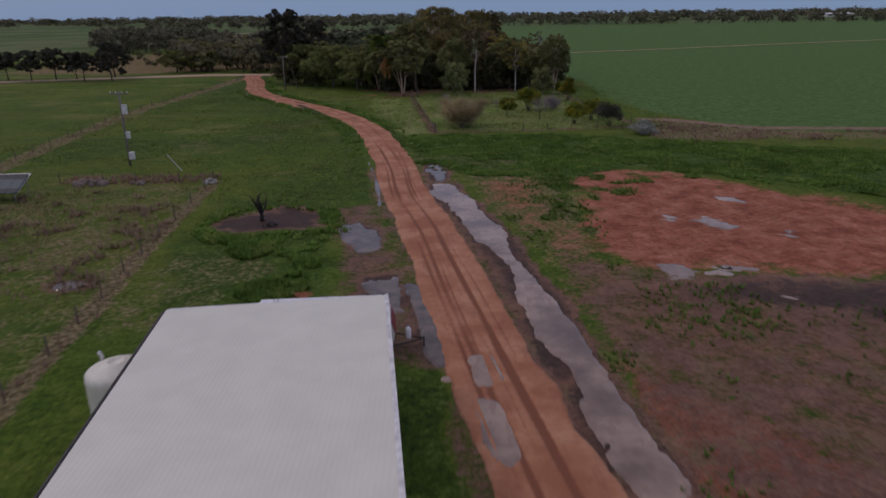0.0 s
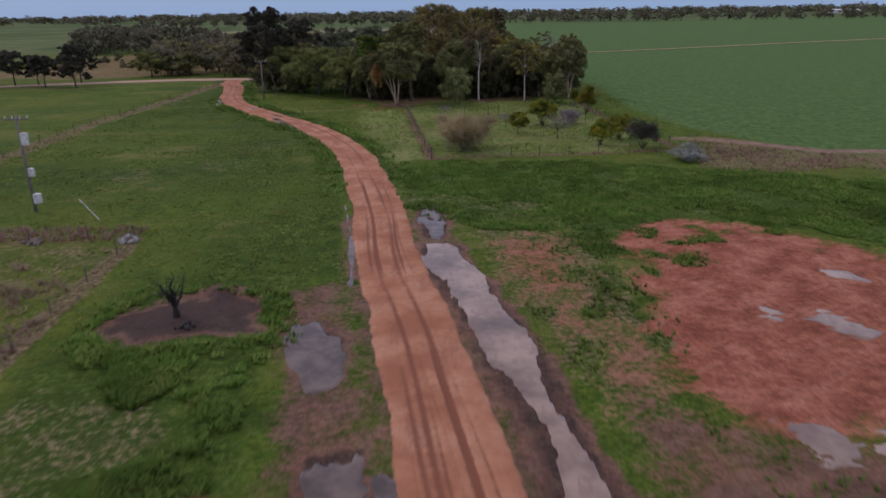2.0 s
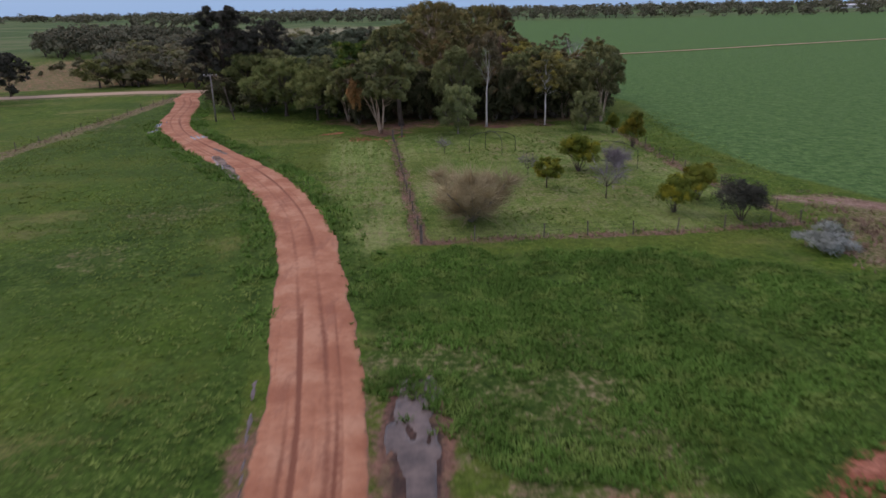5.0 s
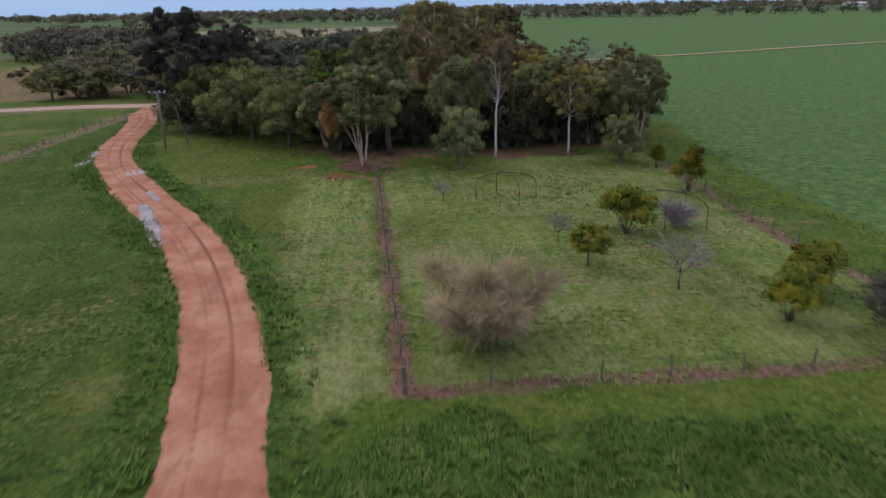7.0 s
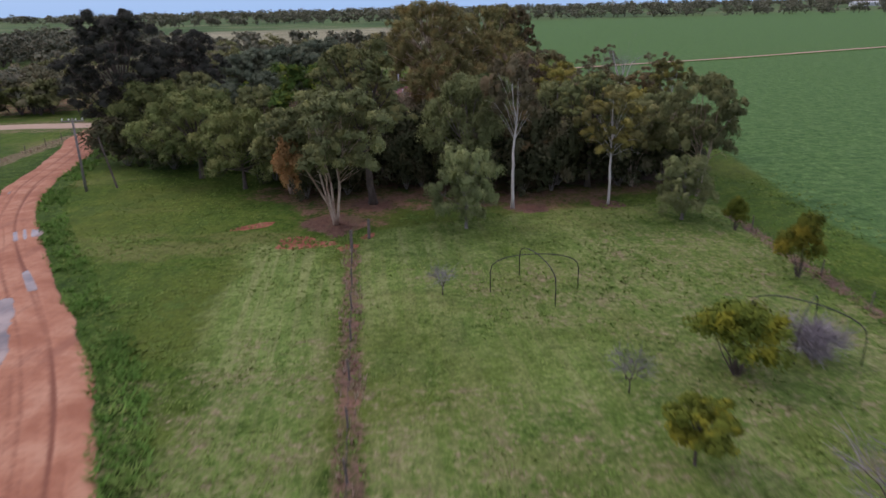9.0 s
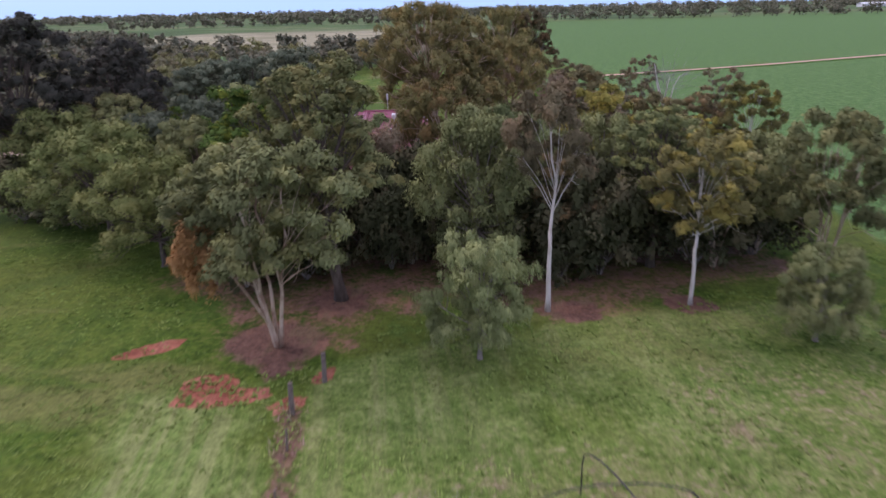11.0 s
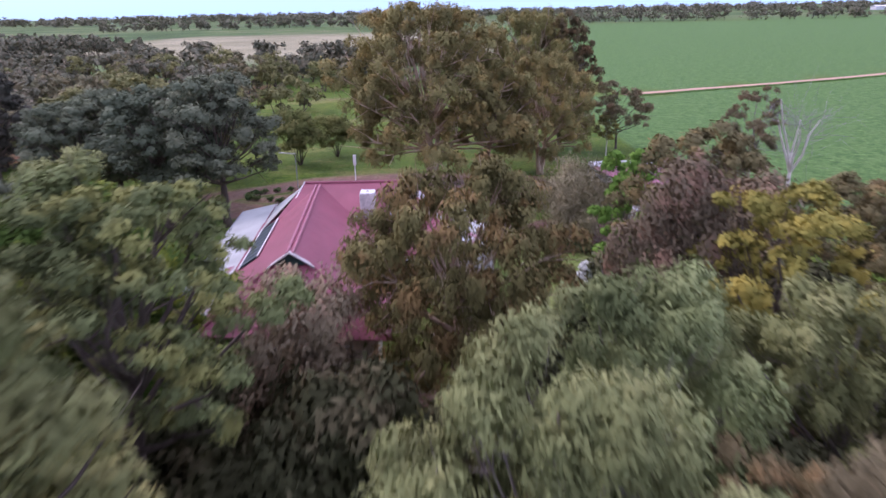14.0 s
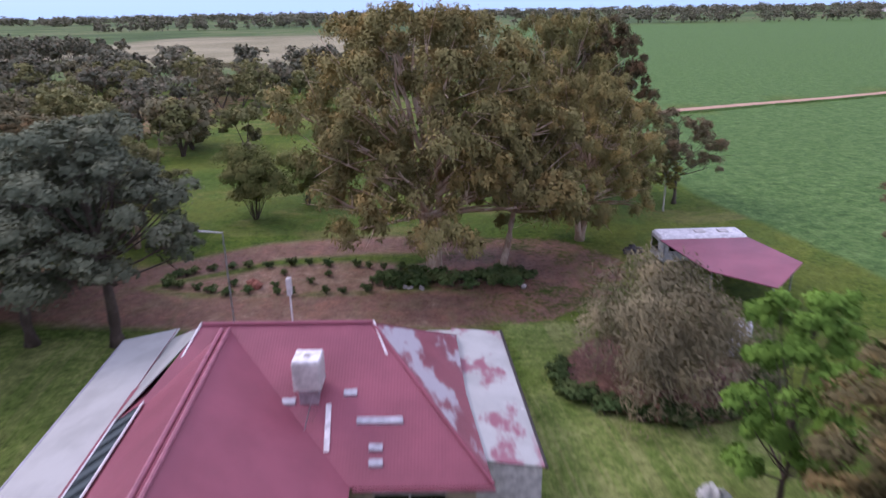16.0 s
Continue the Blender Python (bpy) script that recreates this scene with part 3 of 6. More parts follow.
def weed_patch(x, y):
    """1 in the middle of a clump of weeds on the red soil, 0 outside."""
    return np.maximum.reduce([smooth(np.hypot((x - a_) / p_, (y - b_) / q_) + (fbm(x, y, 0.9, 95) - 0.5) * 1.3, 1.25, 0.35) for a_, b_, p_, q_ in WEED_PATCHES])


SAND_RIM = [(33.5, 114), (38, 112.5), (43, 108.5), (48, 104), (54, 103), (70, 101)]
STUBBLE = [(-215, 480), (-60, 445), (25, 440), (20, 760), (-240, 770)]
WOOD_FLOOR = [(-42, 312), (-54, 240), (-104, 220), (-150, 232), (-160, 345), (-42, 350)]
DARK_MUD = [(14.5, 42.2), (20, 43.2), (34, 41.5), (46, 41), (44, 32), (31, 33.5), (22, 36.5), (16, 38.5)]


def road_mask(x, y):
    return line_distance(x, y, TRACK)


def axis(lo, hi, step, far_lo, far_hi, grow=1.16):
    mid = list(np.arange(lo, hi + step / 2, step))
    up, s = [hi], step
    while up[-1] < far_hi:
        s *= grow
        up.append(up[-1] + s)
    dn, s = [lo], step
    while dn[-1] > far_lo:
        s *= grow
        dn.append(dn[-1] - s)
    return np.array(dn[:0:-1] + mid + up[1:])


def build_ground():
    xs = axis(-62, 52, 0.45, -4300, 4300)
    ys = axis(2, 250, 0.5, -900, 4800)
    X, Y = np.meshgrid(xs, ys)
    x, y = X.ravel(), Y.ravel()
    near = smooth(np.maximum(np.maximum(-62 - x, x - 52), np.maximum(2 - y, y - 250)), 30, 0)
    z = (fbm(x, y, 5.0, 11) - 0.5) * 0.16 * near + (fbm(x, y, 0.9, 21) - 0.5) * 0.05 * near
    wob = (fbm(x, y, 2.6, 31) - 0.5) * 2.6
    track = road_mask(x, y)
    z = z * smooth(track, 2.0, 3.4) - 0.03 * smooth(track, 3.2, 2.2)

    def inside(poly, soft=0.9, wobble=1.0):
        return smooth(polygon_depth(x, y, poly) + wob * wobble, -soft, soft)

    soil = np.maximum.reduce([inside(RED_YARD, 4.2, 2.0), 0.56 * inside(RED_SIDE, 2.6, 1.6), 0.85 * inside(LOW_RED, 2.0), 0.56 * inside(MUD_YARD, 3.0),
                              0.3 * smooth(line_distance(x, y, FAR_TRACK) + wob, 3.5, 1.5),
                              0.44 * inside(LITTER, 2.5), 0.46 * inside(MOTTLED, 3.0), 0.7 * smooth(np.hypot(x + 9.2, y - 40.7), 1.3, 0.5), 0.2 * inside(SANDPIT, 2.0), 0.42 * inside(WOOD_FLOOR, 4.0)])
    for cx, cy, rx, ry, tn in ((-15.5, 154.3, 1.7, 0.55, 0.6), (-10.9, 150.2, 1.5, 1.1, 0.2), (-10.3, 148.9, 2.2, 0.6, 0.1), (-6.3, 148.1, 0.8, 0.6, 0.6), (-5.0, 150.8, 0.4, 0.9, -0.2)):
        du, dv = math.cos(tn) * (x - cx) + math.sin(tn) * (y - cy), math.cos(tn) * (y - cy) - math.sin(tn) * (x - cx)
        soil = np.maximum(soil, 1.7 * smooth(np.hypot(du / rx, dv / ry) + wob * 0.4, 1.35, 0.75))
    mud_and_shade = np.maximum.reduce([0.62 * smooth(np.minimum.reduce([line_distance(x, y, l) for l in FENCE_LINES]) + wob * 0.25, 1.2, 0.4), 0.62 * inside(FORECOURT, 0.8, 0.4), 0.5 * inside(ROCKERY, 0.5, 0.3), 0.62 * smooth(line_distance(x, y, DRIVE) + wob * 0.3, 2.9, 1.5), 0.5 * smooth(line_distance(x, y, BACK_FENCE) + wob * 0.5, 1.4, 0.4), 1.3 * inside(BURN, 1.6, 1.9), 0.7 * inside(MUD_SIDE, 1.6, 0.8), 0.66 * inside(MUD_YARD, 2.5) * smooth(y, 58, 46), 1.2 * inside(DARK_MUD, 2.4, 1.4),
                             0.66 * smooth(track + wob * 0.6, 7.6, 5.0) * smooth(y, 86, 76) * (x > 4.1 - 0.1 * (y - 21)), 0.6 * smooth(track + wob * 0.5, 4.6, 2.8) * smooth(y, 86, 76), 0.58 * inside(LITTER, 2.4), 0.35 * inside(MOTTLED, 3.0),
                             # first circle: shade right of the old gum's trunk, painted as dark ground
                             0.75 * smooth(np.hypot((x - 5) / 1.3, (y - 225)), 6.5, 4), 0.8 * smooth(np.hypot((x - 12.6) / 1.15, y - 209.0) + wob * 0.3, 5.4, 4.2)])
    for poly, reach in [(LONG_PUDDLE, 1.5)] + [(q_, 0.9) for q_ in SIDE_PUDDLES]:
        mud_and_shade = np.maximum(mud_and_shade, 1.15 * smooth(polygon_depth(x, y, poly) + wob * 0.5, -reach, -0.1))
    for cx, cy, r in ((-8.3, 154.6, 4.2), (9.5, 158.5, 2.4), (17.0, 159.2, 2.0), (-5.6, 161, 3.5)):
        mud_and_shade = np.maximum(mud_and_shade, 0.9 * smooth(np.hypot(x - cx, y - cy) + wob, r, r * 0.5))
    dry = np.maximum.reduce([0.6 * smooth(np.minimum.reduce([line_distance(x, y, l) for l in FENCE_LINES]) + wob * 0.25, 1.3, 0.5),
                             0.9 * smooth(line_distance(x, y, PADDOCK_FENCE) + wob * 0.3, 1.3, 0.3), 0.72 * smooth(line_distance(x, y, FAR_FENCE) + wob * 0.5, 3.0, 1.0),
                             0.5 * smooth(np.abs(track - 3.4), 1.2, 0.3) * smooth(y, 76, 66), 0.62 * inside(SANDPIT, 3.0), 0.35 * inside(ROCKERY, 0.5, 0.3), 1.3 * smooth(line_distance(x, y, [(37, 114.5), (44, 108), (56, 103), (72, 100)]) + wob * 0.3, 1.4, 0.6),
                             0.45 * smooth(fbm(x, y, 20, 51), 0.5, 0.68) * (x > -60) * (x < 30) * (y < 175), 0.45 * smooth(polygon_depth(x, y, [(-8, 126), (-4, 124), (-1.8, 104), (-6, 100), (-7, 108)]) + wob, -1.5, 1.0),
                             (0.36 + 0.5 * (fbm(x, y, 6, 47) - 0.4)) * (x < -21.5 - 0.06 * (y - 36)) * smooth(y, 74, 71), 0.5 * smooth(np.hypot(x + 14.5, y - 45.5) + wob, 4.5, 2.0),
                             0.55 * smooth(np.abs(line_distance(x, y, CROSS) - 4.5), 4, 1), 0.62 * inside(WOOD_FLOOR, 4.0), 0.58 * inside(MOTTLED, 2.5)])
    lush = np.maximum.reduce([0.85 * inside(BAND, 3.0, 1.4), 1.0 * inside(LONG_GREEN, 3.5, 2.0), 0.66 * inside([(-21, 66), (-8, 67), (-7.5, 36), (-12, 32), (-19, 40), (-21.5, 52)], 2.5, 2.0), 0.55 * smooth(np.hypot(x - 9, y - 200), 20, 8),
                              0.75 * smooth(np.abs(track - 3.3) + wob * 0.4, 2.2, 0.6) * smooth(y, 80, 92), 0.7 * smooth(np.hypot(x + 22, y - 206), 16, 8),
                              0.30 + 0.75 * (fbm(x, y, 16, 41) - 0.5), 0.9 * smooth(line_distance(x, y, [(-40, 97.2), (-25, 96.8), (-11, 98.5)]) + wob * 0.3, 1.5, 0.6)])
    lush = np.maximum(lush, (0.5 + 0.8 * (fbm(x, y, 12, 43) - 0.5)) * inside([(-7.5, 66), (-14, 62), (-22, 66), (-26, 84), (-58, 84), (-58, 205), (-50, 200), (-44, 165), (-30, 140), (-13, 109)], 2.0))
    lush = np.maximum(lush, (0.62 + 0.6 * (fbm(x, y, 5, 49) - 0.5)) * smooth(track, 9.5, 4.5) * smooth(track, 2.6, 3.6) * (x < 1 - 0.12 * (y - 50)) * smooth(y, 60, 66) * smooth(y, 150, 110))
    grazed = (x < -21.5 - 0.06 * (y - 36)) * smooth(y, 74, 71)
    lush *= 1 - 0.8 * grazed
    mud_and_shade = np.maximum(mud_and_shade, 0.7 * smooth(np.hypot((x + 25.2) / 1.5, y - 42.8) + wob * 0.2, 1.9, 0.9))
    soil *= 1 - 0.75 * inside(BAND, 1.6) * (1 - inside(RED_YARD, 1.0))
    soil *= 1 - 0.45 * smooth(fbm(x, y, 2.0, 71), 0.46, 0.66) * smooth(y, 62, 72) * inside(RED_YARD, 4.0)
    clump = weed_patch(x, y)
    soil, lush = soil * (1 - 0.7 * clump), np.maximum(lush, clump)
    crop = smooth(polygon_depth(x, y, CROP) + wob * 0.15, -0.5, 0.5) * smooth(line_distance(x, y, FIELD_TRACK), 0.9, 1.9)
    dry = np.maximum(dry, 0.7 * smooth(line_distance(x, y, FIELD_TRACK), 1.6, 0.8))
    far = smooth(y, 330, 420) * (1 - smooth(polygon_depth(x, y, CROP), -2, 2))
    far = np.maximum(far, smooth(-x, 150, 260) * smooth(y, 150, 240))
    dry = np.maximum(dry, 0.6 * smooth(line_distance(x, y, FAR_TRACK) + wob, 3.8, 1.8))
    shed_grass = inside([(0.6, 10), (0.4, 20), (-0.1, 26), (-0.3, 30.6), (-3.4, 30.8), (-1.6, 10)], 0.6, 0.5)
    for g in (soil, mud_and_shade, dry):
        g *= (1 - far) * (1 - 0.9 * shed_grass)
    lush = np.maximum(lush, 0.9 * shed_grass)
    bare = np.clip(np.maximum(smooth(mud_and_shade, 0.2, 0.6), smooth(soil, 0.3, 0.7)), 0, 1)
    z = z * (1 - 0.8 * bare) - 0.03 * bare * (track > 2.2)
    nx, ny = len(xs), len(ys)
    i = (np.arange(ny - 1)[:, None] * nx + np.arange(nx - 1)[None]).ravel()
    me = fast_mesh("ground", np.stack([x, y, z], -1), np.stack([i, i + 1, i + nx + 1, i + nx], -1), GROUND, True)
    stubble = smooth(polygon_depth(x, y, STUBBLE) + (fbm(x, y, 40, 71) - 0.5) * 60, -8, 8)
    stubble = np.maximum(stubble, (0.55 + 0.45 * fbm(x, y, 3, 81)) * np.maximum.reduce([inside(FORECOURT, 0.8, 0.4) * smooth(x, 6, 1), smooth(line_distance(x, y, DRIVE) + wob * 0.3, 2.9, 1.5) * smooth(x, 6, 1), inside(ROCKERY, 0.5, 0.3)]))
    stubble = np.maximum(stubble, 0.9 * smooth(line_distance(x, y, SAND_RIM) + wob * 0.35, 1.7, 0.7))
    mown = np.maximum.reduce([0.72 * inside(ORCHARD, 1.0, 0.6), inside(MOWN, 2.5), 0.8 * inside([(4.6, 194), (4.6, 216), (9, 216), (17, 205), (18, 190)], 1.0), 0.75 * inside([(-32, 190), (-30, 215), (-13.5, 215), (-13.5, 190)], 1.5)]) * (0.75 + 0.5 * (fbm(x, y, 7, 61) - 0.5))
    for layer, cols, one in (("zone_a", (soil, mud_and_shade, dry), mown), ("zone_b", (lush, crop, far), stubble)):
        att = me.color_attributes.new(layer, "FLOAT_COLOR", "POINT")
        att.data.foreach_set("color", np.stack([*cols, one], -1).astype(np.float32).ravel())
    return tagged(new("ground", me), "flat green and red farm ground with wet bare patches", "ground", kind="structure")


def resample(line, step):
    pts = [Vector((*p, 0)) for p in line]
    # Catmull-Rom through the points
    out = []
    for i in range(len(pts) - 1):
        p0, p1, p2, p3 = pts[max(i - 1, 0)], pts[i], pts[i + 1], pts[min(i + 2, len(pts) - 1)]
        n = max(2, int((p2 - p1).length / step))
        for j in range(n):
            t = j / n
            out.append(0.5 * ((2 * p1) + (p2 - p0) * t + (2 * p0 - 5 * p1 + 4 * p2 - p3) * t * t + (3 * p1 - p0 - 3 * p2 + p3) * t ** 3))
    out.append(pts[-1])
    return out


def build_road(name, line, half, pale, label, ruts=True, seed=5, step=0.5, lift=0.05):
    pts = resample(line, step)
    across = np.linspace(-1, 1, 65)
    rng = np.random.default_rng(seed)
    V, C = [], []
    run = 0.0
    for i, p in enumerate(pts):
        d = (pts[min(i + 1, len(pts) - 1)] - pts[max(i - 1, 0)]).normalized()
        s = Vector((d.y, -d.x, 0))
        run += step
        jl = half + 0.55 * float(value_noise(np.array([run]), np.array([0.5]), 3.0, seed)[0] - 0.5) + 0.16 * (rng.random() - 0.5)
        jr = half + 0.55 * float(value_noise(np.array([run]), np.array([9.5]), 3.0, seed + 3)[0] - 0.5) + 0.16 * (rng.random() - 0.5)
        w1 = 0.35 * float(value_noise(np.array([run]), np.array([20.5]), 11.0, seed + 7)[0] - 0.5)
        w2 = 0.7 * float(value_noise(np.array([run]), np.array([41.5]), 15.0, seed + 11)[0] - 0.5)
        b1, b2 = (max(0.0, 2.2 * float(value_noise(np.array([run]), np.array([q_]), 10.0, seed + 12)[0]) - 0.6) for q_ in (50.5, 61.5))
        amp = 0.5 + 0.7 * float(value_noise(np.array([run]), np.array([33.5]), 6.0, seed + 9)[0])
        amp *= 0.72 + 0.28 * float(smooth(np.array([p.y]), 92, 72)[0])
        for a in across:
            u = a * (jr if a > 0 else jl)
            rut = 0.0
            if ruts:
                for c, wd, dp in ((-0.75 + w1, 0.22, 0.95), (0.62 + w1, 0.23, 0.95), (-0.5 + w2, 0.12, 0.7 * b2), (0.85 - w2, 0.13, 0.8 * b1), (-1.25 + w1 * 0.5, 0.18, 0.7 * b1), (1.35 - w1, 0.13, 0.7 * b2), (0.1 - w1, 0.1, 0.4 * b1), (-1.75 + w2, 0.1, 0.5 * b2)):
                    rut += dp * math.exp(-((u - c) / wd) ** 2)
            edge = max(0.0, (abs(a) - 0.82) / 0.18)
            z = lift + 0.05 * (1 - a * a) - 0.07 * min(rut, 1.2) * amp - 0.12 * edge ** 2
            q = p + s * u
            V.append((q.x, q.y, z))
            C.append((min(1, rut * amp * 1.05), edge, pale, 1))
    n = len(across)
    i = (np.arange(len(pts) - 1)[:, None] * n + np.arange(n - 1)[None]).ravel()
    me = fast_mesh(name, np.array(V), np.stack([i, i + 1, i + n + 1, i + n], -1), ROAD, True)
    me.color_attributes.new("track", "FLOAT_COLOR", "POINT").data.foreach_set("color", np.array(C, np.float32).ravel())
    return tagged(new(name, me), label, "road", kind="structure")


build_ground()
build_road("road", TRACK, 2.5, 0.0, "rutted red gravel farm track, damp after rain")
build_road("cross_road", CROSS, 2.6, 0.8, "pale dusty gravel road beside the paddock", False, 8, 1.5, 0.12)
build_road("field_track", FIELD_TRACK, 1.3, 0.6, "pale dirt track through the green crop", False, 9, 2.0, 0.10)


def puddle(outline, label="shallow muddy puddle reflecting the sky", z=0.0, seed=1, jag=0.25, along=0.0, cell=1.6, water=None):
    """Still water whose sheet dips under an uneven, streaky shore; along is the turn of the streaks."""
    px, py = [p[0] for p in outline], [p[1] for p in outline]
    step = 0.16
    X, Y = np.meshgrid(np.arange(min(px) - 1.0, max(px) + 1.0, step), np.arange(min(py) - 1.0, max(py) + 1.0, step))
    x, y = X.ravel(), Y.ravel()
    c, s = math.cos(along), math.sin(along)
    u, v = c * x + s * y, (c * y - s * x) * 0.33
    d = polygon_depth(x, y, [(p.x, p.y) for p in resample(list(outline) + [outline[0]], 0.8)[:-1]])
    d = d + jag * (3.0 * (fbm(u, v, cell, seed) - 0.5) + 1.0 * (fbm(u, v, 0.45, seed + 5) - 0.5))
    zz = np.where(d > 0, z, z - np.minimum(0.5, -d * 0.6))
    ny, nx = X.shape
    i = (np.arange(ny - 1)[:, None] * nx + np.arange(nx - 1)[None]).ravel()
    quads = np.stack([i, i + 1, i + nx + 1, i + nx], -1)
    quads = quads[d[quads].max(1) > -0.18]
    used, inverse = np.unique(quads, return_inverse=True)
    me = fast_mesh("puddle", np.stack([x, y, zz], -1)[used], inverse.reshape(-1, 4), water or WATER)
    return tagged(new("puddle", me), label, "puddle", "puddles after rain", "structure")


def blob(cx, cy, rx, ry, turn=0.0, n=10):
    c, s = math.cos(turn), math.sin(turn)
    return [(cx + c * rx * math.cos(a) - s * ry * math.sin(a), cy + s * rx * math.cos(a) + c * ry * math.sin(a)) for a in [2 * math.pi * i / n for i in range(n)]]


puddle(SIDE_PUDDLES[3], seed=2, water=SHALLOW, jag=0.75, cell=1.1, along=0.15, z=0.02)
puddle(LONG_PUDDLE, "long muddy puddle along the track reflecting the sky", seed=3, jag=0.55, along=0.12)
puddle(SIDE_PUDDLES[0], seed=4, water=SHALLOW, jag=0.75, cell=1.1, along=0.15, z=0.02)
puddle(SIDE_PUDDLES[1], seed=5, water=SHALLOW, jag=0.75, cell=1.1, along=0.15, z=0.02)
puddle(SIDE_PUDDLES[2], seed=6, water=SHALLOW, jag=0.75, cell=1.1, along=0.15, z=0.02)
puddle([(1.2, 32.0), (2.5, 32.0), (2.95, 29.4), (1.6, 28.6)], seed=7, jag=0.2, z=0.075)
puddle([(1.3, 27.6), (2.4, 27.4), (3.0, 23.4), (2.4, 22.6), (1.6, 24.3)], seed=8, jag=0.2, z=0.075)
puddle(blob(0.5, 29.7, 0.55, 0.25), seed=9, jag=0.1)
puddle(blob(-25.2, 42.8, 1.0, 0.75), "small dark pool in the grazed paddock", seed=10, jag=0.15, water=SHALLOW, z=0.03)
for i_, (cx, cy, rx, ry, tn) in enumerate(((19.7, 57.4, 0.5, 1.5, 0.3), (22.9, 55.4, 1.5, 1.3, 0.1), (27.6, 62.2, 0.6, 1.4, 0.5), (15.9, 44.0, 1.0, 1.0, 0), (18.3, 43.6, 0.9, 0.35, 0),
                                            (20.8, 44.3, 0.8, 0.4, 0.2), (27.5, 52.0, 0.8, 0.5, 0), (21.7, 38.8, 0.25, 0.7, 0.4), (29.5, 60.4, 0.5, 1.0, 0.4), (22.6, 52.6, 0.7, 0.4, 0))):
    puddle(blob(cx, cy, rx * 0.95, ry * 0.9, tn), "thin film of rainwater on red soil", seed=20 + i_, jag=1.1, cell=0.8, along=1.2)
for i_, (cx, cy, rx, ry, tn) in enumerate(((-35.6, 153.4, 1.4, 1.9, 0.5), (-28.6, 142.3, 1.0, 2.4, 0.5), (-45.9, 166, 0.6, 2.8, 0.1), (-44.6, 159.6, 0.4, 2.2, 0.1))):
    puddle(blob(cx, cy, rx, ry, tn), seed=40 + i_, jag=0.3, z=0.07)
puddle([(-28.9, 138.5), (-28.0, 139), (-25, 133.5), (-22.0, 127.3), (-22.6, 126.6), (-26.2, 133)], seed=50, jag=0.3, z=0.09)
puddle([(-5.75, 60.5), (-5.45, 60.5), (-6.1, 66), (-6.9, 72), (-8.0, 78.5), (-8.9, 83), (-9.15, 83), (-8.3, 78.4), (-7.2, 72), (-6.4, 66)], "narrow water-filled ditch beside the track", z=0.0, seed=60, jag=0.24, along=0.14, water=SHALLOW)


# ---- trees ----
def leaf_cloud(rng, clumps, count, size, aspect, droop, sub=6, puff=1.0):
    """Leaf blades in tufts on small puffs that sit on the clumps (centre and radii); also gives the way each leaf spray faces."""
    base = np.array([k_[:6] for k_ in clumps])
    w = base[:, 3] * base[:, 4]
    tufts_ = 9

    def ways(*shape):
        d = rng.normal(size=(*shape, 3))
        return d / np.linalg.norm(d, axis=-1, keepdims=True)

    d = ways(len(base), sub)
    d[..., 2] = np.where(d[..., 2] < -0.35, -d[..., 2], d[..., 2])
    puffs = base[:, None, :3] + d * base[:, None, 3:6] * 0.78
    rad = base[:, None, 3:6] * (0.26 + 0.24 * rng.random((len(base), sub, 1))) * puff
    tuft = ways(len(base), sub, tufts_)
    tuft[..., 2] = np.where(tuft[..., 2] < -0.2, -tuft[..., 2], tuft[..., 2])
    swell = 0.72 + 0.5 * rng.random((len(base), sub, tufts_, 1))
    pick = rng.choice(len(base), count, p=w / w.sum())
    which, tu = rng.integers(0, sub, count), rng.integers(0, tufts_, count)
    c, r = puffs[pick, which], rad[pick, which]
    n = tuft[pick, which, tu] + rng.normal(size=(count, 3)) * 0.36
    n /= np.linalg.norm(n, axis=1, keepdims=True)
    p = c + n * r * swell[pick, which, tu] * (0.55 + 0.45 * rng.random(count) ** 0.6)[:, None] + rng.normal(size=(count, 3)) * size * 0.3
    if droop > 0:                       # hanging sprays
        p[:, 2] -= droop * rng.random(count) ** 2 * r[:, 2] * (1.9 if droop > 0.85 else 0.8)
    face = n * 0.8 + rng.normal(size=(count, 3)) * 0.42 + np.array([0, 0, 0.35])
    a = rng.normal(size=(count, 3)) * 0.6 - np.array([0, 0, droop * 1.3])
    b = np.cross(face, a)
    b /= np.maximum(1e-6, np.linalg.norm(b, axis=1, keepdims=True))
    a = np.cross(b, face)
    a /= np.maximum(1e-6, np.linalg.norm(a, axis=1, keepdims=True))
    ln = (size * (0.6 + 0.8 * rng.random(count)))[:, None]
    v = np.stack([p - a * ln * 0.4 - b * ln * aspect * 0.55, p - a * ln * 0.4 + b * ln * aspect * 0.55, p + a * ln * 0.6], 1)
    turned = np.einsum("ij,ij->i", np.cross(v[:, 1] - v[:, 0], v[:, 2] - v[:, 0]), face) < 0
    v[turned] = v[turned][:, ::-1]
    way = n * 0.9 + d[pick, which] * 0.35 + face * 0.16 + np.array([0, 0, 0.15])
    way /= np.linalg.norm(way, axis=1, keepdims=True)
    return v.reshape(-1, 3), np.arange(3 * count).reshape(-1, 3), np.repeat(way, 3, axis=0)


def leaf_mesh(name, cloud, leaf):
    """A crown mesh whose leaves are shaded by the way their spray faces."""
    v, q, way = cloud
    me = fast_mesh(name, v, q, leaf, True)
    me.normals_split_custom_set_from_vertices(way)
    return me


def wander(rng, a, b, n, amount):
    a, b = np.array(a, float), np.array(b, float)
    pts = [a + (b - a) * t for t in np.linspace(0, 1, n)]
    for i in range(1, n - 1):
        pts[i] = pts[i] + rng.normal(size=3) * amount
    return pts


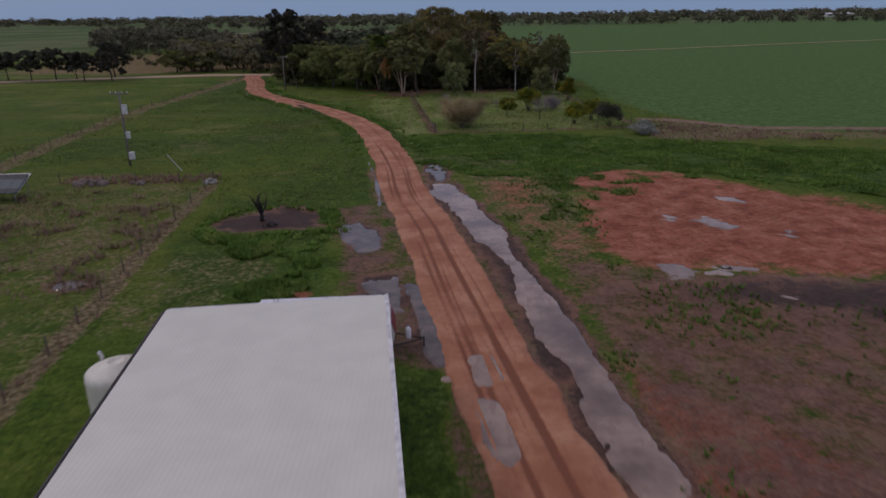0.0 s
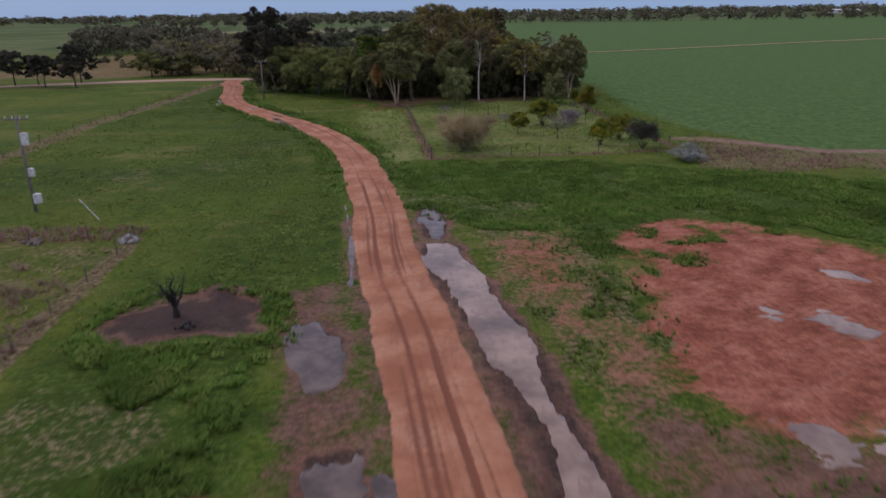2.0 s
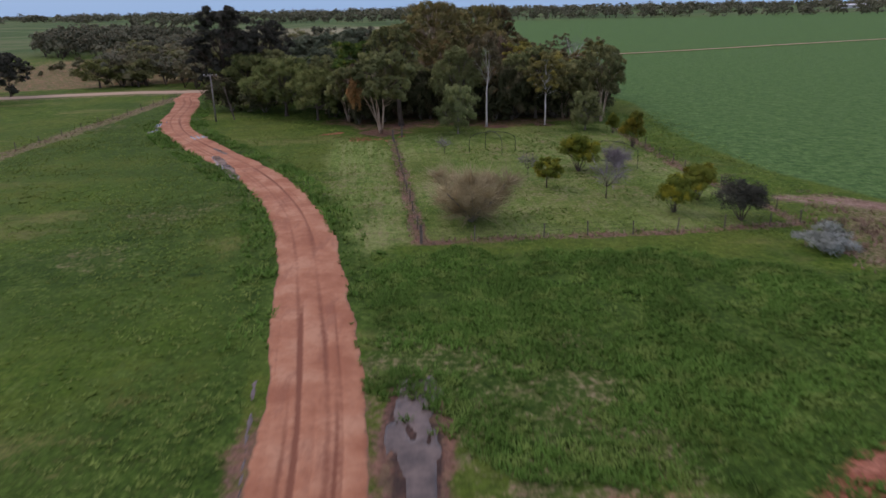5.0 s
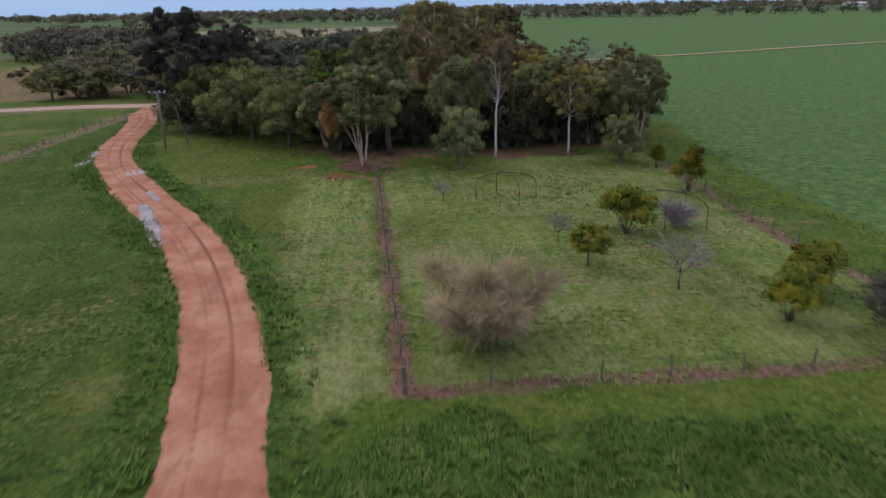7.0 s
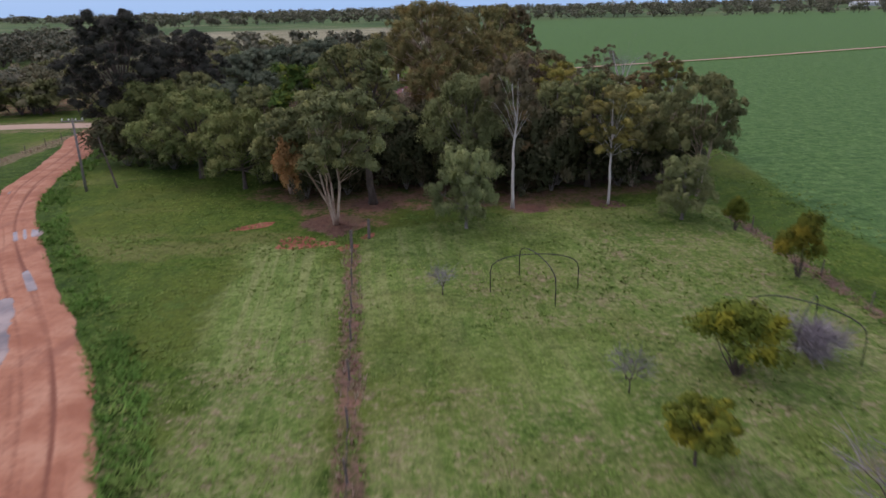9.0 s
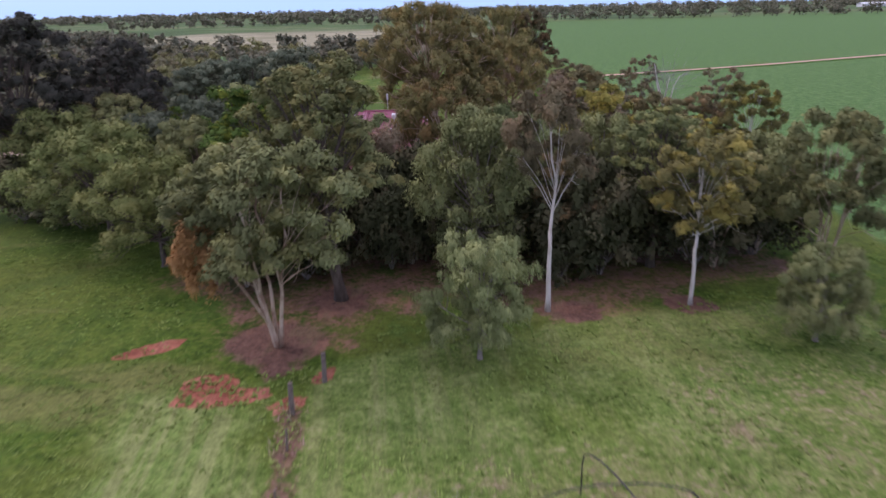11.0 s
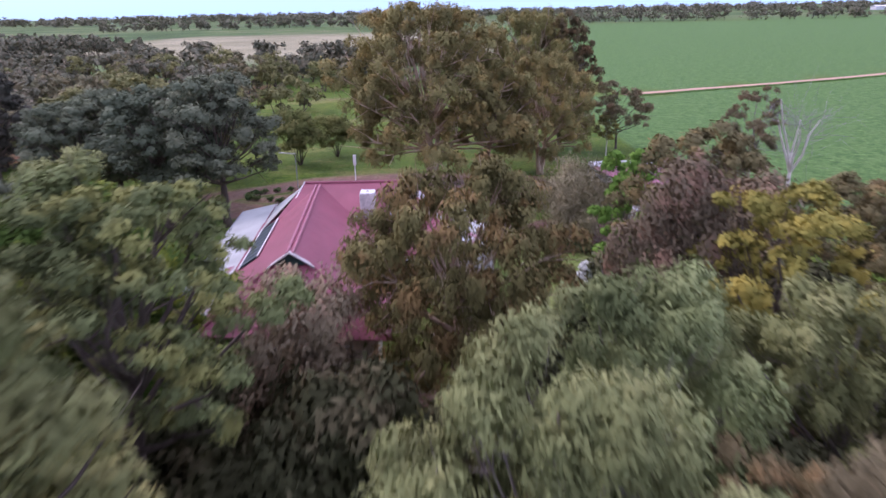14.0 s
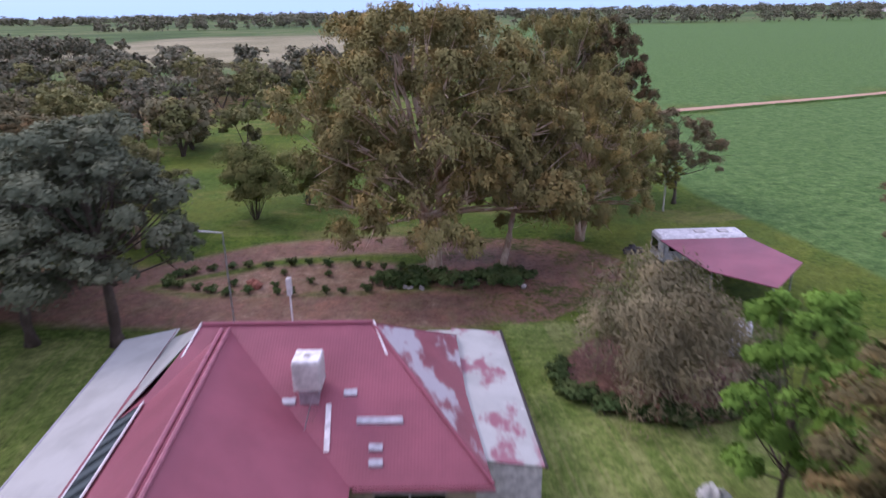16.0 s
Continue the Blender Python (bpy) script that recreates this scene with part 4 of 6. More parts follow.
def make_tree(name, label, category, seed, height, width, bole, trunk_r, leaf, bark, leaves=9000, size=0.34, aspect=0.38, droop=0.3,
              clumps=16, flat=0.78, low=0.0, stems=1, lean=0.0, top=0.9, rise=0.55, steep=0.42, thick=1.0, lump=0.85, puff=1.0):
    """A tree built at the origin: tapered trunk and limbs, and a crown of leaf clumps with gaps."""
    rng = np.random.default_rng(seed)
    root = thing(name, label, category)
    wood, cl = Geo(), []
    forks = []
    for s in range(stems):
        ang = 2 * math.pi * (s + rng.random() * 0.5) / max(stems, 1)
        out = 0.0 if stems == 1 else 0.35 + 0.5 * rng.random()
        tip = (math.cos(ang) * out * bole * 0.35 + lean * bole, math.sin(ang) * out * bole * 0.35, bole)
        base = (math.cos(ang) * 0.12 * (stems > 1), math.sin(ang) * 0.12 * (stems > 1), -0.15)
        pts = wander(rng, base, tip, 6, 0.012 * bole ** 0.5)
        r0 = trunk_r * (1.0 if stems == 1 else 0.65)
        wood.tube(pts, [r0 * 1.35] + [r0 * (1 - 0.35 * t) for t in np.linspace(0.15, 1, 5)], 9)
        f = np.array(pts[-1])
        up = np.array([f[0] * (2.2 if stems > 1 else 1.0) + lean * (height - bole) * 0.6, f[1] * (2.2 if stems > 1 else 1.0), bole + (height - bole) * 0.78])
        lead = wander(rng, f, up, 6, 0.02 * (height - bole))
        wood.tube(lead, [r0 * 0.65 * (1 - 0.85 * q_) for q_ in np.linspace(0, 1, 6)], 8, False)
        forks.append((lead, r0 * 0.65))
    half = width / 2
    clumps = int(clumps * 1.35)
    for i in range(clumps):
        u = (i + 0.5) / clumps
        zc = bole * (1 - low) * 0.95 + (height - bole * (1 - low)) * (0.12 + 0.74 * (u ** 0.85))
        rel = (zc - bole * (1 - low)) / max(0.1, height - bole * (1 - low))
        rad = half * (math.sin(math.pi * min(1, 0.16 + rel * top)) ** 0.6) * (0.25 + 0.62 * rng.random() ** 0.6)
        ang = i * 2.399 + rng.random() * 0.9
        rr = half * (0.25 + 0.18 * rng.random()) * (1.12 - 0.35 * rel) * lump
        c = np.array([math.cos(ang) * rad + lean * zc * 0.9, math.sin(ang) * rad, zc])
        cl.append((*c, rr, rr, rr * flat))
        lead, fr = min(forks, key=lambda q_: np.hypot(*(q_[0][3][:2] - c[:2])) + rng.random()) if len(forks) > 1 else forks[0]
        s_ = float(np.clip((zc - bole) / max(0.1, height - bole) * rise - 0.12 + 0.1 * rng.random(), 0.0, 0.9)) * 5
        k0 = min(4, int(s_))
        start = lead[k0] + (lead[k0 + 1] - lead[k0]) * (s_ - k0)
        mid = start + (c - start) * np.array([0.92 - steep, 0.92 - steep, steep])
        br = fr * (1 - 0.17 * s_) * (0.38 + 0.2 * rng.random()) * thick
        pts = [start, start * 0.6 + mid * 0.4, mid, mid * 0.4 + c * 0.6, c]
        wood.tube(pts, [br, br * 0.8, br * 0.6, br * 0.42, br * 0.16], 6, False)
        for _ in range(3):
            e = c + rng.normal(size=3) * rr * 0.55
            wood.tube([pts[-2], (np.array(pts[-2]) + e) / 2 + rng.normal(size=3) * 0.1, e], [br * 0.35, br * 0.22, br * 0.06], 4, False)
    part("trunk", wood, bark, root, smooth=True)
    if leaves:
        part("crown", leaf_mesh("crown", leaf_cloud(rng, cl, int(leaves * 2.3), size * 0.76, aspect * 1.22, droop, puff=puff), leaf), leaf, root)
    return root


def make_shrub(name, label, category, seed, height, width, leaf, bark, leaves=3500, size=0.2, aspect=0.45, droop=0.0, clumps=9, stem_r=0.05, stems=5, lift=0.08):
    rng = np.random.default_rng(seed)
    root = thing(name, label, category)
    wood, cl = Geo(), []
    half = width / 2
    for i in range(clumps):
        ang, rad = i * 2.399 + rng.random(), half * 0.62 * math.sqrt((i + 0.4) / clumps)
        rr = half * (0.40 + 0.2 * rng.random())
        zc = lift * height + (height * (1 - lift) - rr * 0.5) * (0.15 + 0.8 * rng.random()) * (1 - 0.35 * (rad / half) ** 2)
        c = np.array([math.cos(ang) * rad, math.sin(ang) * rad, zc])
        cl.append((*c, rr, rr, min(rr * 0.9, height * 0.36)))
        wood.tube([(0.1 * math.cos(ang), 0.1 * math.sin(ang), -0.1), c * 0.5 + rng.normal(size=3) * 0.1, c], [stem_r, stem_r * 0.6, stem_r * 0.25], 5, False)
    part("trunk", wood, bark, root, smooth=True)
    cloud = leaf_cloud(rng, cl, int(leaves * 1.8), size * 0.92, aspect * 1.25, droop, puff=1.4)
    cloud[0][:, 2] = np.maximum(cloud[0][:, 2], 0.02)
    part("crown", leaf_mesh("crown", cloud, leaf), leaf, root)
    return root


def make_bare(name, label, category, seed, height, width, twig, bark, shoots=300, stems=6, bole=0.4, fine=5, trunk_r=0.09, reach=1.0):
    """A leafless shrub: stems that fork again and again into thin twigs."""
    rng = np.random.default_rng(seed)
    root = thing(name, label, category)
    wood = Geo()
    tips = []
    for s in range(stems):
        ang = 2 * math.pi * s / stems + rng.random()
        e = np.array([math.cos(ang) * width * 0.28, math.sin(ang) * width * 0.28, bole + (height - bole) * (0.4 + 0.25 * rng.random())]) * (0.75 + 0.35 * rng.random())
        pts = wander(rng, (0, 0, -0.1) if bole < 0.6 else (0, 0, bole * 0.9), e, 4, 0.1)
        wood.tube(pts, [trunk_r * 0.8, trunk_r * 0.65, trunk_r * 0.5, trunk_r * 0.3], 6, False)
        tips += [np.array(p) for p in pts[1:]]
    if stems > 8:
        tips += [np.array([0.0, 0.0, height * q_]) for q_ in (0.3, 0.4, 0.5, 0.6) for _ in range(3)]
    if bole >= 0.6:
        wood.tube(wander(rng, (0, 0, -0.1), (0, 0, bole), 3, 0.04), [trunk_r * 1.3, trunk_r, trunk_r * 0.9], 8)
    part("trunk", wood, bark, root, smooth=True)
    V, n = [], 0
    for i in range(shoots):
        a = tips[rng.integers(len(tips))]
        d = rng.normal(size=3) * np.array([1, 1, 0.55]) + np.array([a[0], a[1], 0]) * (0.9 / max(0.3, width * 0.3)) + np.array([0, 0, 0.75])
        d /= np.linalg.norm(d)
        L = height * reach * (0.22 + 0.28 * rng.random())
        b = a + d * L
        rel = math.hypot(b[0] / (width / 2), b[1] / (width / 2))
        if rel > 1:
            b[:2] /= rel
        b[2] = min(b[2], height * (1 - 0.3 * min(1, rel) ** 2))
        for j in range(fine):
            t0 = 0.25 * j / fine + 0.3 * rng.random()
            st = a + (b - a) * t0
            en = b + rng.normal(size=3) * L * 0.22
            w = np.cross(en - st, rng.normal(size=3))
            w = w / np.linalg.norm(w) * 0.014
            m_ = (st + en) / 2 + rng.normal(size=3) * L * 0.05
            V += [st - w, st + w, m_ + w * 0.8, m_ - w * 0.8, m_ - w * 0.8, m_ + w * 0.8, en + w * 0.3, en - w * 0.3]
            n += 2
    part("twig_crown", fast_mesh("twig_crown", np.array(V), np.arange(4 * n).reshape(-1, 4), twig), twig, root)
    return root


def at(x, y, turn=0.0, s=1.0, sz=None, z=0.0):
    return pose(x, y, z, 0, 0, turn) @ Matrix.Diagonal((s, s, sz or s, 1))


def place(ob, x, y, turn=0.0, s=1.0, sz=None):
    ob.matrix_basis = at(x, y, turn, s, sz)
    return ob


def again(ob, x, y, turn=0.0, s=1.0, sz=None, label="", category=""):
    m = at(x, y, turn, s, sz)
    c = copy_thing(ob, m)
    c.matrix_basis = m
    return tagged(c, label, category)

# trees in front of the house
multi = place(make_tree("gum_tree", "multi-stemmed gum with pale trunks and grey-green hanging leaves", "tree", 101, 12.3, 11.6, 3.6, 0.22, GUM_OLIVE, BARK_GUM, 20000, 0.34, 0.32, 0.55, 22, stems=5, steep=0.5, lump=0.8), -8.2, 154.4, 20)
tallgum = place(make_tree("gum_tree", "tall dark-trunked gum with open green crown", "tree", 102, 16.6, 10.8, 5.5, 0.40, GUM_TALL, BARK, 19000, 0.32, 0.34, 0.3, 24, flat=0.6, thick=1.3, lean=-0.13), -5.5, 161.0, 50)
pepper_small = place(make_tree("pepper_tree", "small weeping pepper tree with light green foliage", "tree", 103, 7.6, 5.4, 1.8, 0.16, PEPPER, BARK_GREY, 19000, 0.25, 0.2, 1.0, 22, low=0.95, top=0.8, lump=1.15), 3.3, 152.4, 0)
whitegum = place(make_tree("white_gum", "slender gum with smooth white trunk and thin brownish crown", "tree", 104, 14.6, 6.4, 5.3, 0.17, GUM_BROWN, BARK_WHITE, 11500, 0.30, 0.24, 0.7, 13, flat=1.1, low=-0.55, rise=0.55, steep=0.5, thick=0.62, puff=1.15), 7.9, 158.4, 10)
palegum = place(make_tree("white_gum", "gum with pale trunk and yellow-green crown", "tree", 105, 11.9, 6.8, 4.4, 0.15, GUM_YELLOW, BARK_WHITE, 12000, 0.30, 0.3, 0.5, 18, low=0.05, rise=0.5, steep=0.5, thick=0.7), 17.1, 159.0, 200)
pepper = place(make_tree("pepper_tree", "broad weeping pepper tree with dense light green foliage", "tree", 106, 12.2, 11.0, 2.6, 0.4, PEPPER, BARK_GREY, 26000, 0.34, 0.24, 1.0, 26, low=0.95, lump=0.8, puff=1.25), 3.9, 166.4, 70)
willow = place(make_tree("kurrajong_tree", "low spreading tree with dense mid-green foliage", "tree", 107, 10.4, 15.2, 2.4, 0.36, WILLOW, BARK, 19000, 0.34, 0.32, 0.6, 24, low=0.55, puff=1.2), -26.4, 173.4, 15)
again(tallgum, 16.5, 165.8, 80, 0.75, label="gum with brown trunk at the edge of the garden trees")
again(multi, 26.3, 161.0, 140, 0.72, 1.0, label="grey-green gum beside the crop with drooping branches")
again(pepper_small, 22.3, 153.6, 60, 0.92, 0.8, label="low weeping tree with grey-green foliage")
frontgum = place(make_tree("gum_tree", "gum with hanging olive leaves and orange tips near the roof", "tree", 108, 13.6, 13.2, 4.6, 0.3, GUM_ORANGE, BARK_GUM, 34000, 0.32, 0.26, 1.0, 30, low=0.75, lump=0.72, thick=1.2), 1.9, 180.6, 0)
wattle = place(make_tree("wattle_tree", "wattle tree in yellow flower", "tree", 109, 12.9, 9.4, 3.0, 0.2, WATTLE, BARK, 15000, 0.25, 0.5, 0.2, 18, low=0.4), 14.8, 179.2, 0)
lime = place(make_tree("wattle_tree", "tree with dense yellow-green crown", "tree", 110, 13.2, 12.2, 3.2, 0.3, LIME, BARK, 26000, 0.3, 0.45, 0.25, 26, low=0.85, puff=1.15), -14.2, 179.2, 0, 1.16, 1.0)
again(tallgum, -9.2, 172.4, 160, 0.92, 0.93, label="dark green gum with heavy crown beside the house garden")
darkround = place(make_tree("kurrajong_tree", "dark green round-crowned tree beside the house lawn", "tree", 111, 11.6, 10.0, 3.2, 0.33, CASUARINA, BARK, 21000, 0.27, 0.4, 0.2, 24, flat=0.72, low=0.22, lump=1.0), -18.5, 213.25, 30, 1.24)
again(darkround, -23.85, 213.5, 130, 1.15)
again(darkround, -32.0, 214.0, 30, 1.05)
again(darkround, -28.0, 221.5, 300, 1.0)
again(darkround, -29.9, 217.8, 250, 1.1, 1.1)
again(darkround, -21.5, 184.5, 200, 0.85, 1.0, label="dark green leafy tree in the house garden")
again(willow, -33.0, 222.0, 90, 0.85, 0.95, label="low spreading tree with dark green foliage")
again(willow, -36.0, 186.0, 190, 0.95, 1.0, label="low spreading tree with dark green foliage")
again(pepper, -21.0, 192.0, 30, 0.95, 0.95)
brownbush = place(make_shrub("garden_shrub", "rounded shrub with pinkish brown foliage", "shrub", 112, 7.4, 7.0, PINKISH, BARK_GREY, 11000, 0.22, 0.4, 0.3, 14), -5.0, 177.6, 0, 0.92, 1.22)
again(brownbush, 11.4, 181.6, 40, 0.85, 1.62)
again(brownbush, 17.0, 186.5, 100, 0.9, 1.35)
redbrown = place(make_tree("gum_tree", "spreading gum with reddish brown leaves", "tree", 113, 12.6, 10.0, 3.4, 0.25, RUST, BARK_GREY, 17000, 0.32, 0.34, 0.3, 20, low=0.55, lump=1.0), 15.4, 190.4)
again(redbrown, 23.5, 189.0, 100, 0.85, 0.78, label="brownish shrubby gum beside the crop")
again(redbrown, 29.0, 192.0, 190, 0.75, 0.75, label="brownish shrubby gum beside the crop")
again(multi, 20.0, 174.0, 60, 0.85, 0.8, label="grey-green gum among the garden trees")
again(multi, 25.0, 168.0, 180, 0.8, 0.78, label="grey-green gum among the garden trees")
again(pepper, 7.4, 171.6, 170, 0.95, 0.97)
again(pepper, 14.2, 172.6, 260, 0.85, 0.88)
again(darkround, -30.5, 227.0, 40, 0.9, 0.9)
again(multi, -25.0, 231.0, 300, 0.85, 0.75, label="grey-green gum behind the house yard")
bright = place(make_tree("garden_tree", "bright green leafy garden tree", "tree", 114, 10.6, 5.2, 1.6, 0.16, BRIGHT, BARK, 13000, 0.26, 0.5, 0.2, 18, low=0.9, lump=0.95), 13.9, 198.2)
weeping = place(make_shrub("garden_shrub", "wide weeping shrub with olive-brown fine foliage", "shrub", 115, 6.8, 9.4, WEEP, BARK_GREY, 14000, 0.4, 0.12, 0.9, 14), 12.3, 207.8)
whiteflower = place(make_shrub("flowering_shrub", "small shrub covered in white flowers", "shrub", 116, 1.6, 1.5, FLOWER, BARK, 1600, 0.14, 0.8), 11.0, 197.5, 0, 1.05)
again(brownbush, -13.5, 169.5, 80, 0.9, 1.2)
deadtree = place(make_bare("dead_tree", "bare dead tree with bleached grey branches", "tree", 118, 13.6, 6.0, TWIG_GREY, BARK_WHITE, 60, 5, 5.0, 3, 0.16), 31.0, 211.0)
wispy = place(make_tree("gum_tree", "thin wispy gum with sparse orange-brown leaves beside the crop", "tree", 126, 12.6, 5.6, 4.0, 0.13, GUM_BROWN, BARK_GREY, 3600, 0.3, 0.24, 0.5, 12, low=-0.1, steep=0.52), 31.4, 194.0)
again(wispy, 28.4, 213.0, 70, 1.0)
again(wispy, 24.5, 205.5, 150, 0.9)
again(palegum, 29.8, 182.0, 30, 0.95, 1.03, label="olive-brown gum beside the crop")
again(multi, -19.8, 175.6, 75, 0.62, 0.86, label="grey-green round-crowned tree among the garden trees")
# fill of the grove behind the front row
# dark shrubs added in place of the deep shadow under the grove
under = place(make_shrub("understorey_shrub", "dark tangled shrub added as the deep shade under the garden trees", "shrub", 141, 5.4, 7.0, GROVE_SHADE, BARK_GREY, 5200, 0.36, 0.5, 0.3, 12), 9.6, 164.2)
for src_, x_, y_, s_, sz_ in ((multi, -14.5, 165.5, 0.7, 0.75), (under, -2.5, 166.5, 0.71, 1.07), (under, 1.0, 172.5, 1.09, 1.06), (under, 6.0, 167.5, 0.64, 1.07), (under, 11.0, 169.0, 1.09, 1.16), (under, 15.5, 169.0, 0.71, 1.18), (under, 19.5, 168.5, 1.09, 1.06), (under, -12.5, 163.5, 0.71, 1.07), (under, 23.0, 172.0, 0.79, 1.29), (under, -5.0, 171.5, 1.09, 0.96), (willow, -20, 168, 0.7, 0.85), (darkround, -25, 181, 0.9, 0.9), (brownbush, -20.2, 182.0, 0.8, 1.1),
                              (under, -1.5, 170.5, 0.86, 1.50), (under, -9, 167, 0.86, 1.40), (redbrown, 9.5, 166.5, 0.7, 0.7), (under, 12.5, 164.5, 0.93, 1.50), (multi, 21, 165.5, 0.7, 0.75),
                              (redbrown, 22, 179, 0.8, 0.75), (multi, 27, 176, 0.7, 0.65), (wattle, 26, 183, 0.65, 0.7), (multi, -32, 190, 0.8, 0.9), (lime, -27, 196, 0.7, 0.7),
                              (redbrown, -40, 203, 0.9, 0.8), (darkround, -45, 214, 0.9, 0.8), (multi, -29, 236, 0.8, 0.75), (redbrown, -38, 240, 0.9, 0.8)):
    again(src_, x_, y_, x_ * 13 + y_, s_, sz_)
# more of the added dark shrubs that act as shadow between the trunks
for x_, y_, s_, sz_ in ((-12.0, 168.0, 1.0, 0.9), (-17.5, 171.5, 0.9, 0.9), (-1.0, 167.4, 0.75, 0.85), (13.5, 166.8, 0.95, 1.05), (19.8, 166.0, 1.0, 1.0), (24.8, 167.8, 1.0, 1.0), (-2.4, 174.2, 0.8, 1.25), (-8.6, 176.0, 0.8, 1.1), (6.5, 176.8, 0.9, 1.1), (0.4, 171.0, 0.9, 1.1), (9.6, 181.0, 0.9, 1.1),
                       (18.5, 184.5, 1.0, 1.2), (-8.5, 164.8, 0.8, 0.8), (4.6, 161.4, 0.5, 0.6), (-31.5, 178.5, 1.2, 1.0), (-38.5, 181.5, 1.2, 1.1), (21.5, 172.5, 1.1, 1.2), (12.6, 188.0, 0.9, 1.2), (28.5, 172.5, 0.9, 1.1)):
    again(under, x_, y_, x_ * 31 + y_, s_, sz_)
dead = thing("dead_branch", "hanging gum branch with dead orange-brown leaves", "branch")
rng_ = np.random.default_rng(9)
part("limb", Geo().tube([(-8.5, 154.4, 1.2), (-9.9, 153.4, 4.6), (-11.2, 152.8, 7.0), (-12.2, 152.6, 6.2)], [0.1, 0.08, 0.05, 0.02], 7), BARK_GUM, dead)
dead_cloud = leaf_cloud(rng_, [(-11.6, 152.7, 7.0, 1.0, 1.0, 1.2), (-12.1, 152.6, 5.8, 1.0, 0.9, 1.2), (-11.0, 152.9, 5.6, 0.9, 0.9, 1.2), (-11.5, 152.7, 4.5, 0.7, 0.7, 1.0)], 4600, 0.26, 0.35, 1.0)
part("leaves", leaf_mesh("leaves", dead_cloud, DEADLEAF), DEADLEAF, dead)
# behind the house
biggum = place(make_tree("gum_tree", "huge old gum with peeling pale trunks and dense olive crown", "tree", 220, 20.4, 22.5, 4.6, 0.62, GUM, BARK_PALE, 62000, 0.34, 0.32, 0.85, 58, stems=4, low=0.72, flat=0.95, lean=-0.05, thick=1.5, steep=0.5, lump=0.6), 0.3, 224.6, 0)
place(make_tree("gum_tree", "leaning gum with peeling pale trunk and olive crown", "tree", 124, 13.4, 10.5, 4.6, 0.3, GUM, BARK_GUM, 28000, 0.34, 0.34, 0.7, 22, lean=0.18, low=0.25, flat=0.95, lump=0.7), 5.3, 224.6, 0)
again(biggum, 12.4, 231.6, 120, 0.66, 0.72, label="large gum with pale trunk and olive crown")
again(biggum, 12.0, 246.0, 220, 0.72, 0.95, label="tall gum with reddish new growth")
again(redbrown, 17.0, 247.0, 20, 1.0, 1.45, label="tall gum with reddish new growth")
again(palegum, 22.0, 240.0, 100, 0.6, 0.5, label="small gum beside the crop")
treer = place(make_tree("gum_tree", "small spreading tree with thin grey-brown crown", "tree", 121, 9.6, 9.5, 2.6, 0.2, GUM_BROWN, BARK, 7000, 0.3, 0.3, 0.2, 14), 23.8, 242.5)
roundbush = place(make_shrub("garden_shrub", "large round dark green shrub", "shrub", 122, 7.2, 6.8, WILLOW, BARK, 18000, 0.2, 0.4, 0.2, 16), -17.0, 239.0)
again(roundbush, -13.0, 244.0, 60, 0.8)
sprig = place(make_shrub("garden_plant", "small dark green plant in the rock garden", "garden plant", 125, 0.7, 0.9, HERB, BARK, 220, 0.16, 0.5, 0.0, 6), -4.0, 222.4)
# the tall tree at the end of the track
enddark = place(make_tree("gum_tree", "tall dark gum grove tree beside the gravel road", "tree", 123, 20.2, 14.0, 4.5, 0.5, DARKLEAF, BARK, 40000, 0.36, 0.36, 0.4, 32, low=0.4), -41.0, 188.0)
again(enddark, -34.0, 196.0, 80, 0.8, 0.85)
again(enddark, -47.0, 226.0, 160, 0.8, 0.7)

# orchard
citrus = place(make_tree("citrus_tree", "citrus tree with dense glossy leaves and yellow fruit", "fruit tree", 130, 3.3, 3.3, 0.8, 0.09, CITRUS, BARK, 6000, 0.17, 0.5, 0.0, 12, low=0.25, lump=1.0, puff=1.4), 11.55, 119.8)
bigcitrus = place(make_shrub("citrus_tree", "broad citrus tree with dense leaves down to the grass", "fruit tree", 131, 4.3, 4.6, CITRUS, BARK, 10000, 0.18, 0.5, 0.0, 12, lift=0.12), 16.2, 127.0)
again(bigcitrus, 25.7, 139.8, 60, 0.68, 1.12, label="narrow dense dark green citrus tree")
again(bigcitrus, 25.0, 114.2, 120, 0.88, 0.84)
again(bigcitrus, 21.5, 110.2, 200, 0.66, 0.82, label="small citrus tree with dense leaves")
place(make_shrub("dark_shrub", "dark green wispy shrub beside the orchard fence", "shrub", 132, 3.4, 5.0, DARKLEAF, BARK, 6500, 0.2, 0.25, 0.0, 10, lift=0.1), 26.4, 107.5)
place(make_shrub("saltbush", "low grey saltbush beside the fence", "shrub", 133, 1.9, 4.4, SALTBUSH, BARK_GREY, 4500, 0.16, 0.4, 0.0, 9, lift=0.05), 29.4, 99.6)
place(make_bare("bare_fig_tree", "wide leafless fig tree with pale brown twigs", "fruit tree", 134, 5.4, 10.8, TWIG, BARK_GREY, 2100, 13, 0.3, 6, 0.12, 0.7), 3.3, 108.6)
bare = place(make_bare("bare_fruit_tree", "small leafless fruit tree with grey twigs", "fruit tree", 135, 4.4, 4.2, TWIG_GREY, BARK, 80, 5, 1.3, 4, 0.055), 16.6, 115.2)
again(bare, 10.3, 125.4, 80, 0.62)
again(bare, 1.2, 138.0, 160, 0.55)
place(make_bare("bare_vine", "tangle of grey leafless vine under the frame", "vine", 136, 2.6, 4.4, TWIG_GREY, BARK_GREY, 330, 9, 0.3, 6, 0.05), 20.8, 128.4)
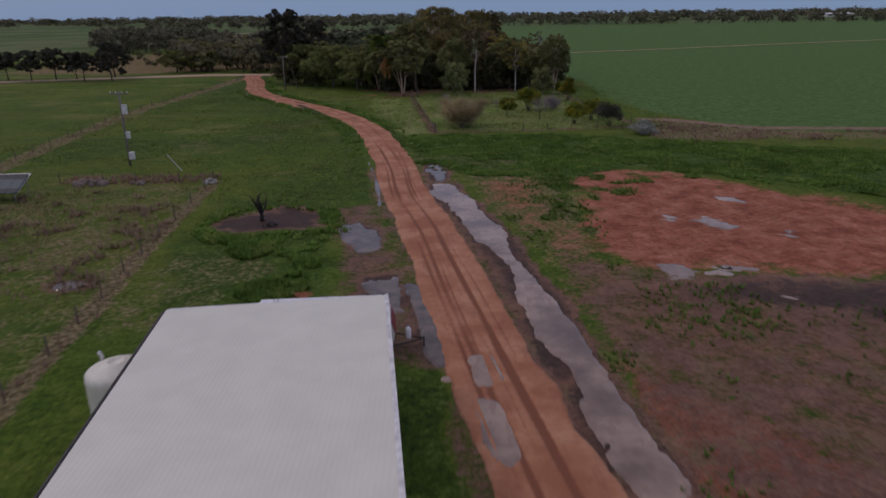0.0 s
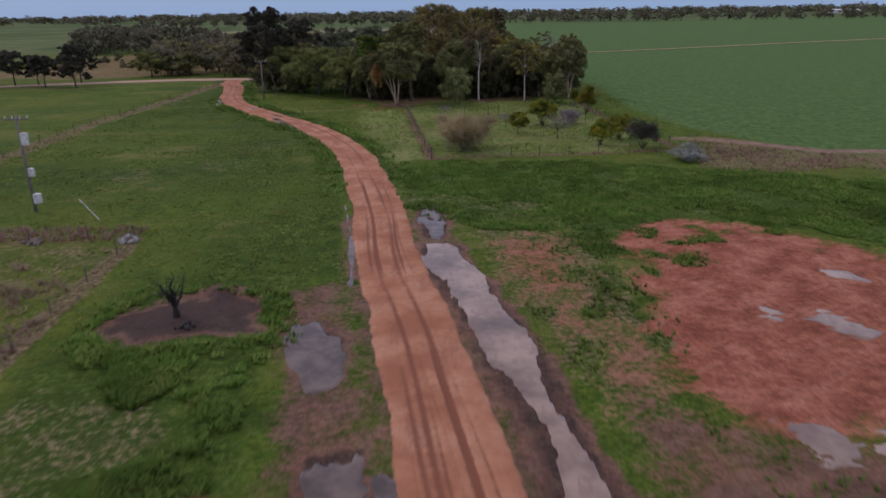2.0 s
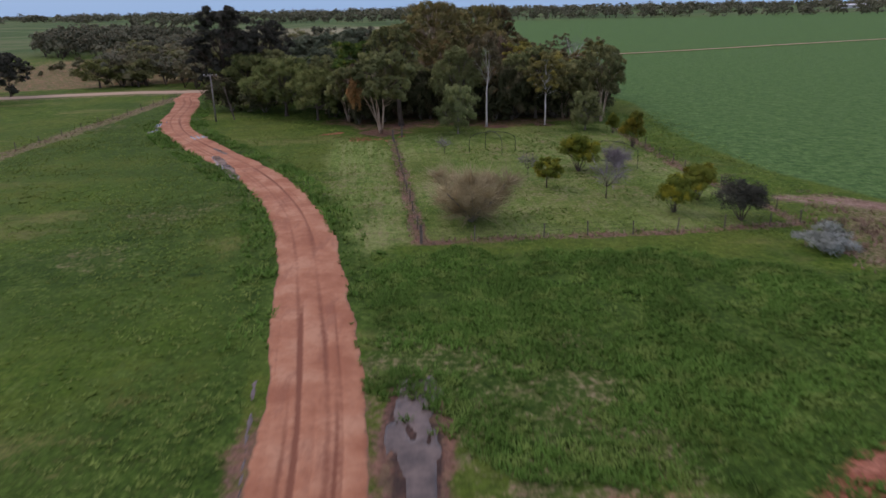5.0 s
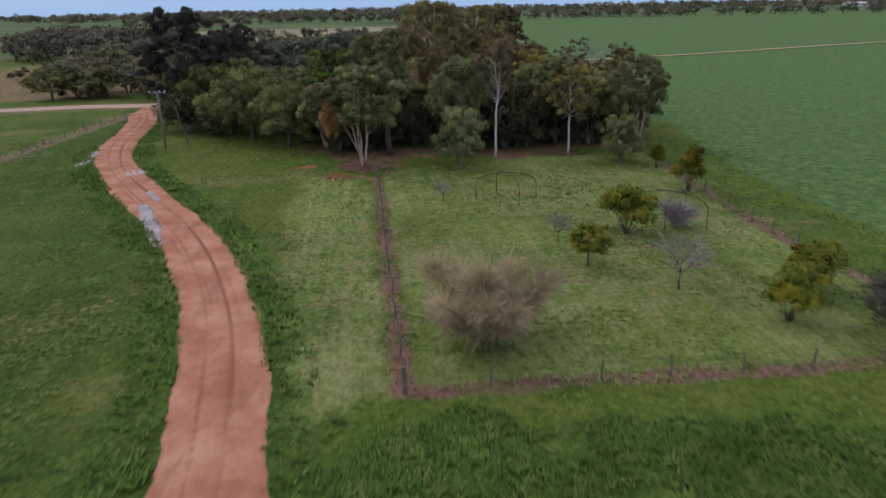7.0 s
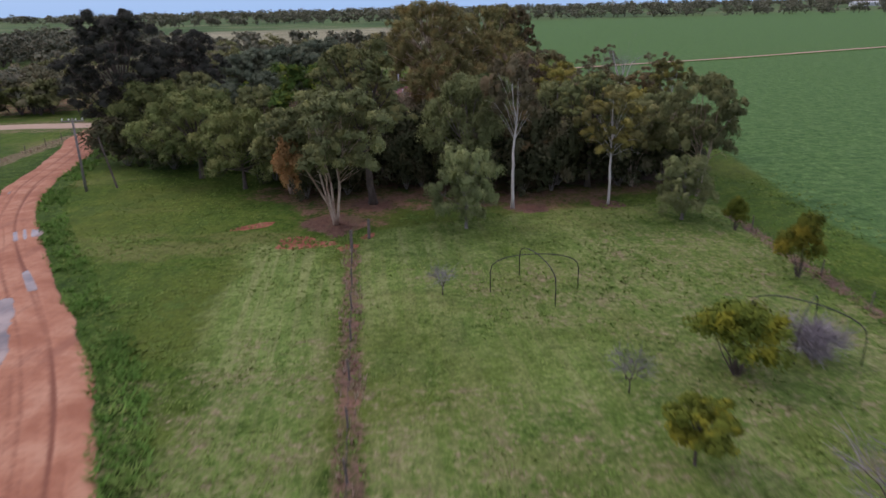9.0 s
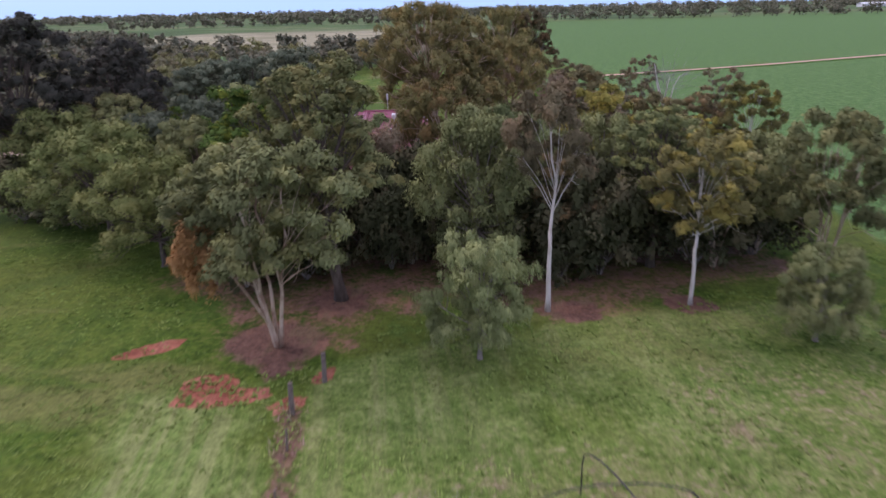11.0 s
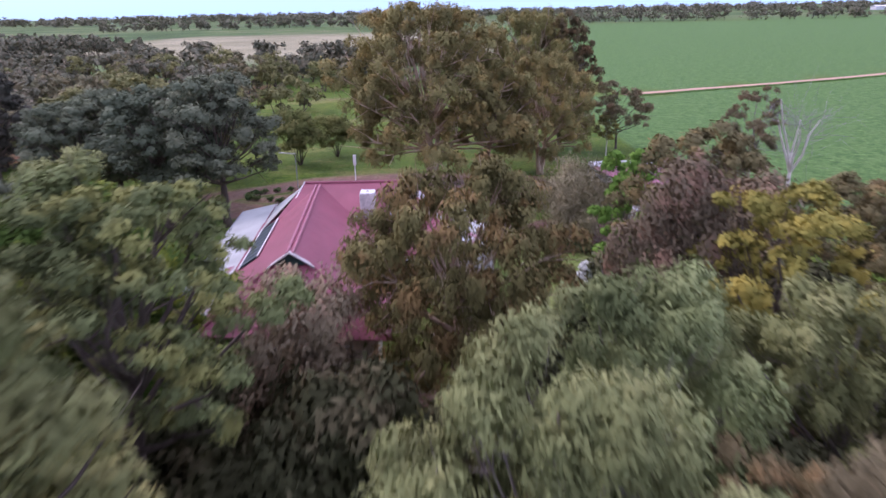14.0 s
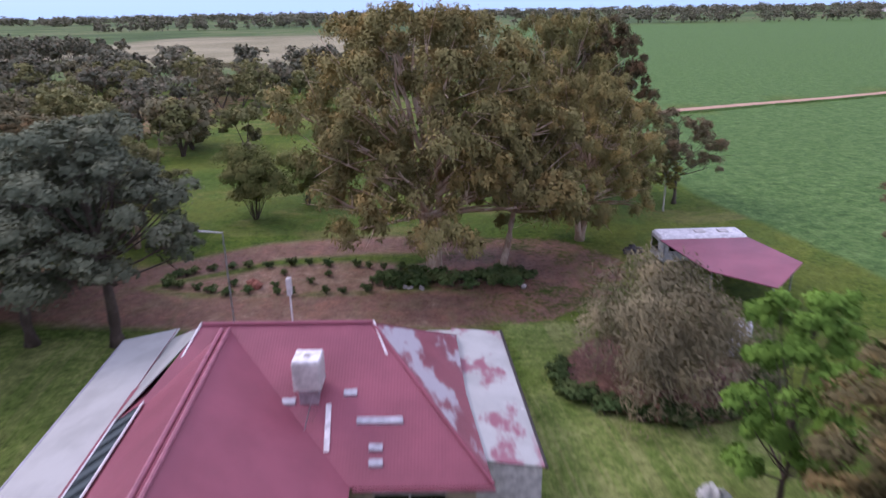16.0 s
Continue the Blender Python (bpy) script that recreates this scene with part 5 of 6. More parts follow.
again(bigcitrus, 25.6, 150.2, 10, 0.4, 0.7, label="small grey-green shrub by the fence corner", category="shrub")

# the left side of the track: stump, dead branches
place(make_bare("burnt_stump", "charred dead stump with bare black branches", "stump", 137, 3.2, 2.4, BARK_BURNT, BARK_BURNT, 26, 5, 0.7, 3, 0.17), -15.8, 57.6)

# trees beyond the left paddock
farpine = place(make_tree("paddock_tree", "dark bushy tree beside the paddock fence", "tree", 138, 11.5, 8.0, 1.8, 0.25, DARKLEAF, BARK, 9000, 0.4, 0.45, 0.1, 18, low=0.6, top=0.75), -93.0, 199.0)
cheap = place(make_tree("paddock_tree", "round dark paddock tree", "tree", 139, 10.5, 9.5, 2.6, 0.25, DARKLEAF, BARK, 4200, 0.6, 0.5, 0.1, 16), -98.0, 212.0)
for x_, y_, s_ in ((-101, 199.5, 0.85), (-107, 207, 0.8), (-112, 205, 0.95), (-118, 203, 0.9), (-126, 205, 0.85), (-133, 201, 0.9)):
    again(cheap, x_, y_, x_ * 7, s_, s_ * 0.95)
again(willow, -85.0, 228.0, 10, 0.8, 0.7, label="grey-green spreading tree beside the gravel road")
again(willow, -77.0, 232.0, 80, 0.6, 0.6, label="grey-green spreading tree beside the gravel road")


def woodland(name, spots, leaf, seed, per, size, label, trunks=True, low=0.26):
    """Many far trees in one mesh, each with its own trunk and clumps."""
    rng = np.random.default_rng(seed)
    V, Q, N, base = [], [], [], 0
    tv, tq, tb = [], [], 0
    for x, y, h, w in spots:
        n = rng.integers(6, 10)
        cl = []
        for i in range(n):
            ang, rad = rng.random() * 6.28, w * 0.5 * 0.66 * math.sqrt(rng.random())
            rr = w * (0.22 + 0.12 * rng.random())
            cl.append((x + math.cos(ang) * rad, y + math.sin(ang) * rad, h * (low + (0.81 - low) * rng.random() * (1 - 0.5 * rad / w)), rr, rr, rr * 0.75))
        v, q, way = leaf_cloud(rng, cl, per, size, 0.7, 0.15, 4)
        V.append(v)
        Q.append(q + base)
        N.append(way)
        base += len(v)
        if trunks:
            for cx, cy, cz, *_ in cl[:3]:
                a, b, r = np.array([x, y, -0.1]), np.array([cx, cy, cz]), 0.018 * w
                g = [a + (-r, -r, 0), a + (r, -r, 0), a + (0, r, 0), b + (-r * 0.3, 0, 0), b + (r * 0.3, 0, 0), b + (0, r * 0.3, 0)]
                tv += g
                tq += [(tb, tb + 1, tb + 4, tb + 3), (tb + 1, tb + 2, tb + 5, tb + 4), (tb + 2, tb, tb + 3, tb + 5)]
                tb += 6
    me = leaf_mesh(name, (np.concatenate(V), np.concatenate(Q), np.concatenate(N)), leaf)
    tagged(new(name, me), label, "woodland", kind="stuff")
    if tv:
        tagged(new(name + "_trunks", fast_mesh(name + "_trunks", np.array(tv), np.array(tq), BARK)), "dark trunks of the woodland trees", "woodland", kind="stuff")


rng = np.random.default_rng(77)


def scatter(count, x0, x1, y0, y1, h0, h1, keep=lambda x, y: True):
    out = []
    while len(out) < count:
        x, y = x0 + (x1 - x0) * rng.random(), y0 + (y1 - y0) * rng.random()
        if keep(x, y):
            h = h0 + (h1 - h0) * rng.random()
            out.append((x, y, h, h * (0.75 + 0.35 * rng.random())))
    return out


near_woods = scatter(26, -84, -54, 222, 245, 6, 10) + scatter(118, -150, -24, 236, 345, 6.5, 11, lambda x, y: x > 8 - 0.40 * y and y > 236 + max(0, (-x - 60)) * 0.12 and not (-60 < x < -20 and 292 < y < 315) and not (x > -40 and y < 262))
woodland("near_woodland", near_woods[0::3], WOODS, 1, 3000, 0.40, "olive and brown scrubby woodland trees")
woodland("grey_woodland", near_woods[1::3], GUM_GREY, 11, 3000, 0.40, "grey-green scrubby woodland trees")
woodland("olive_woodland", near_woods[2::3], GUM_OLIVE, 12, 3000, 0.40, "olive-green scrubby woodland trees")
woodland("scrub", scatter(110, -140, -22, 228, 340, 1.5, 3.5, lambda x, y: not (x > -36 and y < 262) and not (-60 < x < -20 and 297 < y < 312)), GUM_GREY, 2, 600, 0.36, "low grey-green scrub under the woodland", False)
mid_woods = scatter(190, -330, 10, 345, 520, 7, 13, lambda x, y: x > 8 - 0.5 * y and not (-150 < x < 40 and 372 < y < 520))
woodland("middle_woodland", mid_woods, WOODS, 3, 750, 0.95, "olive woodland trees beyond the dry paddock")
belts = [(x_, 1040 + 0.1 * x_ + 60 * rng.random(), 9 + 6 * rng.random(), 9 + 5 * rng.random()) for x_ in np.arange(-420, 60, 7.5)]
belts += [(x_, 980 + 60 * rng.random() - 0.12 * x_, 10 + 8 * rng.random(), 12 + 7 * rng.random()) for x_ in np.arange(80, 1500, 8) if rng.random() < 0.93]
woodland("tree_belt", belts, WOODS, 4, 420, 1.5, "distant belts of dark trees along the paddocks", True, 0.14)
horizon = [(x_, 1500 + 700 * rng.random(), 11 + 8 * rng.random(), 24 + 16 * rng.random()) for x_ in np.arange(-2300, 2300, 5.5)]
woodland("horizon_trees", horizon, WOODS, 5, 120, 4.0, "hazy dark line of trees at the horizon", False, 0.1)

far_shed = thing("distant_shed", "long white farm shed far across the crop", "shed", at(854, 1540, 8))
part("wall", Geo().box(-32, 32, -8, 8, 0, 6), WHITE, far_shed)
part("roof", Geo().slab([(-33, -9, 6.1), (33, -9, 6.1), (33, 0, 8.5), (-33, 0, 8.5)], 0.3).slab([(-33, 9, 6.1), (33, 9, 6.1), (33, 0, 8.5), (-33, 0, 8.5)], 0.3), WHITE, far_shed)

# ---- shed, tank and clutter beside it ----
shed = thing("farm_shed", "large farm shed with plain pale metal roof", "shed")
g0 = Geo().slab([(-2.7, 30.62, 4.12), (-13.3, 30.1, 3.72), (-11.1, 8.0, 3.72), (-0.4, 8.6, 4.12)], 0.06)
part("roof", g0, SHED_ROOF, shed)
part("gutter", Geo().tube([(-13.42, 30.1, 3.62), (-11.22, 8.0, 3.62)], [0.09, 0.09], 8), DARKMETAL, shed, "dark roof gutter")
for a_, b_, h_ in (((-2.9, 30.2), (-12.95, 29.8), 3.6), ((-12.95, 29.8), (-10.9, 8.4), 3.6), ((-10.9, 8.4), (-0.7, 9.0), 3.6), ((-0.7, 9.0), (-2.9, 30.2), 3.95)):
    part("wall", Geo().slab([(*a_, h_), (*b_, h_), (b_[0] + 0.06, b_[1] + 0.06, h_), (a_[0] + 0.06, a_[1] + 0.06, h_)], h_ + 0.05), CREAM, shed)
part("fascia", Geo().slab([(-13.2, 30.28, 3.7), (-2.7, 30.76, 4.08), (-2.7, 30.66, 4.08), (-13.2, 30.18, 3.7)], 0.25), WHITE, shed)
part("ridge_cap", Geo().slab([(-2.66, 30.66, 4.15), (-2.84, 30.64, 4.15), (-0.55, 8.6, 4.15), (-0.37, 8.62, 4.15)], 0.1), WHITE, shed)

tank = thing("water_tank", "cream plastic rainwater tank beside the shed", "tank", at(-14.15, 26.3, 0, 0.8, 1.0))
prof = [(0.0, 3.0), (0.35, 2.98), (0.4, 3.06), (0.48, 3.02), (1.45, 2.72), (1.62, 2.6), (1.66, 2.4)] + [(1.66 - 0.03 * (i % 2), 2.3 - i * 0.23) for i in range(10)] + [(1.68, 0.0)]
gt = Geo()
rings = [[(r * math.cos(a), r * math.sin(a), z) for a in np.linspace(0, 2 * math.pi, 33)[:-1]] for r, z in prof[1:]]
gt.add([p for r in rings for p in r], [tuple(range(32))] + [(i * 32 + j, i * 32 + (j + 1) % 32, (i + 1) * 32 + (j + 1) % 32, (i + 1) * 32 + j) for i in range(len(rings) - 1) for j in range(32)])
part("body", gt, TANK, tank, smooth=True)
part("inlet", Geo().tube([(-1.1, 0.7, 2.55), (-1.1, 0.7, 3.0), (-1.3, 0.85, 3.1)], [0.09, 0.09, 0.09]), WHITE, tank, "white inlet pipe")

caravan = thing("caravan", "white caravan with a red band parked behind the shed", "caravan", pose(-6.35, 32.8, 0, 0, 0, 4))
side_ = [(-3.6, 0.62), (-3.72, 1.3), (-3.55, 2.35), (-3.3, 2.62), (3.1, 2.62), (3.45, 2.4), (3.78, 1.35), (3.6, 0.62)]
n_ = len(side_)
shell = Geo().add([(x_, -1.15, z_) for x_, z_ in side_] + [(x_, 1.15, z_) for x_, z_ in side_],
                  [tuple(range(n_)), tuple(range(2 * n_ - 1, n_ - 1, -1))] + [(i, (i + 1) % n_, n_ + (i + 1) % n_, n_ + i) for i in range(n_)])
part("body", shell, GLOSSWHITE, caravan)
part("red_band", Geo().slab([(3.60, -1.1, 1.98), (3.64, -1.1, 1.98), (3.64, 1.1, 1.98), (3.60, 1.1, 1.98)], 0.04)
     .add([(3.83, -1.12, 1.28), (3.83, 1.12, 1.28), (3.64, 1.12, 1.92), (3.64, -1.12, 1.92)], [(0, 1, 2, 3)]).box(-3.5, 3.6, -1.175, -1.15, 0.95, 1.3).box(-3.5, 3.6, 1.15, 1.175, 0.95, 1.3), REDPAINT, caravan, "dark red painted band")
part("front_panel", Geo().add([(3.80, -1.12, 1.26), (3.80, 1.12, 1.26), (3.64, 1.12, 0.66), (3.64, -1.12, 0.66)], [(0, 1, 2, 3)]), REDPAINT, caravan, "dark red lower front panel")
for x_, y_ in ((-2.9, 0.35), (-0.4, 0.0), (1.4, 0.1)):
    part("roof_hatch", Geo().box(x_ - 0.3, x_ + 0.3, y_ - 0.3, y_ + 0.3, 2.62, 2.70, 0.02), OFFWHITE, caravan)
for x_ in (-2.6, -2.4, 0.2, 2.2):
    part("roof_seam", Geo().box(x_ - 0.03, x_ + 0.03, -1.1, 1.1, 2.62, 2.645), STEEL, caravan)
part("awning_roll", Geo().tube([(-3.3, 1.2, 2.52), (3.1, 1.2, 2.52)], [0.09, 0.09], 10), GLOSSWHITE, caravan, "rolled white awning")
part("drawbar", Geo().tube([(3.6, -0.8, 0.52), (5.35, 0, 0.5)], [0.05, 0.05], 6).tube([(3.6, 0.8, 0.52), (5.35, 0, 0.5)], [0.05, 0.05], 6).tube([(5.3, 0, 0.0), (5.3, 0, 0.62)], [0.04, 0.04], 8), DARKMETAL, caravan, "dark steel drawbar")
for y_ in (-1.02, 1.02):
    for x_ in (-0.5, 0.5):
        part("wheel", Geo().tube([(x_, y_ - 0.09, 0.34), (x_, y_ + 0.09, 0.34)], [0.34, 0.34], 16), DARKMETAL, caravan)
drum = thing("gas_bottle", "white gas bottle standing on the drawbar of the caravan", "gas bottle", at(-1.9, 33.1, 0, 0.85, z=0.53))
part("body", Geo().tube([(0, 0, 0), (0, 0, 0.08), (0, 0, 0.62), (0, 0, 0.76), (0, 0, 0.82)], [0.18, 0.2, 0.2, 0.14, 0.05], 16), GLOSSWHITE, drum, smooth=True)
part("valve", Geo().tube([(0, 0, 0.82), (0, 0, 0.94)], [0.03, 0.03], 8).tube([(-0.08, 0, 0.94), (0.08, 0, 0.94)], [0.025, 0.025], 6), STEEL, drum, "brass valve")


# ---- poles ----
def power_pole(x, y, h, turn, boxes, label):
    p = thing("power_pole", label, "power pole", at(x, y, turn), "power poles")
    part("pole", Geo().tube([(0, 0, -0.2), (0, 0, h * 0.5), (0, 0, h)], [0.16, 0.135, 0.11], 12), POLEWOOD, p, smooth=True)
    part("crossarm", Geo().box(-1.1, 1.1, -0.06, 0.06, h - 0.35, h - 0.22, 0.01), POLEWOOD, p)
    for ix in (-1.0, -0.35, 0.35, 1.0):
        part("insulator", Geo().tube([(ix, 0, h - 0.22), (ix, 0, h - 0.1), (ix, 0, h - 0.04), (ix, 0, h + 0.02)], [0.03, 0.07, 0.05, 0.06], 8), WHITE, p, "white ceramic insulator")
    for z0, z1, r, nm in boxes:
        b = part(nm, Geo().box(0.12, 0.12 + r, -r / 2, r / 2, z0, z1, 0.03), WHITE, p, "white metal box")
    return p


power_pole(-37.5, 81.3, 8.9, 0, ((6.3, 7.4, 0.5, "transformer"), (3.4, 4.2, 0.42, "switch_box"), (0.9, 1.8, 0.55, "meter_box")), "grey timber power pole with white equipment boxes")
power_pole(-37.4, 168.4, 7.9, 10, (), "timber power pole with plain crossarm beside the track")
prop = thing("white_pole", "thin white pole leaning above the grass", "pole")
part("pole", Geo().tube([(-30.2, 78.4, -0.05), (-31.7, 78.3, 2.0)], [0.05, 0.045], 8), WHITE, prop)
marker = thing("leaning_post", "dark timber stay post leaning beside the track", "post")
part("post", Geo().tube([(-34.5, 169.5, -0.1), (-36.0, 170.3, 5.6)], [0.12, 0.09], 8), BARK, marker)


# ---- fences ----
def wire_fence(name, line, spacing, label, height=1.15, seed=3, strands=4, lift=0.0):
    rng = random.Random(seed)
    f = thing(name, label, "fence")
    pts = resample(line, spacing)
    me = Geo().tube([(0, 0, -0.2), (0, 0, height)], [0.055, 0.05], 7).mesh("post")
    me.materials.append(TIMBER)
    ends = []
    for p in pts:
        o = new("post", me)
        o.parent = f
        tilt = pose(p.x, p.y, 0, rng.uniform(-4, 4), rng.uniform(-4, 4), rng.uniform(0, 360))
        o.matrix_basis = tilt @ Matrix.Diagonal((1, 1, rng.uniform(0.9, 1.1), 1))
        ends.append(p)
    for s in range(strands):
        z = height * (0.25 + 0.7 * s / (strands - 1))
        w = Geo()
        w.tube([(p.x, p.y, z + rng.uniform(-0.02, 0.02)) for p in ends], [0.004] * len(ends), 4, False)
        part("wire", w, DARKMETAL, f)
    return f


for ln_ in FENCE_LINES:
    wire_fence("orchard_fence", ln_, 3.6, "old post-and-wire orchard fence in dry weeds", seed=len(ln_))
wire_fence("paddock_fence", PADDOCK_FENCE, 4.0, "sagging post-and-wire paddock fence")
wire_fence("paddock_fence", BACK_FENCE, 4.0, "sagging post-and-wire fence along the rubble")
wire_fence("paddock_fence", FAR_FENCE, 5.0, "post-and-wire fence in long dry grass")
corner = thing("corner_post", "thick dark timber corner post of the orchard fence", "post")
part("post", Geo().tube([(-0.9, 103, -0.2), (-0.9, 103, 1.5)], [0.13, 0.12], 9), TIMBER, corner)
for x_, y_ in ((-6.0, 147.3), (-4.9, 150.2)):
    c_ = thing("corner_post", "thick dark timber end post of the orchard fence", "post")
    part("post", Geo().tube([(x_, y_, -0.2), (x_ + 0.05, y_, 1.7)], [0.14, 0.12], 9), TIMBER, c_)


# ---- orchard frames ----
def arch(x0, y0, x1, y1, h, label):
    a = thing("vine_frame", label, "frame")
    for (ax, ay), (bx, by) in (((x0, y0), (x1, y1)), (((x0 + x1) / 2 - (y1 - y0) / 2 - 0.6, (y0 + y1) / 2 + (x1 - x0) / 2 * 0.9), ((x0 + x1) / 2 + (y1 - y0) / 2 + 0.9, (y0 + y1) / 2 - (x1 - x0) / 2 * 0.9))):
        pts = [(ax, ay, -0.1)]
        for t in np.linspace(0, math.pi, 13):
            u = 0.5 - 0.5 * math.cos(t)
            pts.append((ax + (bx - ax) * u, ay + (by - ay) * u, h * (0.55 + 0.45 * math.sin(t) ** 0.7)))
        pts.append((bx, by, -0.1))
        part("hoop", Geo().tube(pts, [0.032] * len(pts), 7), DARKMETAL, a, smooth=True)
    return a


arch(4.4, 138.4, 10.3, 138.6, 2.6, "dark metal hoop frame standing empty on the grass")
arch(18.9, 132.0, 23.0, 127.6, 2.7, "dark metal hoop frame over a bare grey vine")

# ---- rubble, solar array beside the paddock ----
rg = random.Random(5)


def rocks(name, cx, cy, rx, ry, n, s, mat_, label):
    pile = thing(name, label, "rubble")
    for i in range(n):
        a, r = rg.random() * 6.28, math.sqrt(rg.random())
        sz = s * rg.uniform(0.5, 1.2)
        bm = bmesh.new()
        bmesh.ops.create_icosphere(bm, subdivisions=1, radius=sz)
        for v in bm.verts:
            v.co *= rg.uniform(0.7, 1.2)
        me = bpy.data.meshes.new("stone")
        bm.to_mesh(me)
        bm.free()
        me.materials.append(mat_)
        o = new("stone", me)
        o.parent = pile
        o.matrix_basis = pose(cx + rx * r * math.cos(a), cy + ry * r * math.sin(a), sz * 0.35 + max(0, 0.6 - r) * s, rg.uniform(0, 90), rg.uniform(0, 90), rg.uniform(0, 360))
    return pile


rocks("rubble_pile", -38.0, 72.0, 1.9, 0.9, 26, 0.45, STONE, "heap of dark earth and broken stone by the fence")
rocks("rubble_pile", -32.6, 72.0, 0.9, 0.5, 12, 0.3, STONE, "small heap of stones by the fence")
rocks("rubble_pile", -25.0, 72.6, 0.8, 0.9, 12, 0.3, CONCRETE, "broken pale timber and stone at the fence corner")
rocks("scrap_heap", -14.6, 56.2, 1.0, 0.5, 8, 0.2, DARKMETAL, "burnt scrap lying beside the stump")
array = thing("solar_array", "solar panels on a steel frame in the paddock", "solar panels", at(-44.6, 66.2, 0))
part("panel_frame", Geo().slab([(-3.2, -1.6, 1.0), (3.2, -1.2, 1.0), (3.2, 1.6, 2.3), (-3.2, 1.3, 2.3)], 0.08), STEEL, array)
for i in range(6):
    x_ = -3.1 + i * 1.04
    part("panel", Geo().slab([(x_, -1.5, 1.03), (x_ + 0.98, -1.45, 1.03), (x_ + 0.98, 1.4, 2.28), (x_, 1.35, 2.28)], 0.03), SOLAR, array)
for x_, y_, z_ in ((-2.8, -1.2, 1.05), (2.8, -1.1, 1.0), (2.8, 1.2, 2.0), (-2.8, 1.1, 2.0)):
    part("leg", Geo().tube([(x_, y_, -0.1), (x_, y_, z_)], [0.05, 0.05], 8), STEEL, array)

# ---- the house ----
def H(u, v, z):
    return (u - 0.068 * v, 200 + v, z)


house = thing("farmhouse", "single-storey farmhouse with red corrugated roof and faded verandahs", "house")


def plate(name, corners, mat_, thick=0.05, label="", parent=None):
    return part(name, Geo().slab([H(*c) for c in corners], thick), mat_, parent or house, label)


RZ = 6.6
# left wing: ridge along the depth of the house, a small gable over a hip at its front
plate("roof_left_slope", [(-7.55, -13, RZ), (-7.55, 1.9, RZ), (-12.0, 1.9, 3.62), (-12.0, -16.6, 3.62), (-8.6, -13.0, 5.9)], ROOF_RED_Y)
plate("roof_right_slope", [(-7.55, -13, RZ), (-6.5, -13.0, 5.9), (-2.4, -16.6, 3.25), (-2.4, -4.0, 3.25), (-7.55, 1.9, RZ)], ROOF_RED_Y)
plate("roof_front_hip", [(-8.6, -13.0, 5.9), (-12.0, -16.6, 3.62), (-2.4, -16.6, 3.25), (-6.5, -13.0, 5.9)], ROOF_RED)
# main roof
plate("roof_front_slope", [(-8.57, 1.9, RZ + 0.06), (-12.0, -4.0, 3.25), (2.55, -4.0, 3.25), (-1.65, 1.9, RZ + 0.06)], ROOF_RED)
plate("roof_rear_slope", [(-8.57, 1.9, RZ + 0.06), (-1.65, 1.9, RZ + 0.06), (2.2, 7.2, 3.4), (-12.0, 7.2, 3.4)], ROOF_RED)
plate("roof_side_hip", [(-1.65, 1.9, RZ), (2.55, -4.0, 3.27), (2.15, 1.9, 3.3), (2.15, 7.2, 3.4)], ROOF_FADED)
plate("roof_side_hip", [(-8.57, 1.9, RZ), (-12.0, 7.2, 3.4), (-12.0, -1.2, 3.6)], ROOF_PALE)
for u_ in (-7.7, -7.4):
    part("ridge_cap", Geo().tube([H(u_, -13.1, RZ - 0.02), H(u_ - 0.05, 1.6, RZ - 0.02)], [0.09, 0.09], 8), RIDGE, house, "faded pink ridge capping")
part("ridge_cap", Geo().tube([H(-8.57, 1.9, RZ + 0.08), H(-1.65, 1.9, RZ + 0.08)], [0.1, 0.1], 8), ROOF_RED, house)
for a_, b_ in (((-8.6, -13.0, 5.93), (-12.0, -16.6, 3.65)), ((-6.5, -13.0, 5.93), (-2.4, -16.6, 3.28)), ((-1.65, 1.9, RZ + 0.06), (2.55, -4.0, 3.3))):
    part("hip_cap", Geo().tube([H(*a_), H(*b_)], [0.08, 0.08], 8), ROOF_RED, house)
# white barge boards at the two ridge ends
for u_, su in ((-8.6, -1), (-1.62, 1)):
    part("barge_board", Geo().slab([H(u_, 1.9, RZ + 0.16), H(u_ + 0.06 * su, 1.9, RZ + 0.16), H(u_ + 0.75 * su, 0.2, RZ - 0.95), H(u_ + 0.66 * su, 0.2, RZ - 0.95)], 0.12), WHITE, house, "white barge board")
# front gablet
gab = part("gablet", Geo().add([H(-8.5, -13.05, 5.92), H(-6.6, -13.05, 5.92), H(-7.55, -13.05, 6.55)], [(0, 1, 2)]), DARKGREEN, house, "dark green louvred gable vent")
for s_ in (-1, 1):
    part("barge_board", Geo().slab([H(-7.55, -13.3, RZ + 0.1), H(-7.55, -13.0, RZ + 0.1), H(-7.55 + 1.25 * s_, -13.0, 5.86), H(-7.55 + 1.25 * s_, -13.3, 5.86)], 0.07), OFFWHITE, house, "grey-white barge board")
# verandahs
plate("verandah_roof", [(-11.95, -15.0, 3.5), (-11.95, -6.2, 3.46), (-14.87, -6.2, 2.78), (-14.87, -15.0, 2.78)], ROOF_PATCHY, label="faded white verandah roof with red paint patches")
plate("verandah_roof", [(-11.95, -6.2, 3.465), (-11.95, 8.4, 3.405), (-14.87, 8.4, 2.785), (-14.87, -6.2, 2.785)], ROOF_CLEAN, label="faded white verandah roof")
plate("verandah_roof", [(2.0, -2.4, 3.16), (4.75, -2.4, 2.78), (4.65, 8.6, 2.85), (2.0, 8.6, 3.12)], ROOF_PATCHY, label="patchy white verandah roof")
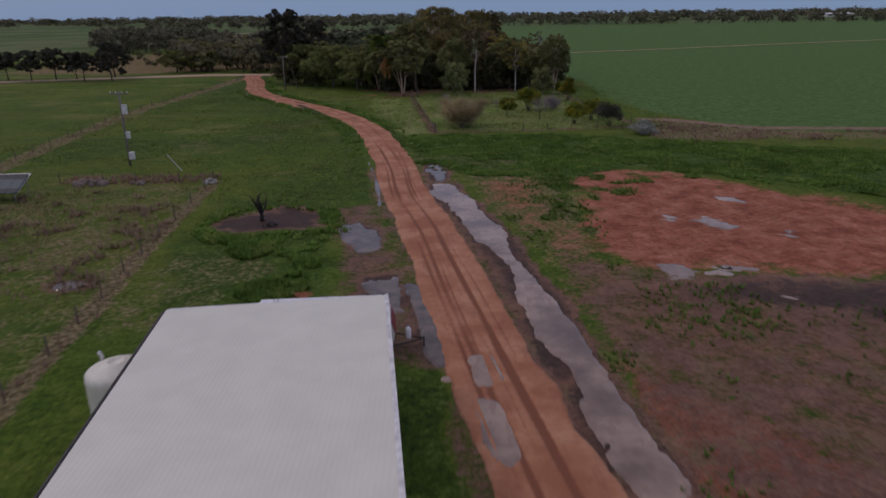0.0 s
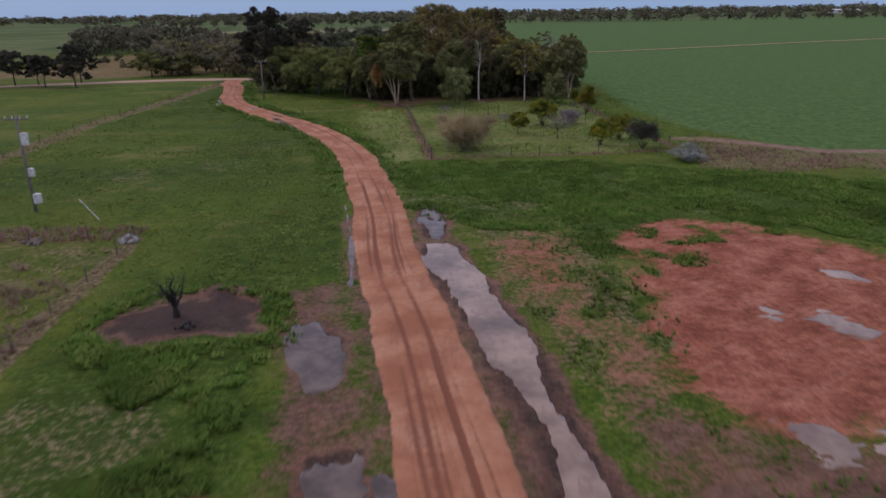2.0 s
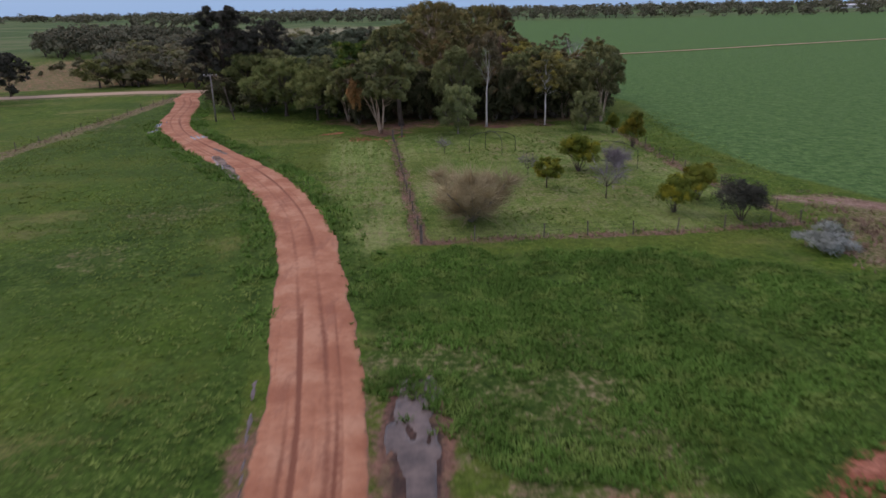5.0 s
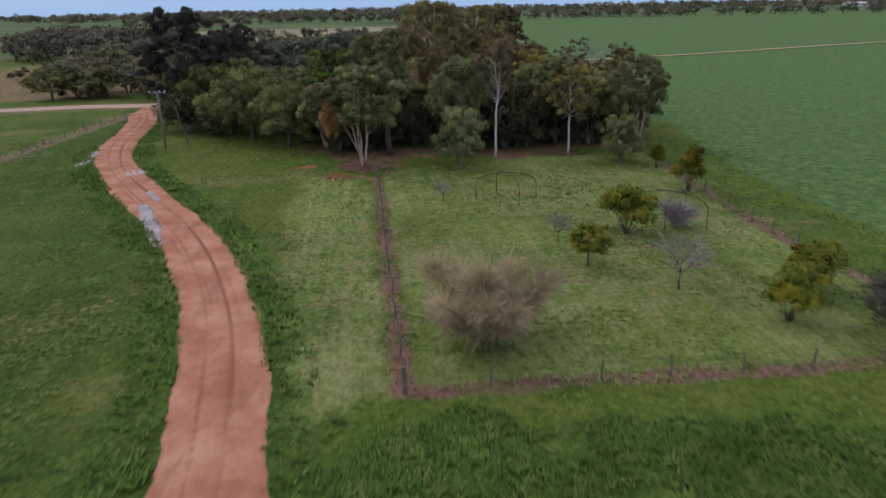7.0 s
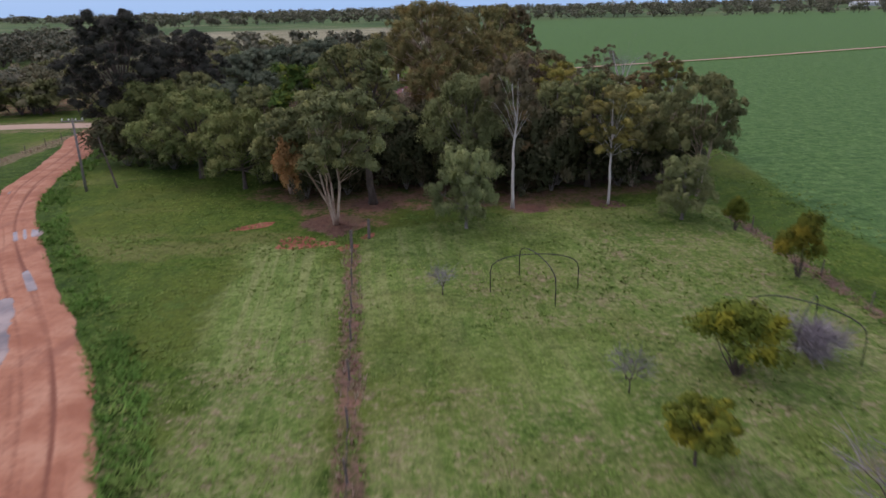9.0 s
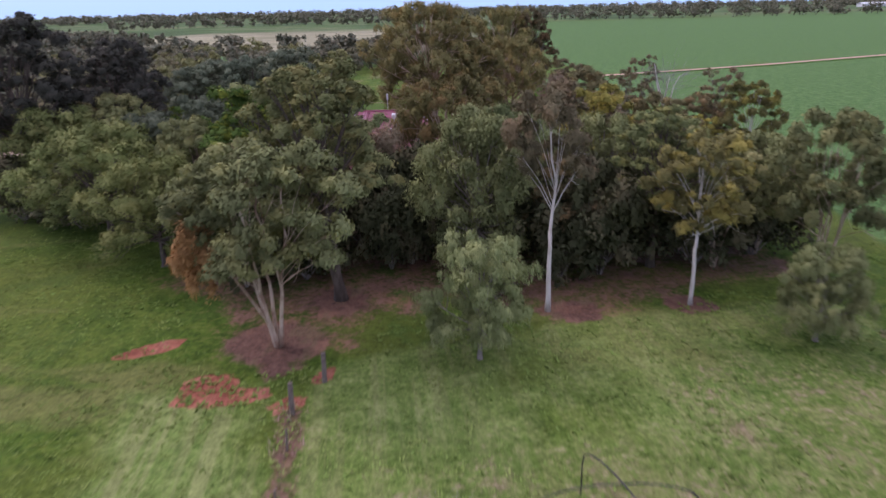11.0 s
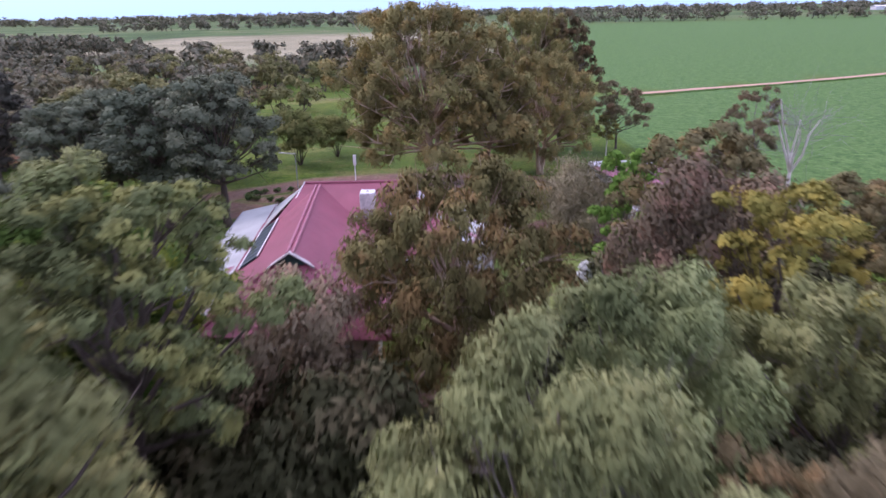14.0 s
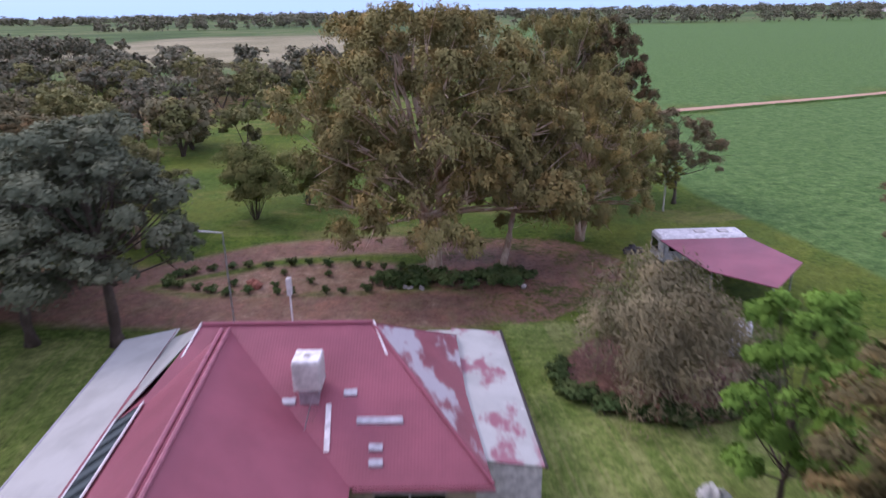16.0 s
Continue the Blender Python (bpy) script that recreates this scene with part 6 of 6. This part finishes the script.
plate("verandah_roof", [(-12.0, 7.15, 3.36), (2.12, 7.15, 3.36), (2.12, 8.6, 3.0), (-12.0, 8.4, 3.0)], ROOF_PALE)
part("gutter", Geo().tube([H(4.7, -2.4, 2.76), H(4.58, 8.6, 2.9)], [0.07, 0.07], 8), DARKMETAL, house, "dark gutter")
part("gutter", Geo().tube([H(-14.95, -15, 2.72), H(-14.95, 8.4, 2.72)], [0.07, 0.07], 8), STEEL, house)
part("gutter", Geo().tube([H(-2.3, -4.08, 3.16), H(2.6, -4.08, 3.16)], [0.07, 0.07], 8), ROOF_RED, house)
part("flashing", Geo().slab([H(-12.0, -16, 3.60), H(-11.85, -16, 3.68), H(-11.85, 8, 3.68), H(-12.0, 8, 3.5)], 0.03), ROOF_RED, house)
# walls
for nm, u0, u1, v0, v1, z1 in (("wall", -11.2, -3.1, -15.8, 6.6, 3.3), ("wall", -3.1, 2.0, -3.4, 6.6, 3.2)):
    part(nm, Geo().slab([H(u0, v0, z1), H(u1, v0, z1), H(u1, v1, z1), H(u0, v1, z1)], z1 + 0.05), CREAM, house)
part("end_wall", Geo().slab([H(2.05, -2.3, 3.14), H(4.55, -2.3, 2.74), H(4.55, -2.2, 2.74), H(2.05, -2.2, 3.14)], 3.1), WHITE, house, "white sheeted verandah end wall")
for u0, u1 in ((-1.6, 0.9), (-9.6, -7.8), (-6.2, -4.4)):
    v_ = -3.42 if u0 > -3 else -15.82
    w_ = part("window", Geo().slab([H(u0, v_ - 0.03, 2.5), H(u1, v_ - 0.03, 2.5), H(u1, v_, 2.5), H(u0, v_, 2.5)], 1.4), GLASS, house, "dark glazed window")
    part("frame", Geo().slab([H(u0 - 0.08, v_ - 0.06, 2.58), H(u1 + 0.08, v_ - 0.06, 2.58), H(u1 + 0.08, v_, 2.58), H(u0 - 0.08, v_, 2.58)], 0.08)
         .slab([H(u0 - 0.1, v_ - 0.1, 1.1), H(u1 + 0.1, v_ - 0.1, 1.1), H(u1 + 0.1, v_, 1.1), H(u0 - 0.1, v_, 1.1)], 0.08)
         .slab([H((u0 + u1) / 2 - 0.04, v_ - 0.06, 2.5), H((u0 + u1) / 2 + 0.04, v_ - 0.06, 2.5), H((u0 + u1) / 2 + 0.04, v_, 2.5), H((u0 + u1) / 2 - 0.04, v_, 2.5)], 1.4), WHITE, w_)
for v_ in np.linspace(-14.6, 8.0, 9):
    part("verandah_post", Geo().tube([H(-14.7, v_, -0.1), H(-14.7, v_, 2.74)], [0.06, 0.06], 8), WHITE, house)
for v_ in (1.4, 5.0, 8.3):
    part("verandah_post", Geo().tube([H(4.45, v_, -0.1), H(4.45, v_, 2.85)], [0.06, 0.06], 8), WHITE, house)
part("skylight", Geo().slab([H(-0.75, 1.0, 5.62), H(-0.35, 0.6, 5.28), H(0.5, 3.0, 4.62), H(0.1, 3.4, 4.96)], 0.02), WHITE, house, "pale translucent roof sheet")

# roof fixtures
cooler = thing("evaporative_cooler", "grey-white evaporative cooler on the red roof", "air cooler", Matrix.Translation(H(-3.95, -0.9, 4.75)))
part("duct", Geo().box(-0.36, 0.36, -0.36, 0.36, -0.3, 0.75, 0.02), STEEL, cooler, "metal roof duct")
part("casing", Geo().box(-0.52, 0.52, -0.52, 0.52, 0.7, 1.86, 0.05), OFFWHITE, cooler)
part("lid", Geo().box(-0.5, 0.5, -0.5, 0.5, 1.855, 1.93, 0.03), WHITE, cooler)
part("fan_cap", Geo().tube([(0, 0, 1.92), (0, 0, 1.97)], [0.15, 0.12], 14), CONCRETE, cooler)
for u_, v_, w_ in ((-5.0, -1.3, 0.5), (-2.7, -1.0, 0.5), (-2.2, -2.0, 1.7), (-1.75, -2.9, 0.5), (-1.75, -3.4, 0.5)):
    z_ = RZ + 0.06 - (1.9 - v_) * 0.578
    vent = thing("roof_vent", "short grey metal bracket on the roof sheets", "roof bracket")
    part("plate", Geo().slab([H(u_, v_, z_ + 0.08), H(u_ + w_, v_, z_ + 0.08), H(u_ + w_, v_ + 0.22, z_ + 0.2), H(u_, v_ + 0.22, z_ + 0.2)], 0.08), STEEL, vent)
flue = thing("cooler_drain_flashing", "pale strip of flashing below the roof cooler", "flashing")
part("strip", Geo().slab([H(-3.35, -1.3, 4.87), H(-3.15, -1.3, 4.87), H(-3.15, -2.9, 3.95), H(-3.35, -2.9, 3.95)], 0.03), WHITE, flue)
ant = thing("tv_antenna", "bent television antenna standing on the roof", "antenna")
part("mast", Geo().tube([H(-4.1, -2.2, 4.3), H(-3.75, -1.9, 5.5)], [0.025, 0.02], 6), STEEL, ant)
for i in range(4):
    part("element", Geo().tube([H(-4.4 + i * 0.12, -2.1, 4.7 + i * 0.2), H(-3.7 + i * 0.1, -2.3, 4.8 + i * 0.2)], [0.012, 0.012], 5), DARKMETAL, ant)
mast = thing("weather_mast", "thin white mast on the roof ridge", "mast", Matrix.Translation(H(-4.9, 1.95, RZ + 0.1)))
part("pole", Geo().tube([(0, 0, -0.1), (0, 0, 1.6)], [0.03, 0.025], 7), WHITE, mast)
part("sensor", Geo().box(-0.1, 0.1, -0.1, 0.1, 1.2, 1.95, 0.03), OFFWHITE, mast)
part("foot", Geo().box(-0.25, 0.25, -0.1, 0.1, -0.12, 0.02, 0.01), WHITE, mast)
collector = thing("solar_collector", "row of dark solar panels low on the roof", "solar panels")
for i in range(8):
    v0 = -8.75 + i * 0.95
    zz = lambda u: RZ - (-7.55 - u) * 0.67 + 0.14
    part("panel", Geo().slab([H(-11.4, v0, zz(-11.4)), H(-10.3, v0, zz(-10.3)), H(-10.3, v0 + 0.89, zz(-10.3)), H(-11.4, v0 + 0.89, zz(-11.4))], 0.06), SOLAR, collector)
for u_ in (-10.25, -11.45):
    part("rail", Geo().tube([H(u_, -8.8, zz(u_)), H(u_, -1.15, zz(u_))], [0.05, 0.05], 6), WHITE, collector, "white edge rail")

lamp = thing("yard_lamp", "yard light pole with arm behind the house", "street lamp")
part("pole", Geo().tube([(-12.5, 216.4, -0.1), (-12.5, 216.4, 6.0)], [0.05, 0.04], 8), STEEL, lamp)
part("arm", Geo().tube([(-12.5, 216.4, 5.95), (-14.0, 216.4, 6.1)], [0.035, 0.06], 8), WHITE, lamp)

# ---- the yard behind the house ----
shack = thing("carport", "low carport with red metal roof beside the crop", "carport")
part("roof", Geo().slab([(16.9, 224.4, 2.35), (23.5, 224.7, 2.35), (24.5, 218.6, 2.6), (21.0, 214.4, 2.6), (18.0, 217.5, 2.55)], 0.06), ROOF_RED, shack)
for x_, y_ in ((17.2, 224.1), (23.2, 224.3), (24.0, 218.8), (21.0, 215.0), (18.3, 217.8)):
    part("post", Geo().tube([(x_, y_, -0.1), (x_, y_, 2.32)], [0.05, 0.05], 8), STEEL, shack)
van = thing("caravan", "old white caravan parked beside the carport", "caravan", at(20.3, 225.9, 2))
part("body", Geo().box(-3.3, 3.3, -1.05, 1.05, 0.45, 2.45, 0.18), WHITE, van)
part("roof_hatch", Geo().box(-0.4, 0.4, -0.35, 0.35, 2.45, 2.55, 0.03), OFFWHITE, van)
part("roof_hatch", Geo().box(1.4, 2.1, -0.35, 0.35, 2.45, 2.55, 0.03), OFFWHITE, van)
part("side_window", Geo().box(-2.6, -1.2, -1.075, -1.04, 1.3, 2.0), GLASS, van)
part("end_window", Geo().box(-3.325, -3.29, -0.7, 0.7, 1.3, 2.0), GLASS, van)
for x_ in (-0.45, 0.45):
    part("wheel", Geo().tube([(x_, -1.06, 0.33), (x_, -0.86, 0.33)], [0.33, 0.33], 16), DARKMETAL, van)
for x_, y_, s_ in ((18.6, 213.2, 1.0), (17.2, 211.2, 0.8)):
    d_ = thing("plastic_drum", "white plastic drum standing in the garden", "drum", at(x_, y_, 20, s_))
    part("body", Geo().tube([(0, 0, 0), (0, 0, 0.1), (0, 0, 0.95), (0, 0, 1.05)], [0.5, 0.55, 0.55, 0.45], 18), WHITE, d_, smooth=True)
    part("lid", Geo().tube([(0, 0, 1.05), (0, 0, 1.12)], [0.3, 0.28], 14), OFFWHITE, d_)
heap = rocks("scrap_heap", 16.2, 228.4, 0.9, 0.6, 12, 0.4, DARKMETAL, "heap of dark scrap beside the drive")
for x_, y_ in ((-2.2, 223.2), (-1.9, 221.4), (-1.4, 221.3), (-0.6, 221.2), (6.5, 221.2)):
    r_ = rocks("garden_stone", x_, y_, 0.15, 0.1, 2, 0.22, CONCRETE, "pale stone in the garden bed")
pump = rocks("rock_border", -13.0, 222.0, 0.8, 0.4, 6, 0.4, REDBRICK, "dark red stones in the rock garden")
for i in range(34):
    t_ = i / 34 * 2 * math.pi
    again(sprig, -10.2 + 9.2 * math.cos(t_) + rg.uniform(-0.4, 0.4), 223.6 + 2.9 * math.sin(t_) + rg.uniform(-0.3, 0.3), rg.uniform(0, 360), rg.uniform(0.6, 1.1), rg.uniform(0.6, 1.0), "small dark green plant edging the rock garden", "garden plant")
for i in range(5):
    again(sprig, -8 + rg.uniform(-8, 8), 223.4 + rg.uniform(-1.8, 1.8), rg.uniform(0, 360), rg.uniform(0.5, 0.9), None, "small dark green plant in the rock garden", "garden plant")


for i in range(40):
    a_, r_ = rg.random() * 6.28, math.sqrt(rg.random())
    again(sprig, 1.6 + 6.0 * r_ * math.cos(a_), 222.9 + 1.7 * r_ * math.sin(a_), rg.uniform(0, 360), rg.uniform(1.2, 1.9), rg.uniform(0.7, 1.1), "dark green ground cover under the old gum", "garden plant")


for i in range(22):
    a_ = 3.0 + 3.4 * i / 22
    again(sprig, 12.4 + 5.2 * math.cos(a_) + rg.uniform(-0.5, 0.5), 209.0 + 4.4 * math.sin(a_) + rg.uniform(-0.5, 0.5), rg.uniform(0, 360), rg.uniform(1.0, 1.9), rg.uniform(0.8, 1.3), "dark green plant edging the shrub bed", "garden plant")


# ---- grass and weeds ----
def tufts(name, count, region, mat_, height, label, seed, blades=5, width=0.06, keep=None, flop=1.0, line=None):
    """Tufts of blades over a region, or along a line with the given reach to its near side."""
    rng = np.random.default_rng(seed)
    if line:
        a, b = np.array(line[:-1], float), np.array(line[1:], float)
        ln = np.linalg.norm(b - a, axis=1)
        k_ = rng.choice(len(a), count, p=ln / ln.sum())
        d = (b - a)[k_] / ln[k_][:, None]
        p = a[k_] + d * (ln[k_] * rng.random(count))[:, None] + np.stack([d[:, 1], -d[:, 0]], -1) * (region[0] + (region[1] - region[0]) * rng.random(count))[:, None]
        x, y = p[:, 0], p[:, 1]
    else:
        x0, x1, y0, y1 = region
        x, y = x0 + (x1 - x0) * rng.random(count * 3), y0 + (y1 - y0) * rng.random(count * 3)
        rim = np.minimum.reduce([x - x0, x1 - x, y - y0, y1 - y])
        ok = keep(x, y, rng) & (rng.random(len(x)) < smooth(rim, 0.0, 7.0))
        x, y = x[ok][:count], y[ok][:count]
    n = len(x)
    x, y = np.repeat(x, blades), np.repeat(y, blades)
    a = rng.random(n * blades) * 6.283
    h = height * (0.5 + 0.9 * rng.random(n * blades))
    lx, ly = np.cos(a), np.sin(a)
    o = 0.10 * rng.random(n * blades)
    bx, by = x + lx * o, y + ly * o
    out = flop * h * (0.25 + 0.5 * rng.random(n * blades))
    w = width * (0.6 + 0.8 * rng.random(n * blades))
    z0 = np.full(n * blades, -0.04)
    V = np.stack([np.stack([bx - ly * w, by + lx * w, z0], -1), np.stack([bx + ly * w, by - lx * w, z0], -1),
                  np.stack([bx + lx * out, by + ly * out, h], -1)], 1).reshape(-1, 3)
    me = fast_mesh(name, V, np.arange(3 * n * blades).reshape(-1, 3), mat_)
    return tagged(new(name, me), label, "grass", kind="stuff")


def off_road(x, y, d=2.3):
    return road_mask(x, y) > d


def bare_ground(x, y):
    wave = (fbm(x, y, 2.6, 31) - 0.5) * 2.6
    return np.maximum.reduce([polygon_depth(x, y, q_) for q_ in (BURN, MUD_SIDE, LITTER, RED_YARD, RED_SIDE, MUD_YARD, FORECOURT)]) + wave > -0.6


def patchy(x, y, cell, level, seed):
    """Thins out over soft-edged patches."""
    return fbm(x, y, cell, seed) + 0.30 * (np.random.default_rng(seed).random(len(x)) - 0.5) > level


tufts("lush_grass", 56000, (-10, 62, 46, 110), BLADES, 0.22, "lush long green grass across the verge", 1, width=0.045, flop=1.9, keep=lambda x, y, r: (polygon_depth(x, y, BAND) + (fbm(x, y, 3.0, 33) - 0.5) * 5 > 0.0) & off_road(x, y) & patchy(x, y, 3, 0.44, 3))
tufts("long_grass", 15000, (-22, -7, 33, 63), BLADES, 0.27, "long green grass round the bare oval", 2, flop=1.9, keep=lambda x, y, r: ((polygon_depth(x, y, LONG_GREEN) + (fbm(x, y, 3.0, 35) - 0.5) * 7 > 0.4) | (np.abs(polygon_depth(x, y, BURN) + 1.0) < 1.0)) & (polygon_depth(x, y, BURN) < -0.1) & patchy(x, y, 2.5, 0.40, 4))
tufts("verge_grass", 16000, (-50, -3, 84, 200), BLADES, 0.32, "long green grass along the track edges", 3, flop=1.9, keep=lambda x, y, r: off_road(x, y, 2.25) & (road_mask(x, y) < 5.0) & patchy(x, y, 4, 0.47, 5))
tufts("paddock_grass", 16000, (-66, -2, 50, 180), TURF, 0.11, "short green paddock grass", 4, 4, flop=3.2, keep=lambda x, y, r: off_road(x, y, 3) & ~bare_ground(x, y) & patchy(x, y, 6, 0.42, 6))
tufts("orchard_grass", 12000, (-34, 40, 98, 172), TURF, 0.10, "short green orchard grass", 5, 4, flop=3.2, keep=lambda x, y, r: off_road(x, y, 3) & ~bare_ground(x, y) & patchy(x, y, 5, 0.4, 7))
tufts("fence_weeds", 14000, (-62, 34, 14, 205), DEADWEED, 0.36, "dry brown weeds along the fences", 6, 5, 0.03,
      keep=lambda x, y, r: np.minimum.reduce([line_distance(x, y, l) for l in FENCE_LINES + [PADDOCK_FENCE, FAR_FENCE]]) + (fbm(x, y, 2.0, 8) - 0.5) * 1.2 < 0.6)
tufts("yard_weeds", 5200, (2, 46, 14, 78), BLADES, 0.26, "sparse green weeds on the muddy yard", 7, 4, keep=lambda x, y, r: ((polygon_depth(x, y, MUD_YARD) > 0) | (polygon_depth(x, y, MOTTLED) > 0) | (polygon_depth(x, y, RED_SIDE) > 0)) & patchy(x, y, 4.5, np.where(y > 51, 0.60, 0.69), 9))
tufts("left_paddock_tussocks", 9000, (-60, -24, 20, 72), STRAW, 0.2, "dry grass tussocks in the grazed paddock", 9, 4, 0.03, keep=lambda x, y, r: (x < -22.5) & patchy(x, y, 2.5, 0.58, 10))
tufts("brown_weeds", 2600, (26, 72, 88, 118), DEADWEED, 0.4, "tangled brown dead weeds round the sandy cutting", 10, 5, 0.04, keep=lambda x, y, r: (polygon_depth(x, y, SANDPIT) > -1) & (line_distance(x, y, SAND_RIM) > 2.2) & patchy(x, y, 4, 0.5, 12), flop=1.5)
tufts("soil_weeds", 5200, (-2, 34, 42, 88), BLADES, 0.26, "clumps of green weeds on the red soil", 16, 5, 0.05, flop=1.7, keep=lambda x, y, r: r.random(len(x)) < weed_patch(x, y) * (0.25 + 1.4 * smooth(fbm(x, y, 1.2, 93), 0.35, 0.6)))
tufts("crop_edge", 9000, (1.5, 4.2), CROPBLADE, 0.10, "standing green crop beside the dirt track", 13, 4, 0.22, line=FIELD_TRACK[:5])
tufts("dark_tussocks", 2600, (-48, -20, 40, 72), DEADWEED, 0.42, "clumps of dark brown weeds in the grazed paddock", 14, 6, 0.05, flop=1.4, keep=lambda x, y, r: (x < -23) & (fbm(x, y, 2.2, 91) + 0.10 * smooth(np.hypot((x + 27) / 4.5, y - 54.5), 5, 1) > 0.66))
tufts("bank_weeds", 330, (-1.0, 2.4), DEADWEED, 0.42, "tangled dark weeds on the low earth bank along the fence", 15, 5, 0.05, flop=1.2, line=[(-24.8, 73.6), (-33.2, 73.4), (-37.5, 73.6), (-41.5, 73.4)])
